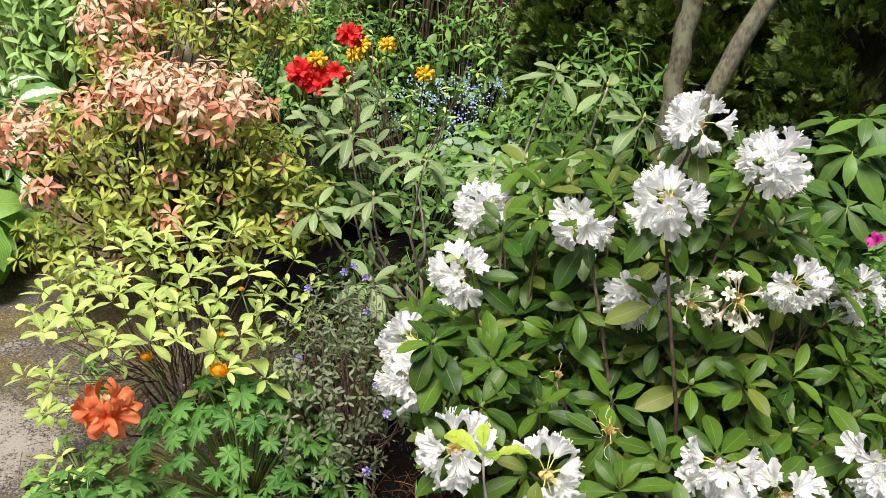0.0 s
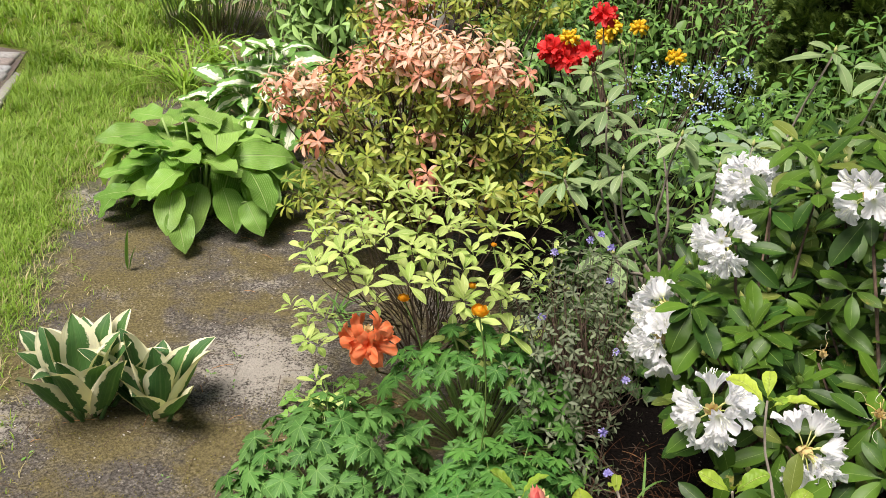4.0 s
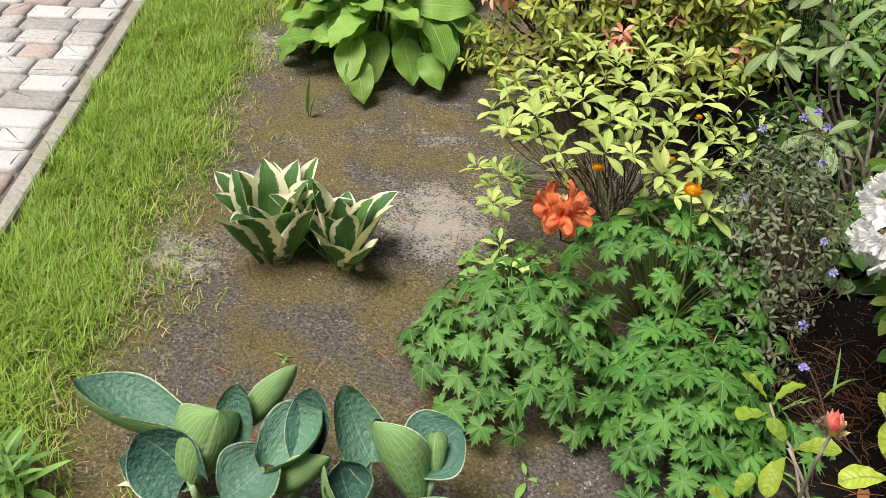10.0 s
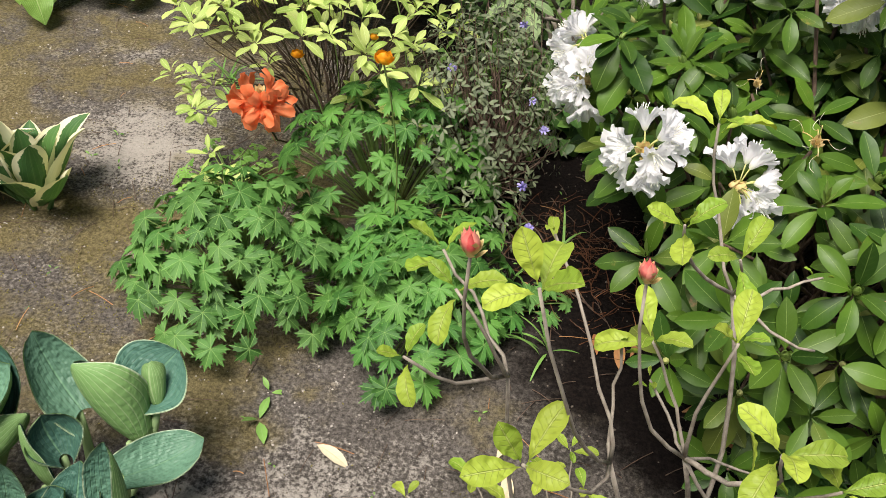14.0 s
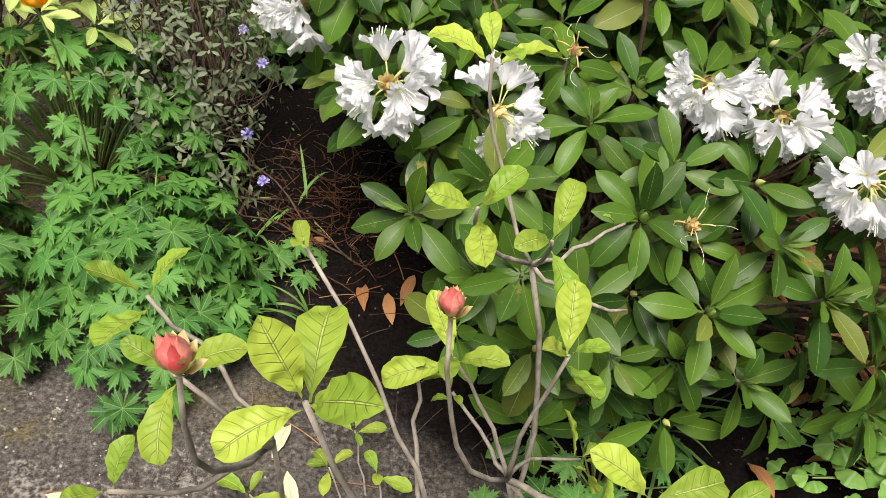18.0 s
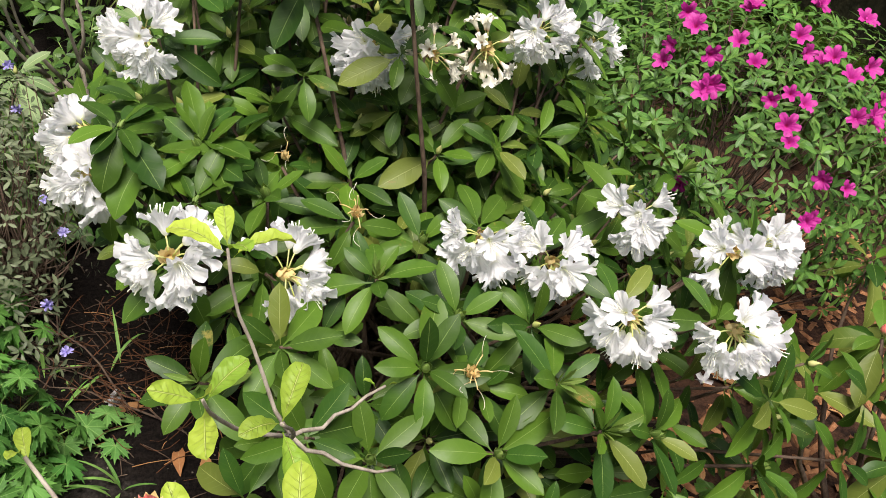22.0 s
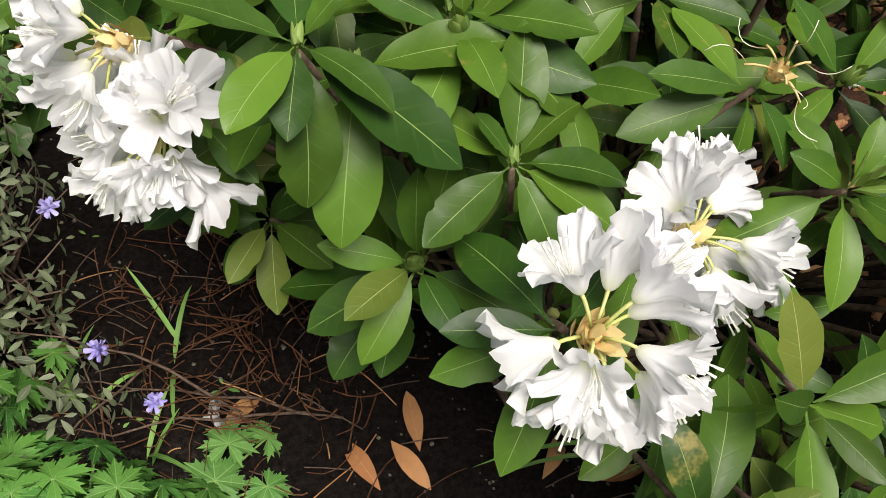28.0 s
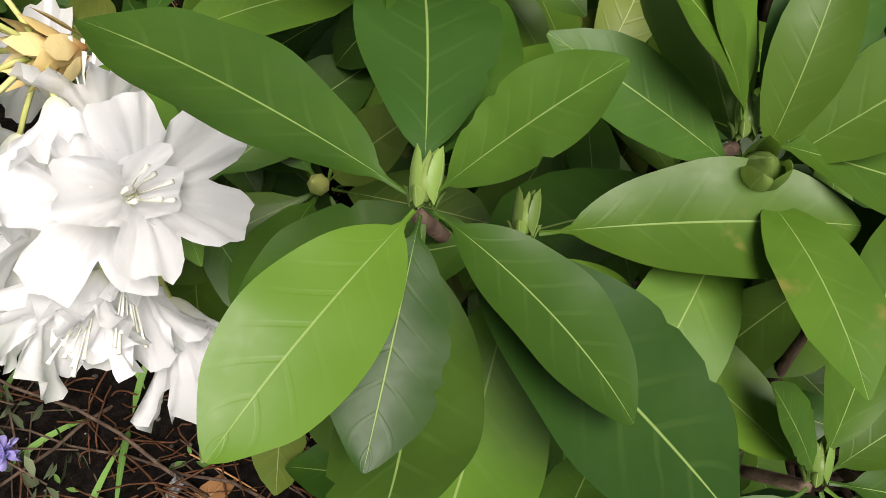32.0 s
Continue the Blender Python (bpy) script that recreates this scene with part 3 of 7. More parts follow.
def whorl(at, axis, leaves, rng, low=-0.35, high=0.7, size=1.0, turn=None):
    """Poses of the leaves round one shoot: the outer ones spread, the inner ones stand up."""
    axis = Vector(axis).normalized()
    side = axis.cross(Vector((0.31, 0.87, 0.4))).normalized()
    other = axis.cross(side)
    a0 = rng.uniform(0, 6.28) if turn is None else turn
    poses = []
    for i in range(leaves):
        a = a0 + i * 2.399 + rng.uniform(-0.2, 0.2)
        f = i / max(1, leaves - 1)
        el = low + (high - low) * f + rng.uniform(-0.15, 0.15)
        out = side * math.cos(a) + other * math.sin(a)
        d = out * math.cos(el) + axis * math.sin(el)
        s = size * (1.05 - 0.35 * f) * rng.uniform(0.85, 1.12)
        poses.append(toward(Vector(at) - axis * (0.012 * (1 - f)) + d * 0.004, d, rng.uniform(-0.25, 0.25), s, axis))
    return poses


class Shrub:
    """A shrub as one thing: wood in one part, leaves of the near shoots as parts, the rest gathered."""

    def __init__(self, name, base, label, category, seed, group="", wood=None, stem_name="branch"):
        self.wood_mat, self.stem_name, self.single_stems = wood or M_DARKTWIG, stem_name, 0
        self.ob = thing(name, base, label, category, group)
        self.base = Vector(base)
        self.rng = np.random.RandomState(seed)
        self.wood, self.rest, self.mats = Heap(), Heap(), []

    def slot(self, mat):
        if mat not in self.mats:
            self.mats.append(mat)
        return self.mats.index(mat)

    def stem(self, a, b, r0, r1, bow=None, n=6, jitter=0.006):
        rng = self.rng
        a, b = Vector(a), Vector(b)
        if bow is None:
            d = b - a
            bow = Vector((rng.uniform(-0.1, 0.1), rng.uniform(-0.1, 0.1), -0.06)) * d.length
        pts = [p - self.base for p in arc(a, b, bow, n, jitter, rng)]
        s = tube(pts, list(np.linspace(r0, r1, len(pts))), 6)
        if self.single_stems < 60:
            self.single_stems += 1
            part(self.stem_name, mesh_of(self.stem_name, s, self.wood_mat), self.ob)
        else:
            self.wood.add(s)

    def leaf(self, kind, pose_, single, mat=None):
        s, me = kind
        if single:
            part("leaf", me, self.ob, m=Matrix.Translation(-self.base) @ pose_)
        else:
            self.rest.add(s, Matrix.Translation(-self.base) @ pose_, self.slot(me.materials[0]))

    def done(self, rest_name="foliage"):
        me = self.wood.mesh("fine_wood", self.wood_mat)
        if me:
            part("fine_wood", me, self.ob, kind="stuff")
        me = self.rest.mesh(rest_name, *self.mats)
        if me:
            part(rest_name, me, self.ob, kind="stuff")
        return self.ob


# ---- flowers
def corolla(length, mouth, lobe, tube_r, rings=6, lobes=5, per=8, ruffle=0.1, seed=0, back=0.5, flare=1.7, notch=0.75, keen=5):
    """A funnel-shaped flower along +y with ruffled lobes that spread at the mouth."""
    rng = np.random.RandomState(seed)
    sides = lobes * per
    verts, uv, faces = [], [], []
    size = [rng.uniform(0.85, 1.15) for _ in range(lobes)]
    turn = [rng.uniform(-0.25, 0.35) for _ in range(lobes)]
    ph = rng.uniform(0, 6.28, 3)
    for i in range(rings + 1):
        t = i / rings
        for k in range(sides):
            c = 2 * math.pi * k / sides
            l = int(round(k / per)) % lobes
            lob = 1 - abs(math.sin(lobes * c / 2)) ** keen
            r = tube_r * min(1.0, 0.1 + 8 * t) + (mouth - tube_r) * t ** flare
            y = length * t
            if t > 0.4:
                q = (t - 0.4) / 0.6
                r += lobe * q * q * lob * size[l]
                y += lobe * q * (0.62 * lob - notch * (1 - lob)) * size[l] - (back + turn[l]) * lobe * q ** 3 * lob
                wv = 0.6 * math.sin(lobes * c * 2.5 + l * 1.7 + ph[0]) + 0.4 * math.sin(lobes * c * 4.0 + ph[1])
                r += ruffle * mouth * q * (rng.uniform(-0.25, 0.25) - 0.5 * wv)
                y += ruffle * mouth * q * (rng.uniform(-0.3, 0.3) + wv)
            verts.append((r * math.cos(c), y, r * math.sin(c)))
            uv.append((k / sides, t))
    for i in range(rings):
        for k in range(sides):
            q, w = i * sides + k, i * sides + (k + 1) % sides
            faces.append((q, w, w + sides, q + sides))
    return Shape(verts, faces, uv)


def stamens(count, length, spread, seed=0):
    rng = np.random.RandomState(seed)
    out = []
    for i in range(count):
        a = 6.28 * i / count
        e = Vector((math.cos(a) * spread * rng.uniform(0.3, 1), length * rng.uniform(0.8, 1.1), math.sin(a) * spread * rng.uniform(0.3, 1) - 0.004))
        pts = arc((0, 0.006, 0), e, (0, 0, -0.004), 4)
        out.append(tube(pts, [0.0005] * 4 + [0.0011], 4))
    return joined(out)


FLORETS = [mesh_of("floret", corolla(0.032, 0.0185, 0.0135, 0.0036, rings=12, per=14, ruffle=0.27, seed=s, back=0.25, flare=1.2, notch=0.2, keen=8), M_WHITE) for s in range(8)]
STAMENS = [mesh_of("stamen_tuft", stamens(7, 0.046, 0.011, s), M_FILAMENT) for s in range(3)]
WILTS = [mesh_of("wilted_floret", corolla(0.036, 0.009, 0.009, 0.0025, rings=8, ruffle=0.5, seed=s, back=1.2), M_WILTED) for s in range(4)]
SPENT = [mesh_of("spent_style", tube(arc((0, 0, 0), (0.01 * s - 0.01, 0.045, 0.01), (0.006, 0, 0.012), 6), 0.00055, 4), M_WILTED) for s in range(3)]


def cone_of_scales(r, h, count, seed):
    rng = np.random.RandomState(seed)
    out = [egg(r * 0.6, h * 0.7, 4, 7, 0.6)]
    for i in range(count):
        f = i / count
        a = i * 2.399
        sc = blade(h * rng.uniform(0.5, 0.75), r * 0.9, 3, 1, 0.9, 0.7, droop=-0.5 + rng.uniform(-0.4, 0.4), fold=0.5, stalk=0.02, seed=i)
        d = Vector((math.cos(a) * math.cos(0.6 + 0.6 * f), math.sin(a) * math.cos(0.6 + 0.6 * f), math.sin(0.6 + 0.6 * f)))
        out.append(sc.moved(toward((math.cos(a) * r * 0.35, math.sin(a) * r * 0.35, f * h * 0.5), d, 0, 1, (-math.cos(a), -math.sin(a), 0.4))))
    return joined(out)


SCALES = [mesh_of("bud_cone", cone_of_scales(0.013, 0.034, 16, s), M_BRACT) for s in range(2)]


CORE = mesh_of("truss", egg(0.008, 0.022, 4, 7, 0.6), M_BRACT)


def truss(shrub, at, axis, count, seed, state="open", size=1.0, open_low=-0.30, dropped=False):
    """A flower head: bud scales in the middle, pale stalks, bells that lean outward all round and hang a little."""
    rng = np.random.RandomState(seed)
    axis = Vector(axis).normalized()
    side = axis.cross(Vector((0.3, 0.8, 0.5))).normalized()
    other = axis.cross(side)
    head = part("truss", CORE, shrub.ob, "white flower head of ruffled bells" if state == "open" else "spent flower head with brown scales",
                m=Matrix.Translation(Vector(at) - shrub.base - axis * 0.015) @ axis.to_track_quat("Z", "Y").to_matrix().to_4x4() @ Matrix.Scale(size, 4))
    part("bud_cone", SCALES[seed % 2], head, kind="stuff")
    inv = head.matrix_basis.inverted()
    gap = (side * rng.uniform(-1, 1) + other * rng.uniform(-1, 1) + Vector((0, 0, 0.7))).normalized()  # the side where the bells have dropped
    if state == "open":
        count = int(count * 1.35)
    for i in range(count):
        f = (i + 0.5) / count
        a = i * 2.399 + rng.uniform(-0.6, 0.6)
        el = open_low + (1.15 - open_low) * f ** 1.2 + rng.uniform(-0.2, 0.2)
        d = (side * math.cos(a) + other * math.sin(a)) * math.cos(el) + axis * math.sin(el)
        if state == "open":
            d += axis * 0.20
            d.z -= 0.22
        d.normalize()
        if dropped and state == "open" and (d.dot(gap) > 0.80 or d.z > 0.95):
            continue
        start = Vector(at) - shrub.base + d * 0.006
        reach = rng.uniform(0.015, 0.033) * size
        end = start + d * reach
        m = toward(end, (d + Vector((0, 0, rng.uniform(-0.40, 0.05)))).normalized(), rng.uniform(0, 6.28), size * rng.uniform(0.84, 1.10))
        part("flower_stalk", mesh_of("flower_stalk", tube([inv @ p for p in arc(start, end + d * 0.003, (0, 0, 0.002), 3)], 0.0013, 5), M_PEDICEL if state != "spent" else M_BRACT), head)
        if state == "open":
            part("floret", FLORETS[rng.randint(8)], head, m=inv @ m)
            if rng.rand() < 0.75:
                part("stamen_tuft", STAMENS[rng.randint(3)], head, m=inv @ m, kind="stuff")
        elif state == "wilted":
            part("wilted_floret", WILTS[rng.randint(4)], head, m=inv @ m)
        else:
            part("spent_style", SPENT[rng.randint(3)], head, m=inv @ m)
    return head


# ---- leaf kinds
L_RHODO = variants("leaf", M_RHODO, 7, 0.100, 0.038, n=9, m=2, a=1.12, b=0.62, droop=0.5, fold=0.35, stalk=0.10, wave=0.008, tip=0.2, bites=2)
L_CLOSE = variants("leaf", M_RHODO, 7, 0.098, 0.0435, n=30, m=4, a=1.12, b=0.58, tip=0.30, droop=0.5, fold=0.3, stalk=0.09, wave=0.007, bites=3)
L_RHODO_OLD = variants("leaf", M_RHODO_OLD, 5, 0.102, 0.040, n=9, m=2, a=1.06, b=0.62, droop=0.7, fold=0.3, stalk=0.12, wave=0.012, bites=2)
L_YOUNG = variants("leaf", M_RHODO_YOUNG, 3, 0.040, 0.009, n=4, m=1, a=0.9, b=0.8, droop=-0.2, fold=0.8, stalk=0.05)
L_GREY = variants("leaf", M_GREY, 4, 0.120, 0.041, n=7, m=2, a=1.15, b=0.62, droop=0.5, fold=0.25, stalk=0.14)
L_LIME = variants("leaf", M_LIME, 5, 0.064, 0.0235, n=6, m=2, a=1.22, b=0.75, droop=0.55, fold=0.35, stalk=0.05, wave=0.01)
L_AZALEA = variants("leaf", M_AZALEA, 6, 0.060, 0.0290, n=14, m=4, a=1.62, b=0.62, droop=0.85, fold=0.60, stalk=0.04, wave=0.022, waves=4.0)
L_PIERIS_G = variants("leaf", M_PIERIS_G, 4, 0.048, 0.0165, n=4, m=1, a=1.1, b=0.8, droop=0.5, fold=0.35, stalk=0.08)
L_PIERIS_R = variants("leaf", M_PIERIS_R, 4, 0.050, 0.0175, n=4, m=1, a=1.1, b=0.8, droop=0.9, fold=0.35, stalk=0.08)
L_PIERIS_P = variants("leaf", M_PIERIS_P, 3, 0.046, 0.0165, n=4, m=1, a=1.1, b=0.8, droop=0.9, fold=0.35, stalk=0.08)
L_DAPHNE = variants("leaf", M_DAPHNE, 3, 0.0225, 0.0088, n=3, m=1, a=1.1, b=0.75, droop=0.3, fold=0.3, stalk=0.05)
L_MAGENTA = variants("leaf", M_MAGENTA_LEAF, 4, 0.036, 0.013, n=4, m=1, a=1.05, b=0.8, droop=0.4, fold=0.3, stalk=0.05)
L_DEEP = variants("leaf", M_DEEP, 4, 0.09, 0.036, n=4, m=1, a=0.95, b=0.8, droop=0.7, fold=0.3, stalk=0.1)
L_HERB = variants("leaf", M_HERB, 4, 0.085, 0.032, n=4, m=1, a=0.85, b=0.85, droop=0.8, fold=0.3, stalk=0.08)
L_PEONY = variants("leaf", M_PEONY, 4, 0.115, 0.036, n=4, m=1, a=0.9, b=0.9, droop=0.7, fold=0.4, stalk=0.05)
L_BRUNNERA = variants("leaf", M_BRUNNERA, 3, 0.085, 0.075, n=5, m=2, a=0.62, b=0.7, droop=0.8, fold=0.3, stalk=0.02)
L_VIOLET = variants("leaf", M_DEEP, 3, 0.085, 0.075, n=5, m=2, a=0.62, b=0.7, droop=0.8, fold=0.3, stalk=0.02)
L_SILVERGREEN = variants("leaf", M_HERB, 3, 0.085, 0.075, n=5, m=2, a=0.62, b=0.7, droop=0.8, fold=0.3, stalk=0.02)

YOUNG_BUD_SHAPE = egg(0.0052, 0.024, 5, 7, 0.85, 0.25)


def folded_bud():
    """Young leaves still folded round each other, small scales at the foot."""
    bits = [egg(0.0062, 0.022, 7, 10, 0.6, 0.3)]
    for i in range(7):
        a = i * 2.399
        tall = 0.025 if i < 3 else 0.010
        b = blade(tall, 0.014 if i < 3 else 0.008, 7, 3, 0.9, 0.5, droop=-0.45 if i < 3 else 0.35, lift=-0.10, fold=1.2, stalk=0.0, seed=i)
        r = 0.0055 if i < 3 else 0.006
        bits.append(b.moved(toward((math.cos(a) * r, math.sin(a) * r, -0.001 if i < 3 else -0.003), (math.cos(a) * 0.15, math.sin(a) * 0.15, 1), 0, 1, (-math.cos(a), -math.sin(a), 0))))
    return joined(bits)


YOUNG_BUD = mesh_of("leaf_bud", folded_bud(), M_RHODO_YOUNG)


def hosta_leaf(ob, root, base, tip, width, mat, seed, roll, droop, up, wave=0.012, a=0.72, b=0.68, twist=0.0):
    """One leaf of a clump: a stalk from root to base, a blade from base to tip with its face towards up."""
    rng = np.random.RandomState(seed)
    d = Vector(tip) - Vector(base)
    lf = blade(d.length * 1.04, width, 12, 5, a, b, droop=droop, lift=droop * 0.45, fold=roll * rng.uniform(0.85, 1.2), roll_tip=roll * rng.uniform(0.25, 0.7), wave=wave, stalk=0.0, waves=2.3, seed=seed, tip=0.35)
    leaf_s = lf.moved(toward(base, d, twist, 1.0, up))
    stalk = tube(arc(root, base, (0, 0, 0.01), 5), [0.0085, 0.008, 0.007, 0.006, 0.0052, 0.0046], 6)
    stalk.uv[:, 0] = 0.5
    part("leaf", mesh_of("leaf", joined([leaf_s, stalk]), mat), ob)


def mound_hosta(at, label, mat, count, length, width, radii, seed, roll=0.4, droop=0.8, wave=0.012, near=0.07):
    """A clump whose leaves lie over a mound like shingles, tips outward and down."""
    rng = np.random.RandomState(seed)
    ob = thing("hosta", at, label, "hosta", "hostas")
    inner = [r * 0.72 for r in radii]
    for k, (p, n) in enumerate(dome_points((0, 0, 0.03), radii, count, rng, near, 0.02, 0.34) + dome_points((0, 0, 0.03), inner, count // 2, rng, near, 0.05, 0.2)):
        flat = Vector((n.x, n.y, 0))
        flat = flat.normalized() if flat.length > 0.12 else polar(rng.uniform(0, 6.28), 0)
        az = math.atan2(flat.y, flat.x) + rng.uniform(-0.55, 0.55)
        out = Vector((math.cos(az), math.sin(az), 0))
        d = (out * max(0.35, n.z) - Vector((0, 0, 1)) * (1 - n.z) * 0.55 + Vector((0, 0, rng.uniform(0.0, 0.35)))).normalized()
        s = rng.uniform(0.65, 1.1) * length
        base = p - d * s * 0.8
        up = (n + Vector((0, 0, 0.6)) + Vector(rng.uniform(-0.3, 0.3, 3))).normalized()
        hosta_leaf(ob, (base.x * 0.25, base.y * 0.25, -0.01), base, p + d * s * 0.2, width * s / length * rng.uniform(0.9, 1.1), mat, seed * 100 + k, roll, droop * rng.uniform(0.6, 1.3), up, wave, twist=rng.uniform(-0.3, 0.3))
    return ob


def cup_leaf(base, tip, face, width, cup, seed, bow=0.10, n=14, m=7, curl=0.0):
    """A heart-shaped leaf from base to tip that is rolled up at both sides: wide at the foot, pointed at the tip, its hollow towards face."""
    rng = np.random.RandomState(seed)
    d = Vector(tip) - Vector(base)
    length = d.length * 1.08
    cup = math.radians(cup)
    flat = 1.22 * width / 2 * cup * 0.8 / math.sin(min(cup * 0.8, math.pi / 2))
    ph, skew = rng.uniform(0, 6.28), rng.uniform(-0.10, 0.10)
    verts, uv, faces = [], [], []
    for i in range(n + 1):
        t = i / n
        low, lean = (0.08, 1.12) if cup > 1.25 else (0.14, 0.86)
        w = flat * math.sin(math.pi * (low + (1 - low) * t) ** lean) ** 0.60
        if t > 0.86:
            w *= 1 - 0.22 * ((t - 0.86) / 0.14)
        w = max(w, 0.0015)
        ang = max(0.05, min(2.6, cup * (1.60 - 0.95 * t)))
        mid = -bow * length * 4 * t * (1 - t) - curl * length * max(0.0, t - 0.6) ** 2 * 3
        for j in range(-m, m + 1):
            u = j / m
            q = (u + skew * (1 - u * u)) * ang
            r = w / ang
            x, z = r * math.sin(q), r * (1 - math.cos(q))
            roll = 1 + 0.10 * abs(u) ** 4 * math.sin(5 * t + ph)
            x *= roll
            ripple = 0.014 * length * abs(u) ** 2 * math.sin(t * 11 + ph + (1.8 if u > 0 else 0))
            y = length * t - 0.20 * length * abs(u) ** 1.7 * (1 - t) ** 2
            verts.append((x, y, z + mid + ripple))
            uv.append((0.5 + u / 2, t))
    k = 2 * m + 1
    for i in range(n):
        for j in range(k - 1):
            a = i * k + j
            faces.append((a, a + 1, a + k + 1, a + k))
    return Shape(verts, faces, uv).moved(toward(base, d, 0.0, 1.0, face)), n, m


def cup_hosta(at, label, mats, leaves, seed):
    """A clump of stiff cupped leaves on thick pale stalks."""
    rng = np.random.RandomState(seed)
    ob = thing("hosta", at, label, "hosta", "hostas")
    shift = Matrix.Translation(-Vector(at))
    for k, (base, tip, face, width, cup) in enumerate(leaves):
        sh, ns, na = cup_leaf(base, tip, face, width, cup, seed * 100 + k, rng.uniform(0.06, 0.14))
        both, index = two_faced(sh, ns, na, 0.0016)
        both = both.moved(shift)
        foot = Vector(base) - Vector(at)
        root = Vector((foot.x * 0.30, foot.y * 0.30, -0.02)) + Vector((rng.uniform(-0.02, 0.02), rng.uniform(-0.02, 0.02), 0))
        out = Vector((foot.x, foot.y, 0)) * 0.12
        stalk = tube(arc(root, foot - Vector(face) * 0.007, out, 6), [0.011, 0.0105, 0.010, 0.0095, 0.0085, 0.0075, 0.006], 8)
        stalk.uv[:, 0] = 0.5
        part("leaf", mesh_of("leaf", joined([both, stalk]), *mats, index=index + [1] * len(stalk.f)), ob)
    return ob


def vase_hosta(at, label, mats, count, length, width, spread, seed):
    """A young clump: stiff pointed leaves stand in a vase, the outer ones leaning out, their hollow sides inwards."""
    rng = np.random.RandomState(seed)
    ob = thing("hosta", at, label, "hosta", "hostas")
    for k in range(count):
        f = (k + 0.5) / count
        az = k * 2.399 + rng.uniform(-0.3, 0.3)
        out = Vector((math.cos(az), math.sin(az), 0))
        lean = 0.08 + 0.52 * f + rng.uniform(-0.10, 0.10)
        size = length * rng.uniform(0.72, 1.08)
        base = out * spread * (0.12 + 0.45 * f) + Vector((0, 0, 0.035 + 0.02 * rng.rand()))
        d = out * math.sin(lean) + Vector((0, 0, math.cos(lean)))
        side = Vector((-out.y, out.x, 0)) * rng.uniform(-0.35, 0.35)
        sh, ns, na = cup_leaf(base, base + d * size, (-out + Vector((0, 0, 0.25)) + side).normalized(), width * rng.uniform(0.8, 1.1), rng.uniform(38, 70), seed * 100 + k, rng.uniform(0.02, 0.08), curl=rng.uniform(0.1, 0.6))
        stalk = tube(arc((base.x * 0.5, base.y * 0.5, -0.02), base + d * 0.01, (0, 0, 0), 4), [0.007, 0.0068, 0.0065, 0.006, 0.005], 7)
        stalk.uv[:, 0] = 0.5
        part("leaf", mesh_of("leaf", joined([sh, stalk]), *mats), ob)
    return ob


def palm_clump(name, at, label, category, shapes, mat, count, radius, tall, seed, group="", leaf_size=(0.7, 1.1), stalk_mat=None, squash=1.0):
    rng = np.random.RandomState(seed)
    ob = thing(name, at, label, category, group)
    meshes = [mesh_of("leaf", s, mat) for s in shapes]
    for i in range(count):
        f = (i + 0.5) / count
        az = i * 2.399 + rng.uniform(-0.3, 0.3)
        rr = radius * math.sqrt(f) * rng.uniform(0.85, 1.1)
        h = tall * (1 - 0.72 * f ** 1.5) * rng.uniform(0.75, 1.12)
        top = Vector((math.cos(az) * rr, math.sin(az) * rr * squash, h))
        root = Vector((math.cos(az) * rr * 0.15, math.sin(az) * rr * 0.15, 0))
        part("leaf_stalk", mesh_of("leaf_stalk", tube(arc(root, top, (0, 0, h * 0.12), 4), [0.0022, 0.002, 0.0018, 0.0016, 0.0015], 5), stalk_mat or M_GREENSTEM), ob)
        tiltd = Vector((math.cos(az), math.sin(az), 0)) * (0.25 + 0.75 * f) * rng.uniform(0.5, 1.2)
        up = (Vector((0, 0, 1)) + tiltd * 0.8 + Vector(rng.uniform(-0.32, 0.32, 3))).normalized()
        dirn = Vector((math.cos(az + rng.uniform(-0.9, 0.9)), math.sin(az + rng.uniform(-0.9, 0.9)), 0))
        part("leaf", meshes[rng.randint(len(meshes))], ob, m=toward(top, dirn - up * dirn.dot(up), 0, rng.uniform(*leaf_size), up))
    return ob


def dome_points(centre, radii, count, rng, near=0.05, top=-0.1, jitter=0.15):
    """Places spread over a mound, with the way outwards."""
    out = []
    tries = 0
    while len(out) < count and tries < count * 60:
        tries += 1
        az = rng.uniform(0, 6.283)
        s = rng.uniform(top, 1.0)
        c = math.sqrt(max(0, 1 - s * s))
        n = Vector((c * math.cos(az), c * math.sin(az), s))
        k = 1 - jitter * rng.rand()
        p = Vector(centre) + Vector((n.x * radii[0], n.y * radii[1], n.z * radii[2])) * k
        if all((p - q).length > near for q, _ in out):
            out.append((p, n))
    return out

# ---------------------------------------------------------------- ground
def height(x, y):
    """The bed: nearly level, a little higher where one stands and under the shrubs, rising gently towards the fence."""
    h = 0.10 * max(0.0, 1.25 - y) + 0.05 * math.exp(-((x - 0.35) ** 2 + (y - 2.2) ** 2) / 0.25)
    h += 0.055 * max(0.0, min(y, 9.0) - 3.8)
    h += 0.010 * noise.noise(Vector((x * 3.1, y * 3.1, 0.3))) + 0.004 * noise.noise(Vector((x * 14, y * 14, 3.3)))
    return h


def lawn_side(x, y):
    """Above zero where the lawn grows."""
    return -(x + 1.15 + 0.56 * (y - 1.2)) + 0.16 * max(0.0, min(2.0, y - 3.2)) + 0.12 * noise.noise(Vector((x * 2.3, y * 2.3, 7.0)))


def kerb_x(y):
    return -2.165 - 0.655 * (y - 1.86)


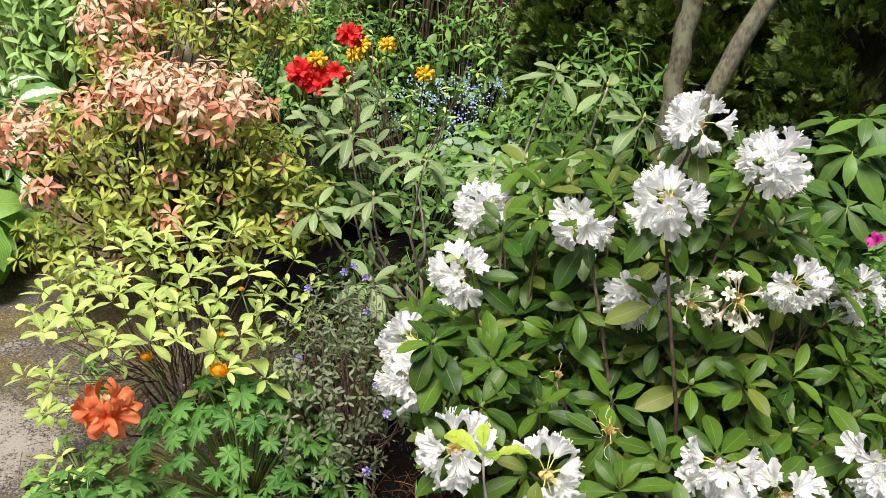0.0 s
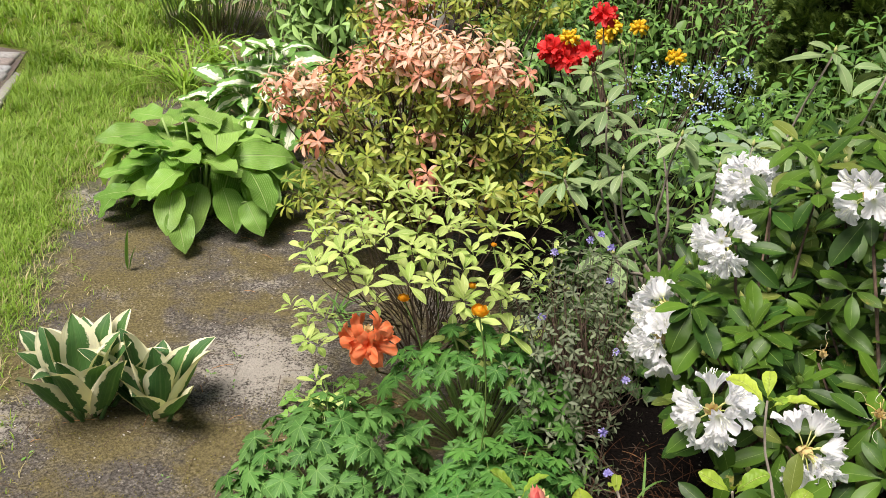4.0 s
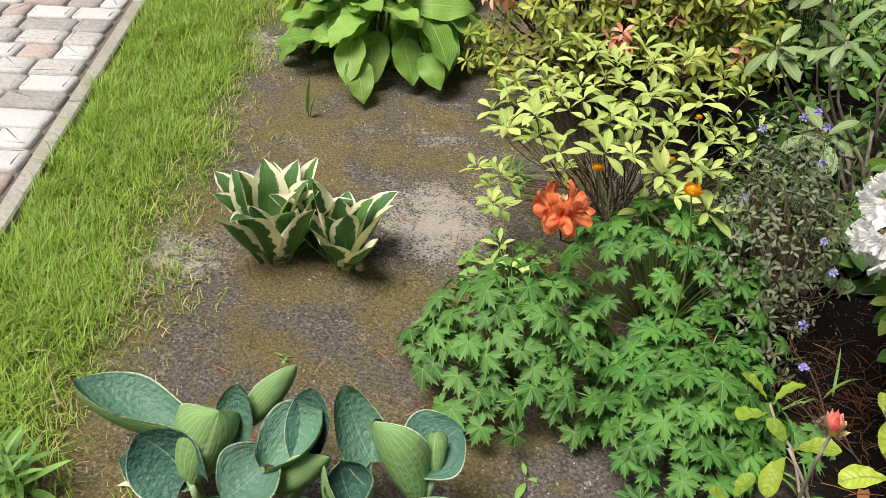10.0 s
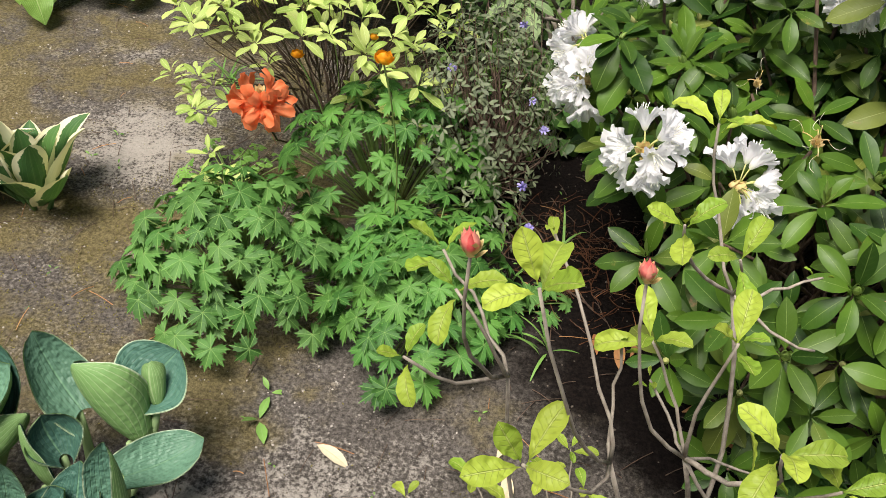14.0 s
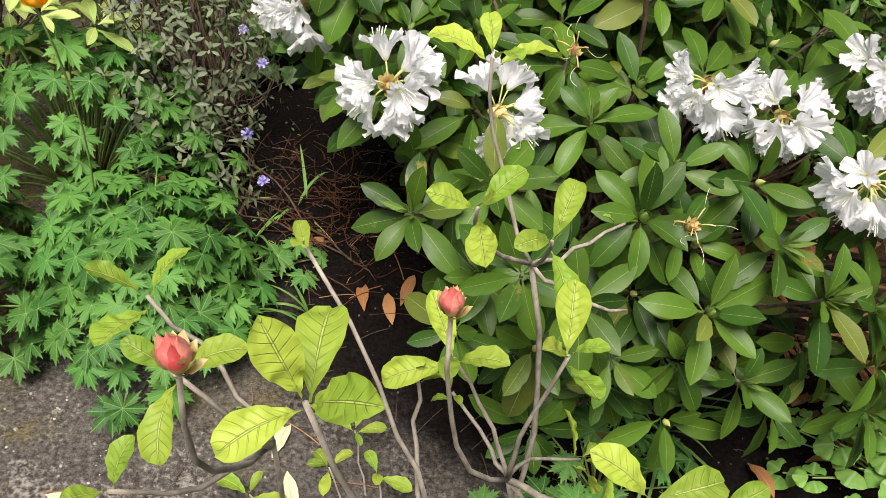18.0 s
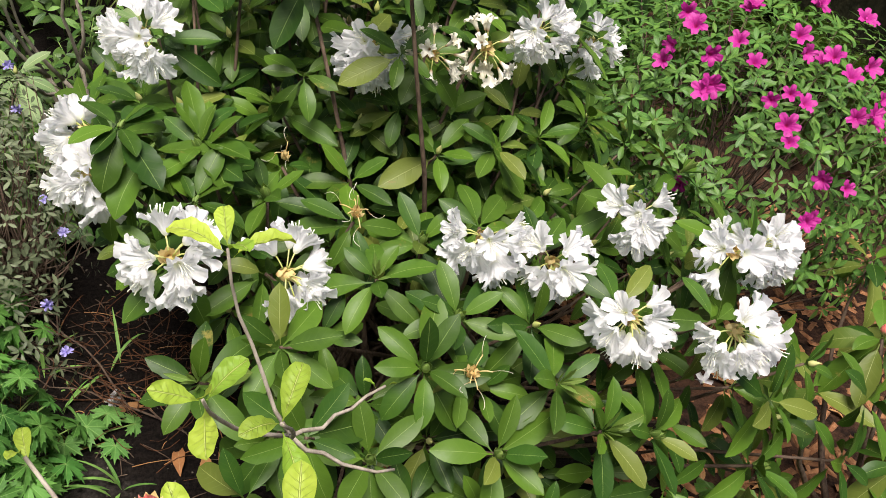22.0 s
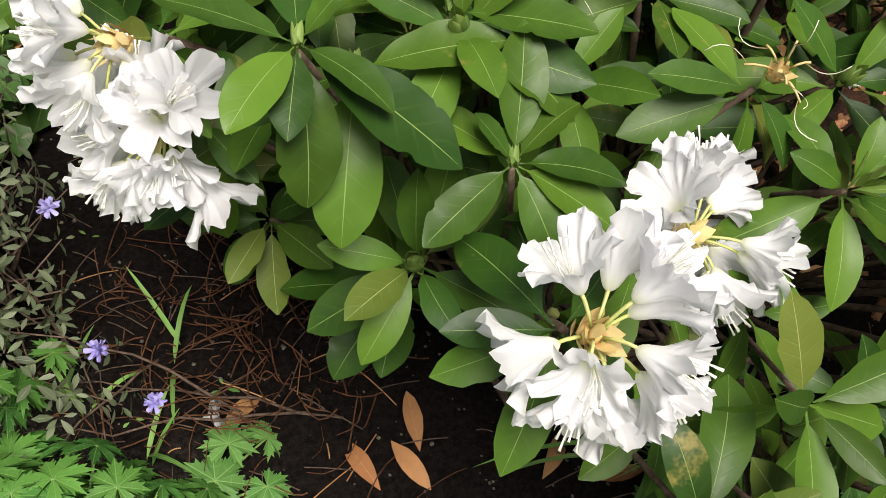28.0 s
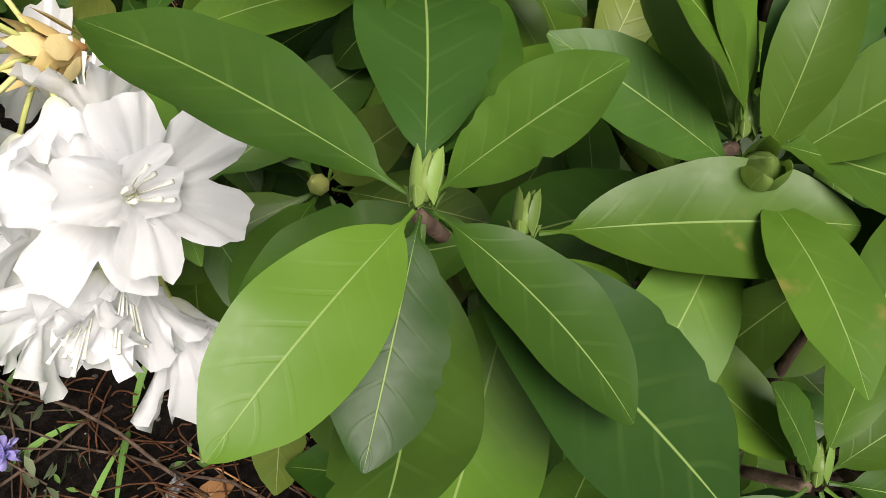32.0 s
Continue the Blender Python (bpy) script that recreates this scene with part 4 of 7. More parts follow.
def ground_material():
    mat, nt, out = nodes_of("garden_soil")
    pos = nt.nodes.new("ShaderNodeNewGeometry").outputs["Position"]
    sep = nt.nodes.new("ShaderNodeSeparateXYZ")
    nt.links.new(pos, sep.inputs[0])
    x, y = sep.outputs[0], sep.outputs[1]
    big = noise_tex(nt, 2.6, 6, 0.6, pos).outputs[0]
    mid = noise_tex(nt, 9.0, 6, 0.65, pos).outputs[0]
    fine = noise_tex(nt, 120.0, 5, 0.7, pos).outputs[0]
    grit = noise_tex(nt, 420.0, 3, 0.7, pos).outputs[0]
    sand = mix_col(nt, smooth(nt, fine, 0.3, 0.7), (0.044, 0.039, 0.033), (0.180, 0.162, 0.140))
    pale = calc(nt, "ADD", calc(nt, "MULTIPLY", big, 0.6), calc(nt, "MULTIPLY", mid, 0.4))
    rag = noise_tex(nt, 30.0, 6, 0.7, pos).outputs[0]
    worn = None  # dry trodden patches of pale sand
    for cx, cy, r in ((-0.95, 2.33, 0.30), (-0.10, 1.20, 0.34), (-1.49, 1.76, 0.22), (-0.36, 1.28, 0.18), (-2.25, 3.05, 0.22)):
        vm = nt.nodes.new("ShaderNodeVectorMath")
        vm.operation = "DISTANCE"
        nt.links.new(pos, vm.inputs[0])
        vm.inputs[1].default_value = (cx, cy, 0.0)
        k = calc(nt, "MULTIPLY", calc(nt, "SUBTRACT", 1.0, calc(nt, "DIVIDE", vm.outputs["Value"], r), clamp=True), 0.24)
        worn = k if worn is None else calc(nt, "ADD", worn, k)
    sand = mix_col(nt, smooth(nt, calc(nt, "ADD", calc(nt, "ADD", pale, worn), calc(nt, "ADD", calc(nt, "MULTIPLY", calc(nt, "SUBTRACT", fine, 0.5), 0.6), calc(nt, "MULTIPLY", calc(nt, "SUBTRACT", rag, 0.5), 0.45))), 0.54, 0.74), sand, (0.36, 0.332, 0.285))
    moss = noise_tex(nt, 3.4, 6, 0.68, nd_shift(nt, pos, (3.1, 1.7, 0))).outputs[0]
    moss = calc(nt, "SUBTRACT", moss, calc(nt, "MULTIPLY", smooth(nt, calc(nt, "ADD", x, calc(nt, "MULTIPLY", calc(nt, "SUBTRACT", mid, 0.5), 0.6)), -0.45, 0.0), 0.14))
    moss_c = mix_col(nt, smooth(nt, fine, 0.3, 0.7), (0.092, 0.076, 0.028), (0.225, 0.182, 0.066))
    soil = mix_col(nt, calc(nt, "MULTIPLY", smooth(nt, calc(nt, "SUBTRACT", calc(nt, "ADD", moss, calc(nt, "MULTIPLY", calc(nt, "SUBTRACT", rag, 0.5), 0.25)), worn), 0.38, 0.60), 0.72), sand, moss_c)
    # dark humus, taken near black: the shrub's overhang shade is put into its colour
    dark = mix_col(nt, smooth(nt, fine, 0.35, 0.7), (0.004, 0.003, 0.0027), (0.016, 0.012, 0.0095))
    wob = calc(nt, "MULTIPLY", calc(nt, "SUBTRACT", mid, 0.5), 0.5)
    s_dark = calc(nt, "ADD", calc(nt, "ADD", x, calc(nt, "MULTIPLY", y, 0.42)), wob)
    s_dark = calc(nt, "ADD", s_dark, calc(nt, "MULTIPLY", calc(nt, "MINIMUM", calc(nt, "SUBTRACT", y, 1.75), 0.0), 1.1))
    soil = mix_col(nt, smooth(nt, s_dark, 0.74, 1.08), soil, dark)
    red = mix_col(nt, smooth(nt, fine, 0.3, 0.7), (0.035, 0.018, 0.012), (0.095, 0.048, 0.028))
    soil = mix_col(nt, calc(nt, "MULTIPLY", smooth(nt, calc(nt, "ADD", x, wob), 1.25, 1.5), smooth(nt, mid, 0.35, 0.6)), soil, red)
    turf = mix_col(nt, smooth(nt, fine, 0.3, 0.7), (0.05, 0.075, 0.014), (0.16, 0.19, 0.04))
    s_lawn = calc(nt, "ADD", calc(nt, "ADD", x, calc(nt, "MULTIPLY", y, 0.56)), calc(nt, "MULTIPLY", wob, 0.8))
    soil = mix_col(nt, calc(nt, "SUBTRACT", 1.0, smooth(nt, s_lawn, -0.72, -0.42)), soil, turf)
    bs = nd(nt, "ShaderNodeBsdfPrincipled", Roughness=0.95)
    bs.inputs["Specular IOR Level"].default_value = 0.08
    nt.links.new(soil, bs.inputs["Base Color"])
    h = calc(nt, "ADD", calc(nt, "MULTIPLY", fine, 0.6), calc(nt, "MULTIPLY", grit, 0.4))
    h = calc(nt, "ADD", h, calc(nt, "MULTIPLY", mid, 1.2))
    bp = nd(nt, "ShaderNodeBump", Strength=1.0, Distance=0.011)
    nt.links.new(h, bp.inputs["Height"])
    nt.links.new(bp.outputs[0], bs.inputs["Normal"])
    nt.links.new(bs.outputs[0], out.inputs[0])
    return mat


def nd_shift(nt, vec, off):
    m = nt.nodes.new("ShaderNodeMapping")
    nt.links.new(vec, m.inputs[0])
    m.inputs[1].default_value = off
    return m.outputs[0]


def build_ground():
    xs = np.concatenate([[-900, -300, -90, -40, -20, -12], np.arange(-8, -3, 0.25), np.arange(-3, 2.6, 0.04), np.arange(2.6, 8, 0.4), [12, 20, 40, 90, 300, 900]])
    ys = np.concatenate([[-900, -300, -90, -30, -10, -4], np.arange(-2, 0.4, 0.3), np.arange(0.4, 4.6, 0.04), np.arange(4.6, 10, 0.25), [14, 20, 40, 90, 300, 900]])
    verts = [(x, y, height(x, y) if abs(x) < 50 and abs(y) < 50 else 0.2) for y in ys for x in xs]
    k = len(xs)
    faces = [(j * k + i, j * k + i + 1, (j + 1) * k + i + 1, (j + 1) * k + i) for j in range(len(ys) - 1) for i in range(k - 1)]
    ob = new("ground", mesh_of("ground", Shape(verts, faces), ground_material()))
    tagged(ob, "bare grey sandy soil with moss and dark humus, shrub shade painted in", "ground", kind="structure")


def build_lawn():
    """Short uneven grass in small tufts, thinning out towards the bare soil."""
    rng = np.random.RandomState(3)
    tufts = 17000
    ty = np.where(rng.rand(tufts) < 0.24, rng.uniform(4.75, 9.0, tufts), rng.uniform(0.7, 4.75, tufts))
    kx = -2.165 - 0.655 * (ty - 1.86)
    tx = np.where(ty > 4.75, rng.uniform(-6.2, -1.0, tufts), kx + 0.04 + rng.rand(tufts) * 2.0)
    per = 17
    x = np.repeat(tx, per) + rng.normal(0, 0.016, tufts * per)
    y = np.repeat(ty, per) + rng.normal(0, 0.016, tufts * per)
    lush = np.repeat(rng.uniform(0.45, 1.25, tufts), per)
    way = np.repeat(rng.uniform(0, 6.283, tufts), per)
    n = tufts * per
    wob = 0.10 * np.sin(3.1 * x + 1.7 * y) + 0.06 * np.sin(7.3 * x - 5.1 * y + 1.0) + 0.05 * np.sin(13.0 * x + 11.0 * y)
    s = -(x + 1.15 + 0.56 * (y - 1.2)) + 0.16 * np.clip(y - 3.2, 0, 2.0) + wob * 0.9
    thick = np.clip((s + 0.16) / 0.30, 0.0, 1.0)
    patch = 0.5 + 0.25 * np.sin(5.3 * x + 2.0 * np.sin(3.7 * y)) + 0.25 * np.sin(6.1 * y + 2.0 * np.sin(4.9 * x))
    keep = (s > -0.26) & (rng.rand(n) < (0.05 + 0.95 * thick) * (0.45 + 0.55 * patch)) & ((x > -2.125 - 0.655 * (y - 1.86)) | (y > 4.78))
    x, y, thick, patch, lush, way = x[keep], y[keep], thick[keep], patch[keep], lush[keep], way[keep]
    n = len(x)
    tall = (0.024 + 0.044 * thick * (0.5 + 0.7 * patch)) * lush * rng.uniform(0.55, 1.3, n) * np.where(y > 4.6, 1.6, 1.0)
    wide = rng.uniform(0.0011, 0.0021, n) * np.where(y > 4.6, 2.0, 1.0) * np.where(y > 3.2, 1.25, 1.0)
    az = way + rng.normal(0, 1.1, n)
    lean = rng.uniform(0.3, 1.5, n)
    z = np.array([height(a, b) for a, b in zip(x, y)]) - 0.002
    ox, oy = np.cos(az), np.sin(az)
    px, py = -oy * wide, ox * wide
    v = np.zeros((n, 5, 3))
    for k, (f, up) in enumerate(((0.0, 0.0), (0.0, 0.0), (0.35, 0.66), (0.35, 0.66), (1.0, 1.0))):
        side = (-1, 1, -0.8, 0.8, 0)[k]
        out = lean * tall * f
        v[:, k, 0], v[:, k, 1] = x + ox * out + px * side, y + oy * out + py * side
        v[:, k, 2] = z + tall * up * np.cos(lean * 0.6)
    f = [q for i in range(n) for q in ((5 * i, 5 * i + 1, 5 * i + 3, 5 * i + 2), (5 * i + 2, 5 * i + 3, 5 * i + 4))]
    uv = np.tile(np.array([(0.2, 0), (0.8, 0), (0.3, 0.6), (0.7, 0.6), (0.5, 1)]), (n, 1))
    dry = rng.rand(n) < 0.04 + 0.40 * (1 - thick)
    me = mesh_of("lawn_grass", Shape(v.reshape(-1, 3), f, uv), M_GRASS, M_STRAW, index=np.repeat(dry.astype(int), 2))
    tagged(new("lawn_grass", me), "short patchy green lawn with thin straw-coloured blades", "grass", kind="stuff")


def build_paving():
    rng = np.random.RandomState(5)
    slope = math.atan(0.655)
    pave = tagged(new("pavement"), "cobbled path of grey and pale worn concrete stones", "pavement", kind="structure")
    bed = Shape([(kerb_x(y) - d, y, 0.008 + 0.055 * max(0, y - 3.8)) for y in (0.5, 3.8, 4.74) for d in (0.03, 3.2)], [(0, 2, 3, 1), (2, 4, 5, 3)])

    def stone_shape(w, d, h, s):
        r = np.random.RandomState(s)
        e = 0.011
        v, f = [], []
        rings = [(0, 0, 0.0), (0, h - e, 0.0), (e * 0.6, h - 0.002, 0.4), (e * 2.2, h + 0.002, 1)]
        cr = 0.022
        for inset, z, q in rings:
            for cx, cy in ((1, 1), (-1, 1), (-1, -1), (1, -1)):
                for a in (0, 45, 90):
                    base = {(1, 1): 0, (-1, 1): 90, (-1, -1): 180, (1, -1): 270}[(cx, cy)]
                    an = math.radians(base + a)
                    x0 = cx * (w / 2 - cr) + math.cos(an) * (cr - inset)
                    y0 = cy * (d / 2 - cr) + math.sin(an) * (cr - inset)
                    v.append((x0 + r.uniform(-0.002, 0.002), y0 + r.uniform(-0.002, 0.002), z))
        n = 12
        for i in range(len(rings) - 1):
            for k in range(n):
                f.append((i * n + k, i * n + (k + 1) % n, (i + 1) * n + (k + 1) % n, (i + 1) * n + k))
        f.append(tuple(range((len(rings) - 1) * n, len(rings) * n)))
        return Shape(v, f)

    depth = 0.143
    mats = (M_COBBLE, M_COBBLE_W, M_COBBLE_R)
    meshes = {}
    for wi, w in enumerate((0.11, 0.15, 0.20, 0.235)):
        for mi in range(3):
            sh = stone_shape(w - 0.008, depth - 0.008, 0.06, wi * 3 + mi)
            meshes[wi, mi] = (w, (mesh_of("cobblestone", sh, mats[mi]), sh, mi))
    part("path_bed", mesh_of("path_bed", bed, M_MORTAR), pave)
    # rows run nearly square to the kerb
    along, across = Vector((-0.883, -0.469)), Vector((-0.548, 0.836))
    count = 0
    rest = Heap()
    for row in range(27):
        y0 = 1.55 + row * depth * across.y
        start = Vector((kerb_x(y0), y0)) + along * (0.045 + rng.uniform(0, 0.02))
        run = 0.0
        while run < 2.5:
            wi = rng.choice([0, 1, 2, 3], p=[0.16, 0.3, 0.32, 0.22])
            w, me = meshes[wi, rng.choice([0, 1, 2], p=[0.42, 0.36, 0.22])]
            c = start + along * (run + w / 2)
            if c.x > -5.2 and c.y > 1.2:
                at = pose(c.x, c.y, -0.032 + 0.055 * max(0, c.y - 3.8) + rng.uniform(-0.003, 0.003), rng.uniform(-1, 1), rng.uniform(-1, 1), 28 + rng.uniform(-1.5, 1.5))
                if count < 300 and run < 1.5:
                    part("cobblestone", me[0], pave, m=at)
                    count += 1
                else:
                    rest.add(me[1], at, me[2])
            run += w
    part("far_cobbles", rest.mesh("far_cobbles", *mats), pave, kind="stuff")
    kerb = tagged(new("kerb"), "narrow weathered concrete edging strip beside the lawn", "kerb", kind="structure")
    stone = Shape([(-0.03, 0, -0.1), (0.03, 0, -0.1), (0.03, 0.99, -0.1), (-0.03, 0.99, -0.1), (-0.03, 0, 0.018), (0.03, 0, 0.018), (0.03, 0.99, 0.018), (-0.03, 0.99, 0.018),
                   (-0.024, 0.004, 0.025), (0.024, 0.004, 0.025), (0.024, 0.986, 0.025), (-0.024, 0.986, 0.025)],
                  [(0, 1, 5, 4), (1, 2, 6, 5), (2, 3, 7, 6), (3, 0, 4, 7), (4, 5, 9, 8), (5, 6, 10, 9), (6, 7, 11, 10), (7, 4, 8, 11), (8, 9, 10, 11)])
    me = mesh_of("kerb_stone", stone, M_KERB, flat=True)
    for i in range(4):
        y = 1.43 + i * math.cos(slope)
        part("kerb_stone", me, kerb, m=pose(kerb_x(y) - 0.01, y, 0.055 * max(0, y - 3.8), 0, 0, math.degrees(slope)))


# ---------------------------------------------------------------- the white rhododendron and its neighbours
def white_rhododendron():
    s = Shrub("rhododendron", (0.75, 2.0, height(0.75, 2.0)), "evergreen rhododendron with white ruffled flower heads and leathery leaves", "rhododendron", 21, "rhododendrons")
    rng = s.rng
    heads = [  # place, way it faces, florets, state, size
        ((0.345, 1.690, 0.672), (-0.05, -0.50, 0.60), 8, "open", 0.98), ((0.505, 1.735, 0.610), (0.75, -0.30, 0.20), 9, "open", 0.95),
        ((0.785, 1.715, 0.690), (-0.1, -0.85, 0.1), 9, "open", 0.88), ((0.890, 1.685, 0.665), (0.15, -0.9, 0.1), 9, "open", 0.88),
        ((0.965, 1.560, 0.660), (0.05, -0.85, 0.1), 10, "open", 0.9), ((1.085, 1.490, 0.690), (0.4, -0.75, 0.1), 9, "open", 0.9),
        ((1.045, 1.74, 0.715), (0.2, -0.85, 0.1), 7, "open", 0.85), ((1.125, 1.60, 0.745), (-0.5, -0.5, 0.4), 5, "open", 0.85), ((1.185, 1.62, 0.735), (0.5, -0.65, 0.2), 9, "open", 0.88),
        ((0.232, 2.020, 0.600), (-0.70, -0.25, 0.25), 9, "open", 0.98), ((0.310, 2.06, 0.822), (-0.6, -0.5, 0.3), 11, "open", 0.9), ((0.338, 2.36, 0.842), (-0.15, -0.35, 0.8), 12, "open", 0.9),
        ((0.654, 1.89, 1.08), (0.0, -0.3, 0.9), 12, "open", 0.9), ((0.53, 2.00, 0.985), (-0.3, -0.3, 0.8), 8, "open", 0.88), ((0.735, 2.17, 1.145), (-0.1, -0.3, 0.9), 11, "open", 0.88),
        ((0.872, 2.10, 1.095), (0.35, -0.5, 0.5), 14, "open", 0.9), ((0.645, 2.00, 0.855), (0.0, -0.8, 0.05), 11, "open", 0.9), ((0.735, 1.95, 0.87), (0.1, -0.7, 0.3), 10, "wilted", 0.75),
        ((0.82, 1.95, 0.885), (0.2, -0.7, 0.3), 10, "wilted", 0.85), ((0.945, 2.05, 0.880), (0.1, -0.7, 0.4), 9, "open", 0.85), ((1.13, 2.20, 0.81), (0.1, -0.7, 0.3), 7, "open", 0.85), ((1.28, 2.12, 0.56), (0.1, -0.7, 0.4), 4, "open", 0.75), ((0.221, 2.065, 0.650), (-0.75, 0.05, 0.05), 7, "open", 0.92),
        ((0.607, 1.78, 0.690), (0.0, -0.4, 0.9), 6, "spent", 0.70), ((0.725, 1.515, 0.612), (0.1, -0.5, 0.9), 5, "spent", 0.70), ((0.52, 1.93, 0.70), (0.1, -0.2, 0.9), 4, "spent", 0.55),
    ]
    crown = Vector((0.78, 2.0, 0.12))

    def under(at, axis, n, single, low, high, size, old=0.25, turn=None):
        for m in whorl(at, axis, n, rng, low, high, size, turn):
            kind = L_RHODO_OLD if rng.rand() < old else L_RHODO
            s.leaf(kind[rng.randint(len(kind))], m, single)

    for i, (at, axis, n, state, size) in enumerate(heads):
        truss(s, at, axis, n, 100 + i, state, size, dropped=i > 11)
        below = Vector(at) - Vector(axis).normalized() * 0.03
        under(below, (axis[0] * 0.7, axis[1] * 0.7, 0.6), 7, i < 12, -0.45, 0.05, 0.95, 0.2)
        root = crown + Vector((rng.uniform(-0.1, 0.1), rng.uniform(-0.1, 0.1), 0))
        s.stem(root, below, 0.006, 0.0028)
        if at[2] > 0.8:  # leafy down the stem
            for f in (0.58, 0.70, 0.82):
                p = root.lerp(below, f) + Vector((rng.uniform(-0.03, 0.03), rng.uniform(-0.02, 0.03), 0.0))
                under(p, (axis[0] * 0.4, -0.35, 0.7), 8, False, -0.4, 0.4, 0.85, 0.3)
    # leaf shoots in their places
    shoots = [(0.390, 1.892, 0.725), (0.517, 2.018, 0.733), (0.583, 1.446, 0.536), (0.713, 1.773, 0.640), (0.628, 1.696, 0.630), (0.665, 1.534, 0.604),
              (0.765, 1.460, 0.510), (0.916, 1.460, 0.540), (0.995, 1.455, 0.530), (1.190, 1.44, 0.46), (0.865, 1.455, 0.37), (0.944, 2.169, 0.690), (0.575, 2.037, 0.680),
              (0.718, 2.082, 0.690), (0.900, 1.960, 0.665), (1.084, 1.951, 0.664), (0.380, 1.574, 0.560), (0.470, 1.52, 0.50), (0.734, 1.623, 0.615), (1.256, 1.96, 0.665),
              (0.488, 1.875, 0.655), (0.33, 1.83, 0.585), (0.858, 1.517, 0.58)]
    for k, p in enumerate(shoots):
        axis = Vector((p[0] - 0.75, p[1] - 2.05, 0.75)).normalized()
        under(p, axis, rng.randint(8, 11), True, -0.2, 0.95, 0.95, 0.12)
        if k % 3 == 1:
            for m in whorl(Vector(p) + axis * 0.01, axis, 8, rng, 0.9, 1.4, 1.0):
                s.leaf(L_YOUNG[rng.randint(3)], m, False)
        else:
            part("leaf_bud", YOUNG_BUD, s.ob, m=Matrix.Translation(Vector(p) - s.base) @ axis.to_track_quat("Z", "Y").to_matrix().to_4x4())
        s.stem(crown + Vector((rng.uniform(-0.15, 0.15), rng.uniform(-0.15, 0.15), 0)), Vector(p) - axis * 0.004, 0.006, 0.0025)
    # two shoots seen close: each leaf laid from the shoot to where its tip lies
    close = [((0.278, 1.905, 0.748), [(0.228, 1.973, 0.752), (0.322, 1.991, 0.76), (0.312, 1.902, 0.787), (0.302, 1.841, 0.752), (0.242, 1.855, 0.728), (0.217, 1.871, 0.752), (0.330, 1.815, 0.71), (0.335, 1.985, 0.735), (0.25, 1.83, 0.68)]),
             ((0.388, 1.902, 0.735), [(0.375, 1.955, 0.795), (0.437, 1.93, 0.79), (0.45, 1.84, 0.742), (0.365, 1.925, 0.785), (0.48, 1.885, 0.725), (0.345, 1.975, 0.715), (0.425, 1.815, 0.705)]),
             ((0.379, 1.810, 0.684), [(0.412, 1.855, 0.742), (0.425, 1.815, 0.725), (0.365, 1.835, 0.71), (0.445, 1.765, 0.685), (0.350, 1.875, 0.69), (0.375, 1.745, 0.655), (0.31, 1.80, 0.66), (0.42, 1.75, 0.66)]),
             ((0.319, 1.905, 0.712), [(0.395, 1.868, 0.735), (0.36, 1.83, 0.69), (0.25, 1.93, 0.68), (0.262, 1.828, 0.655)]),
             ((0.360, 1.877, 0.478), [(0.285, 1.930, 0.466), (0.264, 1.846, 0.45), (0.304, 1.818, 0.474), (0.378, 1.821, 0.483), (0.415, 1.925, 0.51), (0.395, 1.974, 0.50), (0.328, 1.97, 0.445)])]
    for at, tips in close:
        for j, tip in enumerate(tips):
            d = Vector(tip) - Vector(at)
            sh, me = L_CLOSE[j % 7]
            size = d.length / 0.099
            s.leaf((sh, me), toward(Vector(at) + d * 0.05, d.normalized() + Vector((0, 0, 0.10)), rng.uniform(-0.15, 0.15), size), True)
        part("leaf_bud", YOUNG_BUD, s.ob, m=Matrix.Translation(Vector(at) - s.base) @ pose(0, 0, 0, -48, 38, 0) @ Matrix.Scale(0.56, 4))
        s.stem(crown + Vector((-0.20, 0.0, 0.05)), Vector(at) - Vector((0, 0, 0.006)), 0.006, 0.0022)
    # the mound between them
    taken = [Vector(p) for p in shoots] + [Vector(h[0]) for h in heads] + [Vector(c[0]) for c in close]
    more = []
    for _ in range(9000):
        x, y = rng.uniform(0.2, 1.35), rng.uniform(1.42, 2.5)
        kind = rng.rand()
        if kind < 0.42:
            z = 0.60 + 0.10 * (y - 1.5) - rng.uniform(0, 0.12) - 0.25 * max(0, y - 2.2)
        elif kind < 0.64:
            y = 1.44 + rng.uniform(0, 0.14)
            z = rng.uniform(0.14, 0.56)
        elif kind < 0.74:
            x = 0.27 + rng.uniform(0, 0.1)
            y = rng.uniform(1.6, 2.4)
            z = rng.uniform(0.18, 0.60)
        else:
            x, y, z = rng.uniform(0.36, 1.15), rng.uniform(1.90, 2.5), rng.uniform(0.64, 0.98)
            if y < 2.12 and z > 0.74:
                continue
            if (x - 0.72) ** 2 / 0.2 + ((z - 0.6) / 0.46) ** 2 > 1:
                continue
        if (y < 1.66 and x < 0.5 and z < 0.45) or (x < 0.45 and z < 0.46) or (y < 1.6 and z < 0.27):
            continue
        if (0.2 < x < 0.33 and y < 2.0 and z > 0.5) or (x < 0.42 and y < 1.95):
            continue
        p = Vector((x, y, z))
        if all((p - q).length > (0.100 if y < 1.85 else 0.085) for q in taken):
            taken.append(p)
            more.append(p)
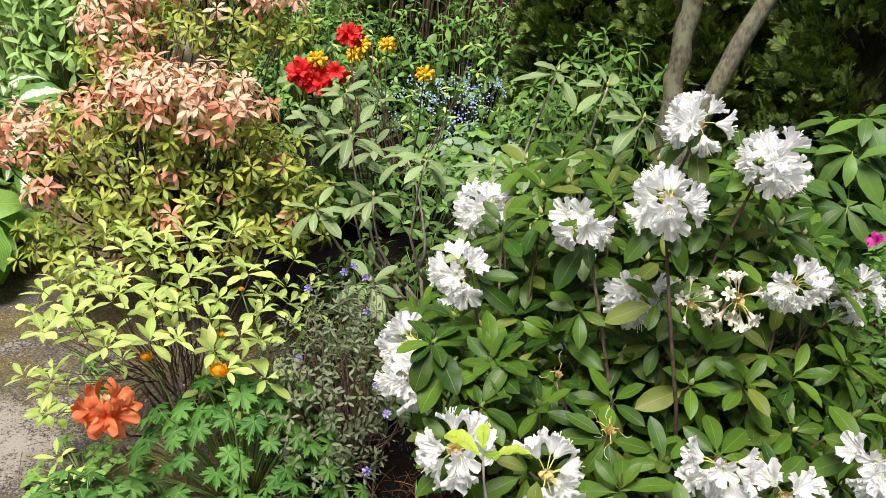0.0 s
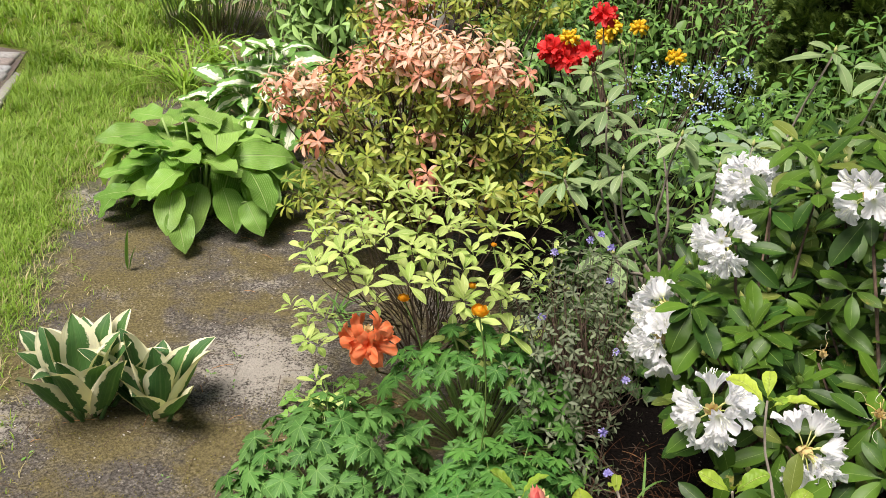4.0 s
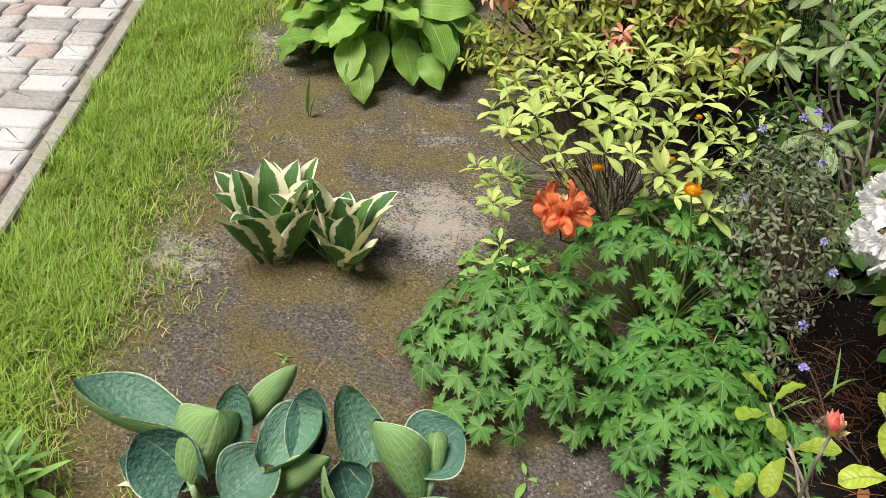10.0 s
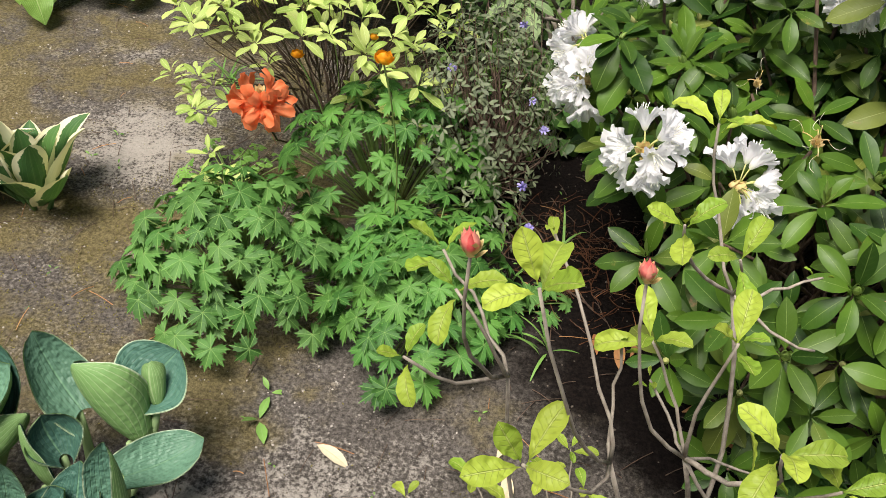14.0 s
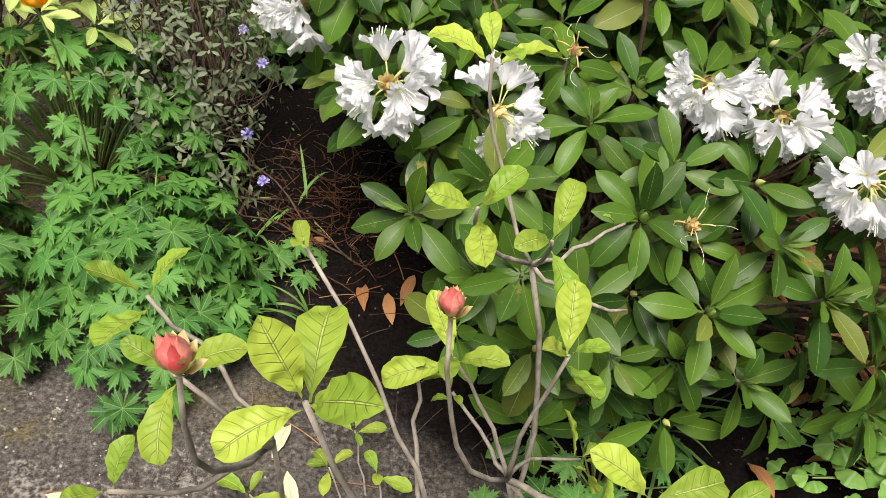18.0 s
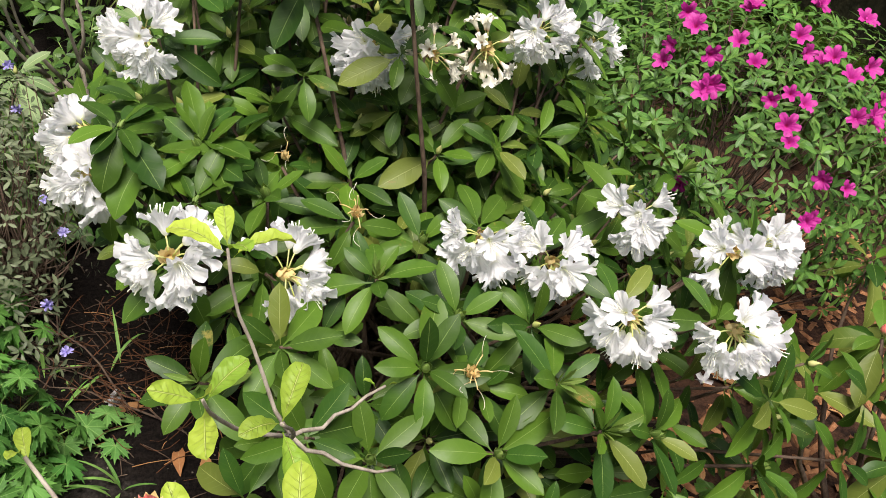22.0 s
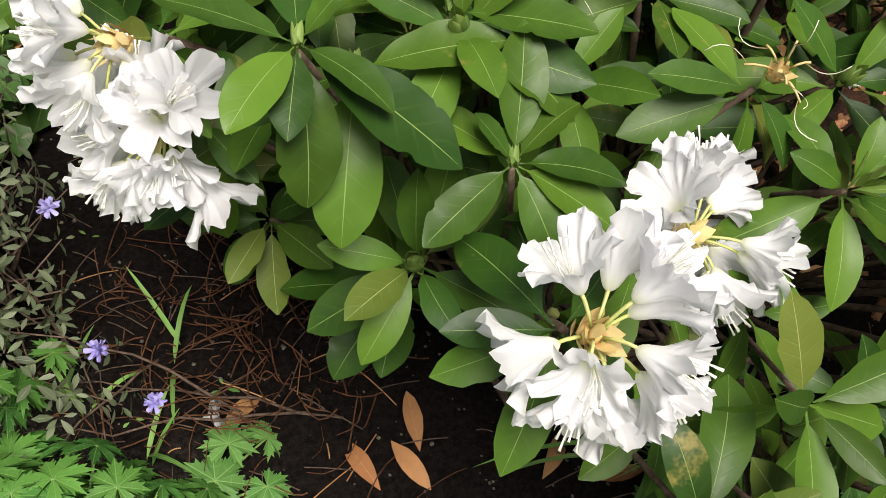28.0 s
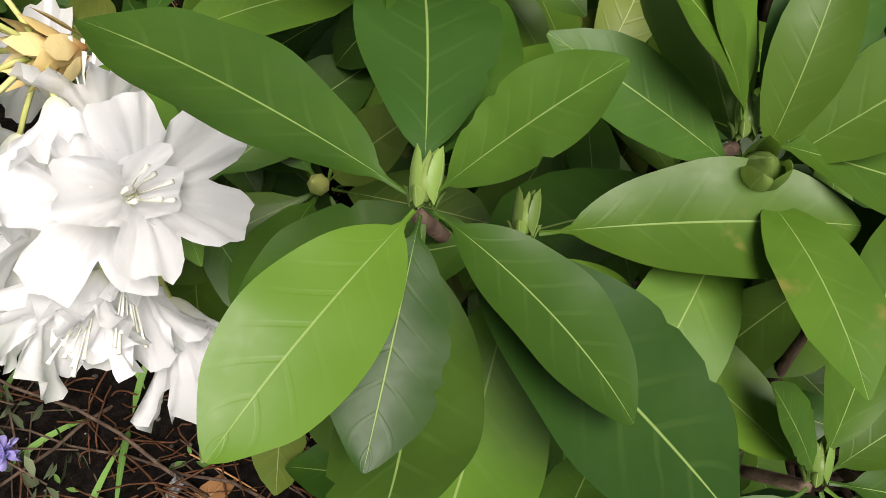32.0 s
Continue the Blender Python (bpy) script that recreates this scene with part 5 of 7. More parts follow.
    for k, p in enumerate(more):
        out = Vector((p.x - 0.75, min(p.y - 2.1, 0.0) * 1.1 - 0.22, 0.45 + 0.6 * p.z)).normalized()
        under(p, out, rng.randint(8, 11), False, -0.35, 0.9, rng.uniform(0.8, 1.02), 0.12)
        if rng.rand() < 0.5:
            s.rest.add(YOUNG_BUD_SHAPE, Matrix.Translation(p - s.base) @ out.to_track_quat("Z", "Y").to_matrix().to_4x4(), s.slot(M_PEDICEL))
        if k % 2 == 0:
            s.stem(crown + Vector((rng.uniform(-0.25, 0.25), rng.uniform(-0.2, 0.2), 0)), p - out * 0.004, 0.0055, 0.0022, n=4)
    for k in range(9):
        s.stem((0.75 + rng.uniform(-0.1, 0.1), 2.0 + rng.uniform(-0.1, 0.1), -0.03), crown + Vector((rng.uniform(-0.2, 0.2), rng.uniform(-0.2, 0.2), 0.03)), 0.013, 0.008, n=4)
    s.done()


AZ_BUD = mesh_of("flower_bud", joined([egg(0.0125, 0.042, 8, 10, 1.45, 0.30), egg(0.0085, 0.040, 7, 8, 1.5, 0.3).moved(pose(0.004, 0, 0, 4, 5, 0)), egg(0.0085, 0.038, 7, 8, 1.5, 0.3).moved(pose(-0.004, 0.003, 0, -4, -5, 40)), egg(0.008, 0.039, 7, 8, 1.5, 0.3).moved(pose(0.0, -0.005, 0, 5, 0, 70))]), M_CORAL)


def fresh_azalea():
    """A young deciduous azalea close to the path: thin grey forked stems, light leaves in fives, coral buds."""
    base = (0.46, 1.25, height(0.46, 1.25))
    s = Shrub("azalea_shrub", base, "thin forked azalea with light green leaves and two coral buds", "azalea", 31, "azaleas", M_TWIG)
    rng = s.rng
    join, fork_r, fork_l = Vector((0.345, 1.10, 0.66)), Vector((0.425, 1.14, 0.645)), Vector((0.225, 1.12, 0.735))
    top_x = Vector((0.450, 1.30, 0.750))
    s.stem(base, fork_r, 0.0046, 0.0031, (0.045, 0.02, 0), 9, 0.004)
    s.stem((0.42, 1.24, -0.01), join, 0.0042, 0.0028, (0.03, 0.0, 0), 9, 0.004)
    s.stem((0.48, 1.27, -0.01), top_x, 0.0042, 0.0027, (0.05, 0.0, 0), 9, 0.004)
    s.stem((0.37, 1.22, -0.01), fork_l, 0.0036, 0.0024, (-0.03, 0.02, 0), 9, 0.004)
    side = Vector((0.47, 1.08, 0.70))
    s.stem(fork_r, side, 0.0034, 0.0026, (0, 0, -0.01), 5, 0.003)
    tips = [  # place, where its twig starts, leaves, size, bud
        ((0.192, 0.980, 1.008), fork_l, 0, 1, True), ((0.170, 1.07, 0.885), fork_l, 3, 0.8, False), ((0.244, 0.972, 0.993), join, 4, 1.0, False), ((0.140, 1.16, 0.850), fork_l, 3, 0.95, False),
        ((0.327, 1.082, 0.930), fork_r, 0, 1, True), ((0.355, 1.15, 0.800), fork_r, 4, 0.95, False), ((0.362, 1.202, 0.903), top_x, 4, 0.95, False), ((0.420, 1.195, 0.880), top_x, 3, 1.0, False),
        ((0.426, 1.118, 0.845), fork_r, 4, 0.9, False), ((0.466, 1.02, 0.822), side, 4, 1.1, False), ((0.138, 1.02, 0.840), fork_l, 3, 0.7, False), ((0.257, 0.958, 0.812), join, 4, 1.05, False),
        ((0.535, 1.225, 0.540), fork_r, 4, 0.9, False), ((0.570, 1.20, 0.450), fork_r, 4, 1.0, False), ((0.244, 1.18, 0.880), join, 2, 0.5, False), ((0.330, 1.15, 0.780), join, 3, 0.4, False),
        ((0.375, 1.20, 0.690), fork_r, 3, 0.35, False), ((0.530, 1.03, 0.78), side, 4, 1.0, False), ((0.553, 1.355, 0.755), top_x, 2, 0.3, False), ((0.388, 1.354, 0.930), top_x, 4, 1.0, False), ((0.56, 1.30, 0.69), top_x, 0, 1, False)]
    for at, root, n, size, bud in tips:
        s.stem(root, at, 0.0024, 0.0015, None, 6, 0.003)
        ax = (Vector(at) - Vector(root)).normalized() + Vector((0, -0.2, 0.9))
        for m in whorl(at, ax, n, rng, 0.55, 1.15, size * 0.95):
            s.leaf(L_AZALEA[rng.randint(6)], m, True)
        if bud:
            part("flower_bud", AZ_BUD, s.ob, "coral red pointed flower bud", m=Matrix.Translation(Vector(at) - s.base) @ pose(0, 0, 0, 8, -6, 0) @ Matrix.Diagonal((0.54, 0.54, 0.60, 1.0)))
            part("bud_cone", SCALES[0], s.ob, m=Matrix.Translation(Vector(at) - s.base - Vector((0, 0, 0.006))) @ Matrix.Scale(0.62, 4))
    # low suckers
    for x, y, size in ((0.177, 1.46, 0.8), (0.298, 1.50, 0.75), (0.375, 1.49, 0.8), (0.071, 1.386, 0.65), (0.150, 1.33, 0.8), (0.107, 1.351, 0.7), (0.16, 1.201, 0.85), (0.29, 1.26, 0.9), (0.36, 1.272, 1.0), (0.27, 1.173, 0.85), (0.34, 1.57, 0.6)):
        top = Vector((x, y, 0.065 + 0.03 * rng.rand()))
        s.stem((x + (0.40 - x) * 0.35, y + (1.25 - y) * 0.25, height(x, y) - 0.005), top, 0.0022, 0.0014, None, 4, 0.003)
        for m in whorl(top, (0, -0.1, 1), rng.randint(3, 5), rng, 0.30, 1.0, size * 1.15):
            s.leaf(L_AZALEA[rng.randint(6)], m, True)
    s.done()


def lime_azalea():
    base = (-0.46, 2.52, height(-0.46, 2.52))
    s = Shrub("azalea_shrub", base, "low azalea with lime yellow leaves and one orange flower head", "azalea", 33, "azaleas")
    rng = s.rng
    n = 0
    for _ in range(4000):
        x, y = rng.uniform(-0.80, -0.12), rng.uniform(2.15, 2.7)
        z = 0.60 - 0.45 * ((x + 0.46) / 0.55) ** 2 - 0.30 * max(0, 2.42 - y) + (rng.uniform(-0.06, 0.05) if rng.rand() < 0.6 else rng.uniform(-0.24, -0.06))
        p = Vector((x, y, z))
        if n >= 105:
            break
        if not hasattr(s, "spots"):
            s.spots = []
        if z > 0.12 and all((p - q).length > 0.062 for q in s.spots):
            s.spots.append(p)
            n += 1
    s.spots += [Vector((-0.66, 2.12, 0.30)), Vector((-0.60, 2.07, 0.22)), Vector((-0.68, 2.18, 0.26)), Vector((-0.55, 2.03, 0.18)), Vector((-0.62, 2.10, 0.12))]
    for k, p in enumerate(s.spots):
        ax = Vector(((p.x + 0.46) * 0.8, (p.y - 2.5) * 0.6, 0.8))
        for m in whorl(p, ax, rng.randint(5, 8), rng, 0.15, 0.95, rng.uniform(0.75, 1.15)):
            s.leaf(L_LIME[rng.randint(4)], m, k < 50)
        mid = Vector(base) + Vector(((p.x + 0.46) * 0.35, (p.y - 2.52) * 0.35, 0.22))
        s.stem(mid, p, 0.0016, 0.0009, None, 5, 0.004)
        if k % 5 == 0:
            s.stem(base, mid, 0.0045, 0.0026, None, 5, 0.004)
    head = part("flower_head", SCALES[0], s.ob, "bright orange-red azalea flower head", m=Matrix.Translation(Vector((-0.411, 1.969, 0.455)) - s.base))
    s.stem((-0.50, 2.35, 0.10), (-0.411, 1.972, 0.452), 0.003, 0.0018)
    meshes = [mesh_of("floret", corolla(0.032, 0.017, 0.020, 0.003, rings=8, ruffle=0.22, seed=40 + i, back=0.6, flare=1.3, notch=0.4), M_ORANGE) for i in range(3)]
    for i in range(6):
        d = polar(i * 2.399, -0.15 + 0.2 * (i % 4)) + Vector((0, -0.5, 0.1))
        part("floret", meshes[i % 3], head, m=toward(d.normalized() * 0.008, d, rng.uniform(0, 6), 1.35))
    s.done()


def globe_flower(at, size, seed, foot):
    rng = np.random.RandomState(seed)
    ob = thing("globeflower", foot, "golden orange globeflower with rounded cupped petals on a thin stem", "flower", "globeflowers")
    top = Vector(at) - Vector(foot)
    part("stem", mesh_of("stem", tube(arc((0, 0, 0), top, (0.03, 0.02, 0), 8), 0.0018, 5), M_GREENSTEM), ob)
    sh = blade(0.026, 0.024, 4, 2, 0.9, 0.55, droop=-1.7, fold=0.7, stalk=0.0)
    me = mesh_of("petal", sh, M_TROLLIUS)
    for i in range(22):
        el = -0.2 + 1.2 * i / 22
        d = polar(i * 2.399, el)
        part("petal", me, ob, m=Matrix.Translation(top) @ toward(d * 0.003 * size, d, rng.uniform(-0.3, 0.3), size * (1.05 - 0.3 * i / 22)))
    return ob


def pieris():
    base = (-0.80, 3.32, height(-0.8, 3.32))
    s = Shrub("pieris", base, "pieris shrub with salmon red young shoots over yellow-green leaves", "shrub", 35)
    rng = s.rng
    singles = 0
    blobs = [((-0.75, 3.15, 0.55), (0.48, 0.35, 0.36), 290, 0), ((-0.95, 3.30, 0.95), (0.17, 0.16, 0.24), 60, 1), ((-0.62, 3.40, 1.00), (0.34, 0.22, 0.22), 120, 2),
             ((-1.15, 3.05, 0.64), (0.17, 0.14, 0.13), 40, 1), ((-0.62, 3.0, 0.82), (0.30, 0.15, 0.15), 80, 1), ((-0.95, 3.05, 0.28), (0.3, 0.2, 0.18), 65, 3), ((-0.36, 3.05, 0.48), (0.2, 0.2, 0.3), 65, 3), ((-0.62, 2.86, 0.50), (0.05, 0.04, 0.04), 5, 4), ((-0.64, 2.90, 0.64), (0.035, 0.03, 0.03), 3, 4), ((-1.05, 2.9, 0.54), (0.05, 0.05, 0.04), 4, 4)]
    for c, r, count, tone in blobs:
        for p, nrm in dome_points(c, r, count, rng, 0.043, -0.5, 0.45):
            ax = nrm * 0.7 + Vector((0, -0.15, 0.8))
            high = (p.z - (c[2] - r[2])) / (2 * r[2])
            if tone == 0:
                kind = L_PIERIS_R if (high > 0.80 and rng.rand() < 0.75) or rng.rand() < 0.04 else L_PIERIS_G
            elif tone == 1:
                kind = L_PIERIS_R if rng.rand() < 0.45 else (L_PIERIS_P if p.z > c[2] else L_PIERIS_G)
            elif tone == 4:
                kind = L_PIERIS_R
            elif tone == 2:
                kind = (L_PIERIS_P if rng.rand() < 0.75 else L_PIERIS_R) if p.z > c[2] + 0.06 else L_PIERIS_G
            else:
                kind = L_PIERIS_G if rng.rand() < 0.96 else L_PIERIS_R
            single = singles < 40 and rng.rand() < 0.4
            singles += single
            for m in whorl(p, ax, rng.randint(9, 14), rng, -0.6, 0.8, rng.uniform(0.75, 1.2)):
                s.leaf(kind[rng.randint(len(kind))], m, single)
            if rng.rand() < 0.3:
                s.stem(Vector(base) + Vector((rng.uniform(-0.12, 0.12), rng.uniform(-0.1, 0.1), 0.15)), p, 0.005, 0.0016, None, 5, 0.006)
    for k in range(7):
        s.stem(base, Vector(base) + Vector((rng.uniform(-0.3, 0.3), rng.uniform(-0.2, 0.2), 0.45)), 0.011, 0.006)
    s.done()


def grey_rhododendron():
    base = (0.20, 3.05, height(0.2, 3.05))
    s = Shrub("rhododendron", base, "open rhododendron with greyish green leaves and no flowers", "rhododendron", 37, "rhododendrons", M_TWIG)
    rng = s.rng
    tops = [(-0.09, 2.95, 0.80), (0.14, 2.95, 0.745), (-0.08, 2.95, 0.57), (-0.18, 2.90, 0.57), (0.495, 3.0, 1.03), (0.640, 3.0, 1.0), (0.635, 3.0, 0.825), (0.34, 2.95, 0.75), (0.435, 2.95, 0.775), (-0.01, 2.92, 0.62), (0.26, 3.1, 0.62), (0.5, 3.1, 0.70), (0.05, 3.2, 0.66), (0.3, 2.85, 0.52), (0.75, 2.95, 0.93), (0.02, 2.75, 0.42)]
    for p in tops:
        ax = Vector(((p[0] - 0.2) * 0.5, (p[1] - 3.2) * 0.6, 0.9))
        for m in whorl(p, ax, rng.randint(8, 11), rng, -0.35, 0.45, rng.uniform(0.9, 1.12)):
            s.leaf(L_GREY[rng.randint(4)], m, True)
        s.rest.add(YOUNG_BUD_SHAPE, Matrix.Translation(Vector(p) - s.base), s.slot(M_PEDICEL))
        mid = Vector(base) + Vector(((p[0] - 0.2) * 0.5, (p[1] - 3.05) * 0.5, 0.3))
        s.stem(base, mid, 0.009, 0.006)
        s.stem(mid, p, 0.006, 0.0028)
    s.done()


def dwarf_rhododendron():
    base = (0.02, 2.40, height(0.02, 2.4))
    s = Shrub("dwarf_rhododendron", base, "twiggy dwarf rhododendron with tiny brownish leaves and few violet flowers", "rhododendron", 39)
    rng = s.rng
    for c, r, count in (((-0.02, 2.38, 0.26), (0.26, 0.28, 0.26), 330), ((-0.02, 2.52, 0.40), (0.18, 0.16, 0.16), 90), ((0.04, 2.17, 0.12), (0.18, 0.14, 0.13), 48)):
        for k, (p, nrm) in enumerate(dome_points(c, r, count, rng, 0.022, -0.5, 0.55)):
            for m in whorl(p, nrm + Vector((0, 0, 0.5)), rng.randint(5, 8), rng, -0.2, 0.7, rng.uniform(0.8, 1.2)):
                s.leaf(L_DAPHNE[rng.randint(3)], m, False)
            if k % 2 == 0:
                s.stem(Vector(base) + Vector((rng.uniform(-0.1, 0.1), rng.uniform(-0.1, 0.1), 0.06)), p, 0.0022, 0.0009, None, 4, 0.006)
    me = mesh_of("violet_flower", joined([corolla(0.010, 0.004, 0.010, 0.001, rings=3, seed=i, ruffle=0.1).moved(toward((0, 0, 0), polar(i * 1.5, 0.5), 0)) for i in range(4)]), M_VIOLET)
    for p in ((-0.03, 2.6, 0.52), (0.0, 2.58, 0.55), (0.03, 2.6, 0.51), (-0.11, 2.52, 0.50), (0.05, 2.52, 0.45), (-0.08, 2.3, 0.42), (0.12, 2.28, 0.38), (0.16, 2.2, 0.36), (0.14, 2.06, 0.30), (0.17, 2.02, 0.22)):
        part("violet_flower", me, s.ob, "small violet blossom", m=Matrix.Translation(Vector(p) - s.base) @ pose(0, 0, 0, rng.uniform(-30, 30), rng.uniform(-30, 30), rng.uniform(0, 360)) @ Matrix.Scale(0.7, 4))
    s.done()


def magenta_azalea():
    base = (1.62, 2.35, height(1.62, 2.35))
    s = Shrub("azalea_shrub", base, "small-leaved evergreen azalea with bright magenta flowers", "azalea", 41, "azaleas")
    rng = s.rng
    for c, r, count in (((1.66, 2.34, 0.48), (0.66, 0.48, 0.42), 1250),):
        for k, (p, nrm) in enumerate(dome_points(c, r, count, rng, 0.032, -0.3, 0.35)):
            for m in whorl(p, nrm + Vector((0, -0.1, 0.5)), rng.randint(6, 9), rng, -0.1, 0.7, rng.uniform(0.75, 1.15)):
                s.leaf(L_MAGENTA[rng.randint(4)], m, False)
            if k % 6 == 0:
                s.stem(Vector(base) + Vector((rng.uniform(-0.15, 0.15), rng.uniform(-0.15, 0.15), 0.08)), p, 0.003, 0.0011, None, 4, 0.006)
    blooms = [mesh_of("magenta_flower", corolla(0.026, 0.017, 0.014, 0.002, rings=6, seed=70 + i, ruffle=0.2, back=0.6, flare=1.2, notch=0.3), M_MAGENTA) for i in range(4)]
    places = [(1.37, 2.21, 0.86), (1.35, 2.14, 0.82), (1.41, 2.15, 0.85), (1.44, 2.11, 0.84), (1.54, 2.13, 0.87), (1.54, 2.09, 0.85), (1.6, 2.1, 0.86), (1.61, 2.04, 0.83), (1.69, 2.07, 0.84),
              (1.33, 2.08, 0.78), (1.35, 2.07, 0.78), (1.47, 2.03, 0.79), (1.51, 2.03, 0.81), (1.49, 1.98, 0.76), (1.61, 2.01, 0.8), (1.66, 2.01, 0.8), (1.63, 1.98, 0.78), (1.67, 1.94, 0.74),
              (1.53, 1.91, 0.68), (1.62, 1.9, 0.68), (1.29, 1.98, 0.64), (1.51, 1.89, 0.62), (1.26, 2.43, 0.82), (1.28, 2.2, 0.81), (1.8, 2.05, 0.82), (1.93, 2.19, 0.86), (1.75, 1.97, 0.76),
              (1.49, 2.23, 0.89), (1.66, 2.25, 0.91), (1.77, 2.22, 0.9), (1.39, 2.3, 0.88), (1.68, 2.43, 0.91), (1.83, 2.4, 0.95), (1.94, 2.33, 0.93), (1.5, 2.37, 0.91)]
    for c in places:
        d = (Vector(c) - Vector((1.66, 2.34, 0.40))).normalized() + Vector((-0.2, -0.5, 0))
        for j in range(rng.randint(1, 3)):
            dd = d + Vector(rng.uniform(-0.7, 0.7, 3))
            part("magenta_flower", blooms[rng.randint(4)], s.ob, m=toward(Vector(c) - s.base + Vector(rng.uniform(-0.025, 0.025, 3)), dd, rng.uniform(0, 6), rng.uniform(0.55, 0.82)))
    s.done()


def side_rhododendron():
    base = (1.72, 1.65, height(1.72, 1.65))
    s = Shrub("rhododendron", base, "small rhododendron with long drooping leaves and a pink bud", "rhododendron", 43, "rhododendrons")
    rng = s.rng
    for p in ((1.43, 1.62, 0.43), (1.53, 1.62, 0.54), (1.62, 1.52, 0.32), (1.70, 1.70, 0.50), (1.60, 1.42, 0.25), (1.8, 1.55, 0.4), (1.75, 1.9, 0.5)):
        ax = Vector(((p[0] - 1.75) * 0.8, (p[1] - 1.75) * 0.8, 0.8))
        for m in whorl(p, ax, 9, rng, -0.7, 0.6, 1.25):
            s.leaf((L_RHODO if rng.rand() < 0.7 else L_RHODO_OLD)[rng.randint(4)], m, True)
        s.stem(base, p, 0.008, 0.003)
    part("flower_bud", AZ_BUD, s.ob, "small pink bud", m=Matrix.Translation(Vector((1.53, 1.62, 0.55)) - s.base) @ Matrix.Scale(0.8, 4))
    s.done()

# ---------------------------------------------------------------- herbs, hostas
PALM_SHAPES = [palm(0.047, 7, 0.66, 2, 1.0, 0.35, i, 5.9) for i in range(4)]
BROAD_SHAPES = [palm(0.048, 6, 0.54, 2, 1.05, 0.45, i + 20, 5.6) for i in range(4)]
CRANE_SHAPES = [palm(0.058, 7, 0.52, 2, 1.1, 0.3, i + 9, 5.8) for i in range(4)]
def fan_leaflet(radius, seed):
    """A rounded wedge-shaped leaflet with three shallow lobes."""
    r = np.random.RandomState(seed)
    v, uv, f = [(0, 0, 0)], [(0.5, 0.05)], []
    n = 18
    for i in range(n + 1):
        q = -1 + 2 * i / n
        a = q * 1.25
        rr = radius * (0.80 + 0.20 * abs(math.cos(q * 4.4)) ** 0.6 + r.uniform(-0.02, 0.02)) * (1 - 0.18 * q * q)
        v += [(math.sin(a) * rr * 0.55, math.cos(a) * rr * 0.55, 0.05 * radius), (math.sin(a) * rr, math.cos(a) * rr, -0.10 * radius * (1 + abs(q)) + 0.05 * radius * math.cos(q * 9))]
        uv += [(0.5 + q * 0.3, 0.5), (0.5 + q * 0.5, 1)]
        if i:
            k = 1 + 2 * i
            f += [(0, k, k - 2), (k - 2, k, k + 1, k - 1)]
    return Shape(v, f, uv)


COLUMBINE_SHAPES = [joined([fan_leaflet(0.034, 3 * i + k).moved(toward((0.008 * math.sin(a), 0.008 * math.cos(a), 0), (math.sin(a), math.cos(a), 0.1), 0)) for k, a in enumerate((-1.75, 0, 1.75))]) for i in range(3)]


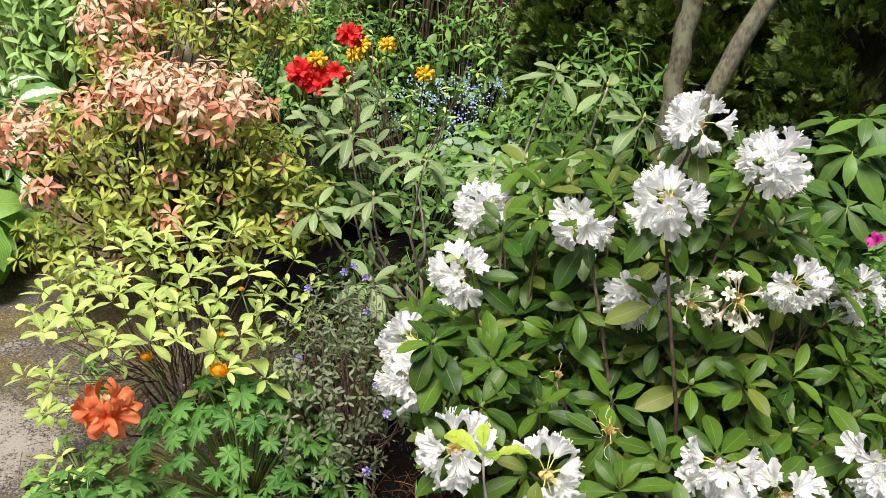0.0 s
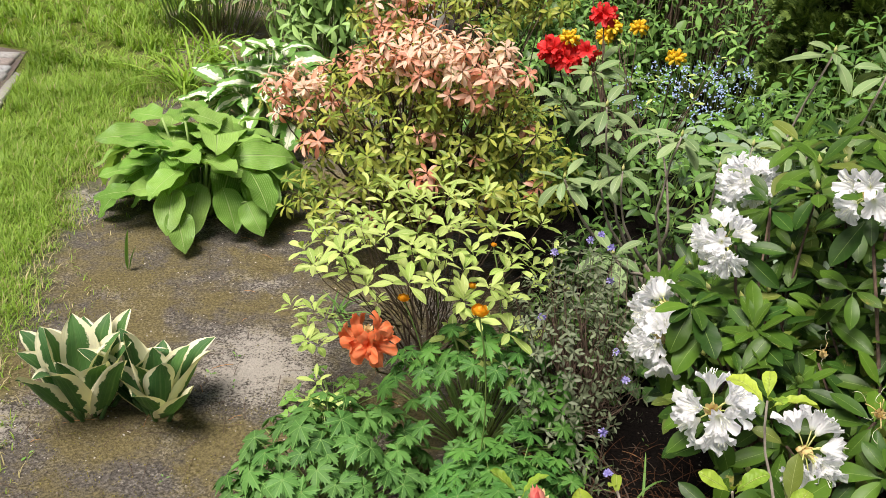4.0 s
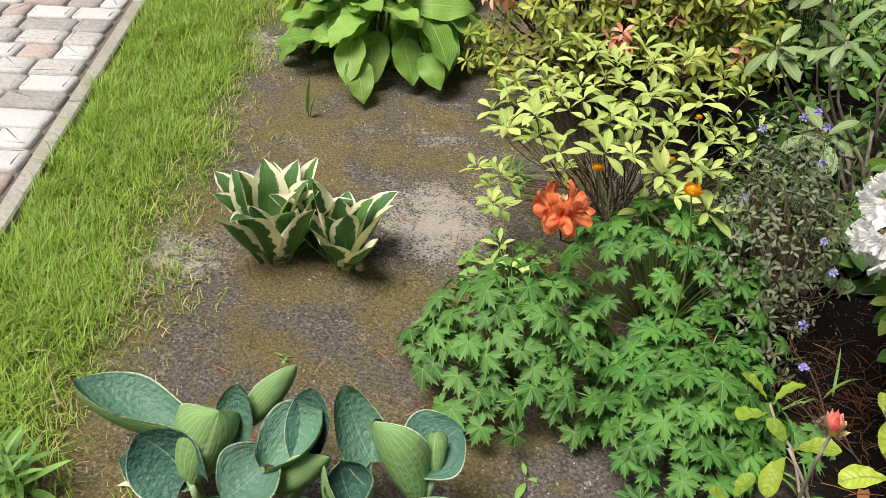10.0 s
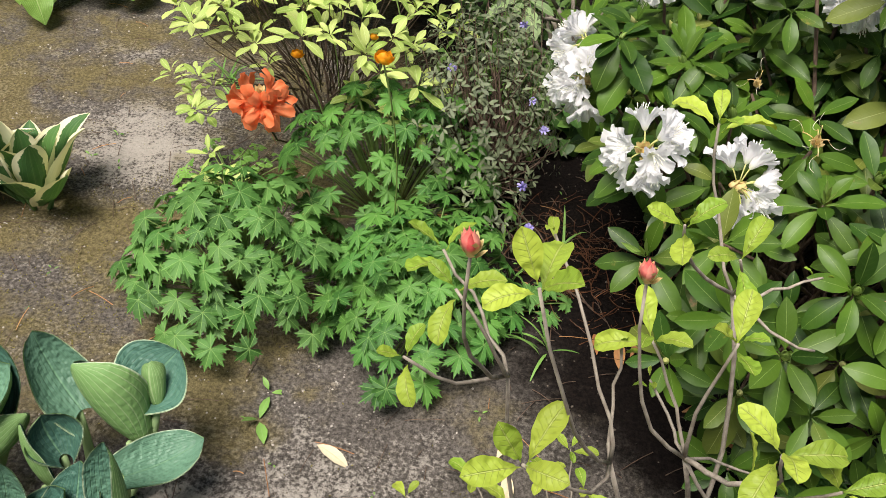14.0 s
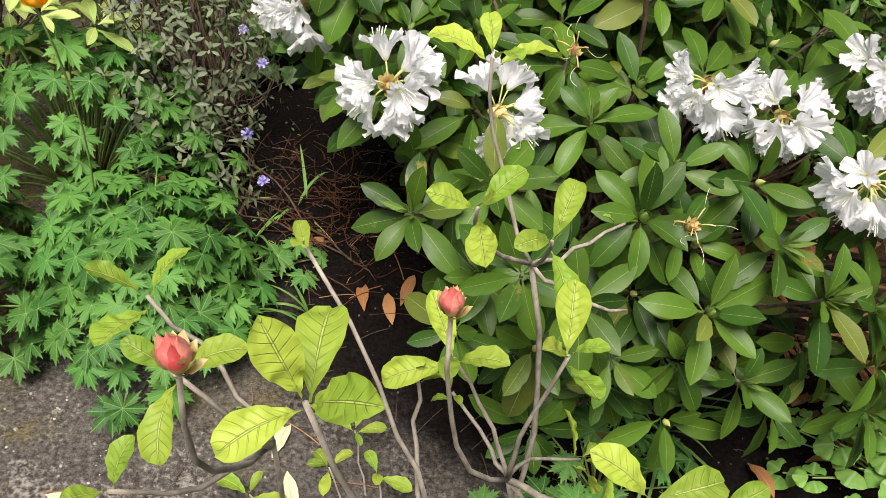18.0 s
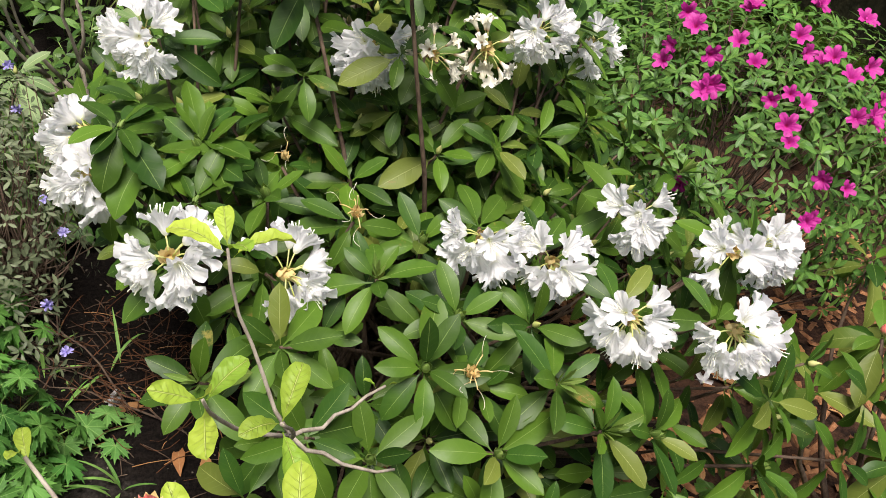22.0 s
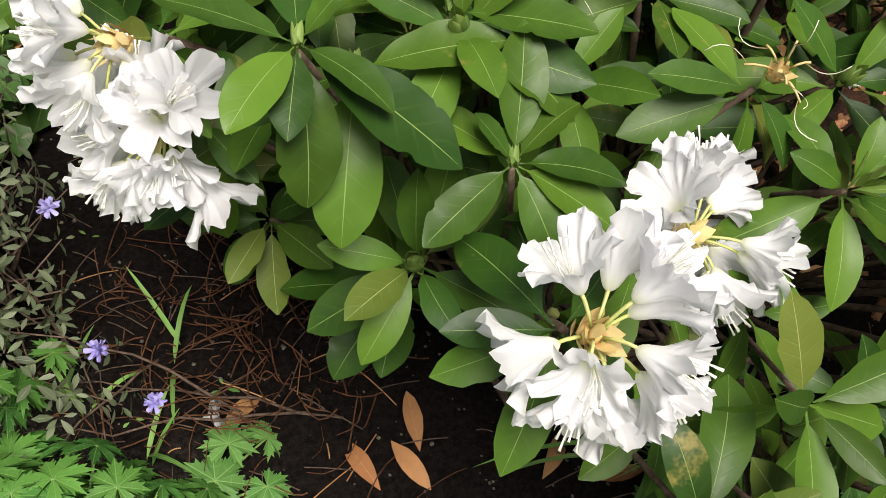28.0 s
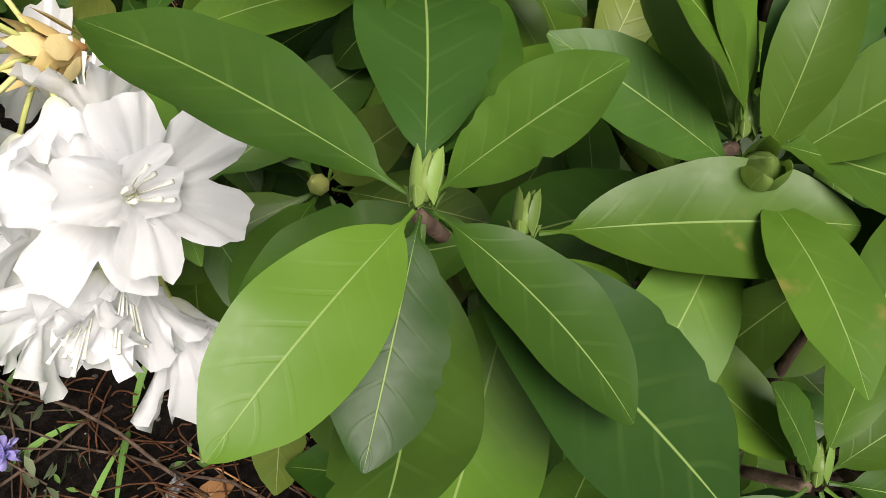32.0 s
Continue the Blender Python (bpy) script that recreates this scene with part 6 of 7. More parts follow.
def hostas():
    left = [
        ((-0.829, 1.177, 0.2), (-1.048, 1.135, 0.27), (-0.15, 0.29, 0.94), 0.13, 80), ((-0.779, 1.12, 0.17), (-0.863, 1.103, 0.25), (0.0, -0.69, 0.72), 0.13, 45), ((-0.77, 1.126, 0.16), (-0.751, 1.195, 0.29), (-0.38, 0.76, 0.53), 0.13, 120),
        ((-0.742, 1.219, 0.2), (-0.761, 1.265, 0.3), (0.16, -0.81, 0.57), 0.075, 60), ((-0.747, 1.256, 0.2), (-0.702, 1.36, 0.3), (-0.68, 0.57, 0.47), 0.07, 100), ((-0.659, 1.198, 0.2), (-0.675, 1.116, 0.19), (0.14, -0.52, 0.84), 0.11, 50),
        ((-0.652, 1.228, 0.18), (-0.606, 1.314, 0.27), (-0.23, -0.47, 0.85), 0.12, 80), ((-0.604, 1.277, 0.2), (-0.635, 1.331, 0.3), (0.0, -0.8, 0.6), 0.085, 60), ((-0.618, 1.206, 0.14), (-0.555, 1.265, 0.22), (-0.35, 0.68, 0.64), 0.07, 115),
        ((-0.689, 1.084, 0.13), (-0.685, 1.116, 0.18), (0.33, -0.42, 0.84), 0.08, 70), ((-0.649, 1.026, 0.09), (-0.718, 0.976, 0.16), (0.32, -0.18, 0.93), 0.12, 85), ((-0.806, 1.146, 0.15), (-0.914, 1.095, 0.17), (-0.34, -0.38, 0.86), 0.1, 30)]
    right = [
        ((-0.495, 1.325, 0.19), (-0.58, 1.369, 0.3), (0.72, -0.33, 0.62), 0.095, 50), ((-0.407, 1.321, 0.15), (-0.484, 1.33, 0.29), (-0.05, 0.83, 0.55), 0.115, 110), ((-0.413, 1.387, 0.2), (-0.369, 1.443, 0.25), (0.04, -0.51, 0.86), 0.12, 35),
        ((-0.375, 1.368, 0.2), (-0.393, 1.399, 0.26), (-0.32, 0.63, 0.71), 0.04, 130), ((-0.493, 1.255, 0.16), (-0.52, 1.267, 0.23), (0.3, -0.35, 0.89), 0.085, 85), ((-0.386, 1.256, 0.14), (-0.295, 1.347, 0.15), (0.09, -0.17, 0.98), 0.085, 45),
        ((-0.326, 1.119, 0.06), (-0.373, 1.214, 0.26), (-0.37, -0.86, 0.36), 0.075, 110), ((-0.411, 1.094, 0.1), (-0.43, 1.213, 0.2), (0.0, -0.74, 0.67), 0.11, 50), ((-0.509, 1.219, 0.12), (-0.533, 1.233, 0.24), (0.44, 0.7, 0.57), 0.05, 70),
        ((-0.381, 1.115, 0.07), (-0.413, 1.147, 0.2), (0.87, -0.2, 0.46), 0.06, 80), ((-0.345, 1.182, 0.08), (-0.358, 1.231, 0.12), (-0.28, 0.56, 0.78), 0.045, 100)]
    front = [
        ((-0.504, 1.093, 0.08), (-0.58, 1.092, 0.2), (0.47, -0.23, 0.85), 0.11, 75), ((-0.533, 1.151, 0.14), (-0.524, 1.16, 0.24), (0.23, -0.74, 0.64), 0.06, 40), ((-0.494, 1.13, 0.1), (-0.442, 1.176, 0.18), (-0.04, -0.37, 0.93), 0.08, 60),
        ((-0.523, 1.04, 0.08), (-0.538, 1.047, 0.15), (0.3, -0.35, 0.89), 0.085, 80), ((-0.488, 0.947, 0.08), (-0.405, 1.013, 0.15), (0.23, -0.45, 0.86), 0.15, 65), ((-0.523, 0.923, 0.06), (-0.564, 0.953, 0.18), (0.77, -0.16, 0.62), 0.085, 85),
        ((-0.548, 0.913, 0.11), (-0.539, 0.823, 0.085), (-0.13, -0.4, 0.9), 0.11, 25), ((-0.382, 0.978, 0.02), (-0.411, 1.06, 0.2), (-0.1, -0.87, 0.49), 0.085, 60), ((-0.343, 1.026, 0.075), (-0.215, 0.938, 0.055), (0.04, -0.09, 1.0), 0.1, 22),
        ((-0.4, 0.982, 0.02), (-0.412, 1.0, 0.08), (-0.39, 0.76, 0.52), 0.035, 140), ((-0.388, 1.044, 0.03), (-0.36, 1.077, 0.08), (-0.32, 0.63, 0.71), 0.05, 90)]
    blue = (M_BLUE, M_BLUE_UNDER)
    cup_hosta((-0.70, 1.14, height(-0.70, 1.14)), "blue-green hosta with puckered cupped leaves", blue, left, 51)
    cup_hosta((-0.45, 1.24, height(-0.45, 1.24)), "blue-green hosta with puckered cupped leaves", blue, right, 56)
    cup_hosta((-0.45, 1.02, height(-0.45, 1.02)), "small blue-green hosta with round cupped leaves", blue, front, 58)
    vase_hosta((-1.245, 1.95, height(-1.245, 1.95)), "green hosta with broad cream leaf margins", (M_CREAM,), 18, 0.205, 0.100, 0.17, 52)
    vase_hosta((-1.07, 2.03, height(-1.07, 2.03)), "smaller green hosta with broad cream leaf margins", (M_CREAM,), 14, 0.170, 0.092, 0.14, 53)
    mound_hosta((-1.76, 3.26, height(-1.76, 3.26)), "large light green hosta with ribbed leaves", M_HOSTA, 74, 0.23, 0.150, (0.53, 0.46, 0.43), 54, 0.45, 0.55, 0.035, 0.085)
    mound_hosta((-2.02, 4.20, height(-2.02, 4.20)), "hosta with white-streaked wavy leaves", M_WHITE_HOSTA, 62, 0.215, 0.105, (0.47, 0.42, 0.50), 55, 0.45, 0.9, 0.035, 0.09)


def herbs():
    palm_clump("globeflower_plant", (-0.44, 1.86, height(-0.44, 1.86)), "clump of bright green deeply cut leaves", "plant", BROAD_SHAPES, M_CRANE, 150, 0.26, 0.27, 61, "leafy clumps", (0.70, 1.05))
    palm_clump("globeflower_plant", (-0.03, 1.87, height(-0.03, 1.87)), "clump of finely cut dark green leaves", "plant", PALM_SHAPES, M_PALM, 165, 0.21, 0.25, 62, "leafy clumps", (0.65, 1.0), squash=1.25)
    palm_clump("globeflower_plant", (-0.20, 2.22, height(-0.2, 2.22)), "airy stand of cut green leaves under the azalea", "plant", PALM_SHAPES, M_PALM, 135, 0.30, 0.34, 63, "leafy clumps", (0.65, 1.0))
    palm_clump("cranesbill", (0.74, 1.30, height(0.74, 1.3)), "fresh green cranesbill leaves on the dark soil", "plant", CRANE_SHAPES, M_CRANE, 42, 0.24, 0.16, 64, "leafy clumps", (0.7, 1.05), squash=0.7)
    palm_clump("cranesbill", (0.76, 1.50, height(0.76, 1.50)), "green cut leaves below the shrub", "plant", CRANE_SHAPES, M_CRANE, 26, 0.20, 0.11, 65, "leafy clumps", (0.6, 0.9))
    palm_clump("cranesbill", (0.17, 1.97, height(0.17, 1.97)), "few jagged green leaves on dark soil", "plant", CRANE_SHAPES, M_CRANE, 9, 0.15, 0.05, 68, "leafy clumps", (0.6, 0.9), squash=0.5)
    palm_clump("columbine", (1.34, 1.50, height(1.34, 1.5)), "pale green rounded columbine leaves in threes", "plant", COLUMBINE_SHAPES, M_COLUMBINE, 60, 0.26, 0.17, 66, "leafy clumps", (0.7, 1.15), squash=0.7)
    palm_clump("columbine", (-0.62, 2.22, height(-0.62, 2.22)), "low rounded leaves at the clump's foot", "plant", COLUMBINE_SHAPES, M_COLUMBINE, 26, 0.16, 0.10, 67, "leafy clumps", (0.5, 0.8))
    globe_flower((-0.122, 1.861, 0.650), 1.0, 1, (-0.15, 1.95, 0.0))
    globe_flower((-0.407, 2.168, 0.455), 0.8, 2, (-0.35, 2.2, 0.0))
    globe_flower((-0.27, 2.30, 0.46), 0.6, 3, (-0.28, 2.3, 0.0))
    globe_flower((-0.44, 2.42, 0.50), 0.5, 4, (-0.42, 2.4, 0.0))
    globe_flower((-0.24, 2.36, 0.56), 0.45, 5, (-0.24, 2.4, 0.0))


def weeds_and_litter():
    rng = np.random.RandomState(8)
    # tall willowherb by the lawn's edge
    def tall_weed(at, stems, tall, seed):
        r = np.random.RandomState(seed)
        s = Shrub("weed", at, "tall green weed with narrow leaves at the lawn edge", "weed", seed, "weeds", M_GREENSTEM, "stem")
        lf = variants("leaf", M_HERB, 3, 0.105, 0.017, n=6, m=1, a=0.8, b=0.9, droop=0.6, fold=0.3, stalk=0.02)
        for k in range(stems):
            a = Vector(at) + Vector((r.uniform(-0.06, 0.06), r.uniform(-0.06, 0.06), 0))
            b = a + Vector((r.uniform(-0.10, 0.10), r.uniform(-0.10, 0.10), tall * r.uniform(0.6, 1)))
            s.stem(a, b, 0.003, 0.0016)
            for i in range(14):
                f = 0.05 + 0.93 * i / 13
                p = a.lerp(b, f)
                s.leaf(lf[r.randint(3)], toward(p, polar(i * 2.4, 0.3 + 0.7 * f), 0, 1.15 - 0.6 * f), True)
        s.done()
    tall_weed((-0.65, 0.74, height(-0.65, 0.74)), 4, 0.36, 71)
    tall_weed((-0.75, 0.82, height(-0.75, 0.82)), 3, 0.36, 70)
    tall_weed((-1.12, 0.98, height(-1.12, 0.98)), 3, 0.18, 72)
    # plantain-like seedlings
    def seedling(at, n, size, seed, mat_kind):
        r = np.random.RandomState(seed)
        s = Shrub("seedling", at, "small green weed seedling on bare soil", "weed", seed, "weeds")
        for m in whorl(Vector(at) + Vector((0, 0, 0.006)), (0, 0, 1), n, r, 0.05, 0.6, size):
            s.leaf(mat_kind[r.randint(3)], m, True)
        s.done()
    seedling((-0.268, 1.527, height(-0.27, 1.53)), 5, 0.75, 73, L_HERB)
    seedling((-0.275, 1.60, height(-0.27, 1.6)), 3, 0.5, 74, L_HERB)
    seedling((-0.953, 1.616, height(-0.95, 1.62)), 6, 0.35, 75, L_HERB)
    for k in range(46):
        x, y = rng.uniform(-1.3, 0.5), rng.uniform(1.1, 2.9)
        seedling((x, y, height(x, y)), rng.randint(3, 6), rng.uniform(0.10, 0.26), 200 + k, L_HERB)
    # an iris sprout
    sp = thing("iris_sprout", (-1.69, 2.68, height(-1.69, 2.68)), "single upright green blade in bare soil", "plant")
    part("leaf", mesh_of("leaf", joined([blade(0.17, 0.022, 6, 2, 0.8, 0.5, droop=0.15, fold=0.6, stalk=0).moved(toward((0, 0, 0), (0.03, 0, 1))), blade(0.11, 0.016, 6, 2, 0.8, 0.5, droop=0.3, fold=0.6, stalk=0).moved(toward((0.008, 0, 0), (0.15, 0.05, 1)))]), M_HERB), sp)
    # grass tufts
    for k, (x, y, n, tall) in enumerate(((-0.86, 2.72, 12, 0.14), (-0.80, 2.62, 8, 0.12), (0.16, 2.06, 4, 0.13), (0.10, 2.16, 4, 0.12), (0.24, 2.16, 3, 0.12), (0.80, 1.66, 18, 0.26), (0.90, 1.62, 14, 0.24), (0.70, 1.72, 10, 0.22), (-0.02, 2.2, 8, 0.13), (0.25, 1.85, 7, 0.1))):
        tuft = thing("grass_tuft", (x, y, height(x, y)), "tuft of narrow green grass blades", "grass", "grass tufts")
        for i in range(n):
            part("blade", mesh_of("blade", blade(tall * rng.uniform(0.6, 1.2), 0.007, 6, 1, 0.6, 0.5, droop=rng.uniform(0.4, 1.6), fold=0.5, stalk=0, seed=i), M_HERB), tuft, m=toward((rng.uniform(-0.02, 0.02), rng.uniform(-0.02, 0.02), 0), polar(rng.uniform(0, 6.28), rng.uniform(0.5, 1.3))))
    # dry leaves
    dry = [mesh_of("dry_leaf", blade(0.085, 0.026, 6, 2, 1.0, 0.75, droop=d, lift=d * 0.45, fold=0.5, stalk=0.06, seed=i, wave=0.02), m) for i, (d, m) in enumerate(((1.1, M_DRY_PALE), (0.4, M_DRY_PALE), (0.9, M_DRY), (0.3, M_DRY), (1.5, M_DRY)))]
    spots = [(-0.138, 1.501, 0), (0.207, 1.553, 1), (0.065, 1.126, 1), (0.316, 1.392, 1), (0.182, 1.256, 1), (0.290, 1.299, 1), (0.142, 1.224, 2), (-0.993, 1.114, 1), (0.232, 1.533, 1), (0.414, 1.911, 2), (0.687, 1.701, 3), (0.814, 1.743, 2), (0.367, 1.864, 2), (0.438, 1.88, 3), (0.235, 2.033, 3), (-0.036, 2.202, 4), (0.46, 2.70, 2), (0.32, 2.9, 3)]
    for x, y, k in spots:
        tagged(new("fallen_leaf", dry[k]), "curled pale dry leaf on the soil" if k < 2 else "brown dry leaf on the soil", "leaf", "fallen leaves").matrix_basis = Matrix.Translation((x, y, height(x, y) + 0.006)) @ pose(0, 0, 0, rng.uniform(-8, 8), rng.uniform(-15, 15), rng.uniform(0, 360))
    for k in range(72):
        x, y = (rng.uniform(1.0, 2.3), rng.uniform(1.3, 2.4)) if k < 64 else (rng.uniform(0.5, 1.2), rng.uniform(1.55, 2.3))
        tagged(new("fallen_leaf", dry[rng.randint(2, 5)]), "brown dry leaf on the soil", "leaf", "fallen leaves").matrix_basis = Matrix.Translation((x, y, height(x, y) + 0.008)) @ pose(0, 0, 0, rng.uniform(-25, 25), rng.uniform(-25, 25), rng.uniform(0, 360)) @ Matrix.Scale(rng.uniform(0.6, 1.2), 4)
    # fallen white blossoms
    fallen = mesh_of("fallen_blossom", corolla(0.03, 0.012, 0.018, 0.003, ruffle=0.3, seed=3, back=0.8), M_WHITE)
    for x, y in ((0.225, 2.06), (0.955, 1.451), (0.20, 1.24), (0.23, 1.235), (0.30, 1.22), (1.40, 1.52), (1.62, 2.05)):
        tagged(new("fallen_blossom", fallen), "fallen white blossom on dark soil", "flower", "fallen blossoms").matrix_basis = Matrix.Translation((x, y, height(x, y) + 0.014)) @ pose(0, 0, 0, rng.uniform(-30, 30), 0, rng.uniform(0, 360)) @ Matrix.Scale(0.85, 4)
    # bark chips, crumbs and pebbles
    chip = [Shape([(-0.03, -0.008, 0), (0.03, -0.010, 0.002), (0.034, 0.009, 0), (-0.028, 0.011, 0.001), (-0.026, -0.005, 0.006), (0.026, -0.006, 0.007), (0.028, 0.006, 0.005), (-0.024, 0.007, 0.006)], [(0, 1, 5, 4), (1, 2, 6, 5), (2, 3, 7, 6), (3, 0, 4, 7), (4, 5, 6, 7)])]
    h = Heap()
    for k in range(1500):
        x, y = rng.uniform(1.22, 2.6), rng.uniform(1.2, 2.9)
        h.add(chip[0], Matrix.Translation((x, y, height(x, y))) @ pose(0, 0, 0, rng.uniform(-20, 20), rng.uniform(-20, 20), rng.uniform(0, 360)) @ Matrix.Scale(rng.uniform(0.4, 1.1), 4))
    tagged(new("bark_mulch", h.mesh("bark_mulch", M_BARKCHIP, flat=True)), "loose reddish-brown bark chips on the soil", "mulch", kind="stuff")
    h = Heap()
    peb = [egg(0.006, 0.008, 3, 6), egg(0.004, 0.006, 3, 5)]
    for k in range(17000):
        x, y = rng.uniform(-1.7, 1.3), rng.uniform(0.9, 3.4)
        if lawn_side(x, y) > 0.1:
            continue
        dark = x + 0.42 * y > 0.85
        h.add(peb[k % 2], Matrix.Translation((x, y, height(x, y) - 0.002)) @ pose(0, 0, 0, rng.uniform(-60, 60), rng.uniform(-60, 60), rng.uniform(0, 360)) @ Matrix.Scale(rng.uniform(0.12, 0.78) ** 2 + 0.05, 4), 1 if dark or rng.rand() < 0.5 else 0)
    tagged(new("soil_crumbs", h.mesh("soil_crumbs", M_STONE, M_CLOD)), "small pebbles and crumbs of soil", "gravel", kind="stuff")
    # moss and seedlings' first leaves, in patches
    n = 42000
    x, y = rng.uniform(-1.75, 0.45, n), rng.uniform(0.85, 3.2, n)
    damp = np.sin(3.3 * x + 1.9 * np.sin(2.7 * y)) + np.sin(3.9 * y + 1.6 * np.sin(4.3 * x)) + 0.7 * np.sin(9 * x + 7 * y) * np.sin(8 * y - 5 * x)
    keep = (rng.rand(n) < np.clip(0.12 + 0.45 * damp, 0.04, 0.8)) & (x + 0.42 * y < 0.8) & (x + 1.25 + 0.56 * (y - 1.2) > -0.05)
    x, y = x[keep], y[keep]
    n = len(x)
    z = np.array([height(a, b) for a, b in zip(x, y)])
    size, az, rise = rng.uniform(0.0025, 0.0065, n), rng.uniform(0, 6.283, n), rng.uniform(0.1, 0.9, n)
    ox, oy = np.cos(az), np.sin(az)
    v = np.zeros((n, 4, 3))
    for k, (f, side) in enumerate(((0.0, 0.0), (0.5, 0.3), (1.0, 0.0), (0.5, -0.3))):
        v[:, k, 0], v[:, k, 1] = x + (ox * f - oy * side) * size, y + (oy * f + ox * side) * size
        v[:, k, 2] = z + f * size * rise
    uv = np.tile(np.array([(0.5, 0), (0.9, 0.5), (0.5, 1), (0.1, 0.5)]), (n, 1))
    me = mesh_of("moss", Shape(v.reshape(-1, 3), [(4 * i, 4 * i + 1, 4 * i + 2, 4 * i + 3) for i in range(n)], uv), M_MOSS)
    tagged(new("moss", me), "thin brownish green moss on the trodden soil", "moss", kind="stuff")
    h = Heap()
    for k in range(760):
        x, y = rng.uniform(-1.5, 1.2), rng.uniform(1.0, 3.3)
        if k < 90:
            x, y = rng.uniform(0.05, 0.45), rng.uniform(1.85, 2.35)
        p = Vector((x, y, height(x, y) + 0.003))
        d = polar(rng.uniform(0, 6.28), rng.uniform(-0.05, 0.25)) * rng.uniform(0.015, 0.09)
        h.add(tube(arc(p, p + d, (0, 0, 0.004), 3), 0.0009, 4, False), None, 0 if rng.rand() < 0.85 else 1)
    tagged(new("twig_litter", h.mesh("twig_litter", M_DARKTWIG, M_DRY)), "thin dry twigs and needles on the soil", "litter", kind="stuff")
    h = Heap()
    for k in range(230):
        x, y = 0.31 + rng.normal(0, 0.11), 2.12 + rng.normal(0, 0.11)
        p = Vector((x, y, height(x, y) + rng.uniform(0.0, 0.07)))
        d = polar(rng.uniform(0, 6.28), rng.uniform(-0.3, 0.5)) * rng.uniform(0.02, 0.10)
        h.add(tube(arc(p, p + d, Vector(rng.uniform(-0.014, 0.014, 3)), 4), [rng.uniform(0.0005, 0.0013)] * 5, 4, False))
    tagged(new("dead_brushwood", h.mesh("dead_brushwood", M_BROWNTWIG)), "tangle of fine brown dead twigs under the shrub", "litter", kind="stuff")
    for k, (a, b) in enumerate((((0.30, 2.02, 0.02), (0.06, 2.30, 0.16)), ((0.36, 2.0, 0.03), (0.05, 2.12, 0.07)), ((0.26, 2.2, 0.02), (0.0, 2.05, 0.10)), ((0.42, 1.95, 0.02), (0.10, 2.2, 0.05)))):
        tagged(new("fallen_twig", mesh_of("fallen_twig", tube(arc(a, b, (0, 0, 0.02), 8, 0.008, rng), list(np.linspace(0.0024, 0.0010, 9)), 6), M_DARKTWIG)), "thin dead dark twig", "twig", "fallen twigs")


# ---------------------------------------------------------------- the back of the garden
def herb_layer(name, label, category, spots, kinds, seed, group="", stems=M_GREENSTEM, size=(0.8, 1.2), low=-0.4, high=0.7, leaves=(4, 8), single=0):
    s = Shrub(name, (spots[0][0][0], spots[0][0][1], height(spots[0][0][0], spots[0][0][1])), label, category, seed, group, stems, "stem")
    rng = s.rng
    n = 0
    for c, r, count, near in spots:
        for p, nrm in dome_points(c, r, count, rng, near, -0.3, 0.5):
            for m in whorl(p, nrm * 0.6 + Vector((0, -0.15, 0.7)), rng.randint(*leaves), rng, low, high, rng.uniform(*size)):
                s.leaf(kinds[rng.randint(len(kinds))], m, n < single)
                n += 1
            foot = Vector((p.x * 0.6 + c[0] * 0.4, p.y * 0.6 + c[1] * 0.4, height(p.x, p.y)))
            if rng.rand() < 0.6:
                s.stem(foot, p, 0.003, 0.0014, None, 4, 0.004)
    return s


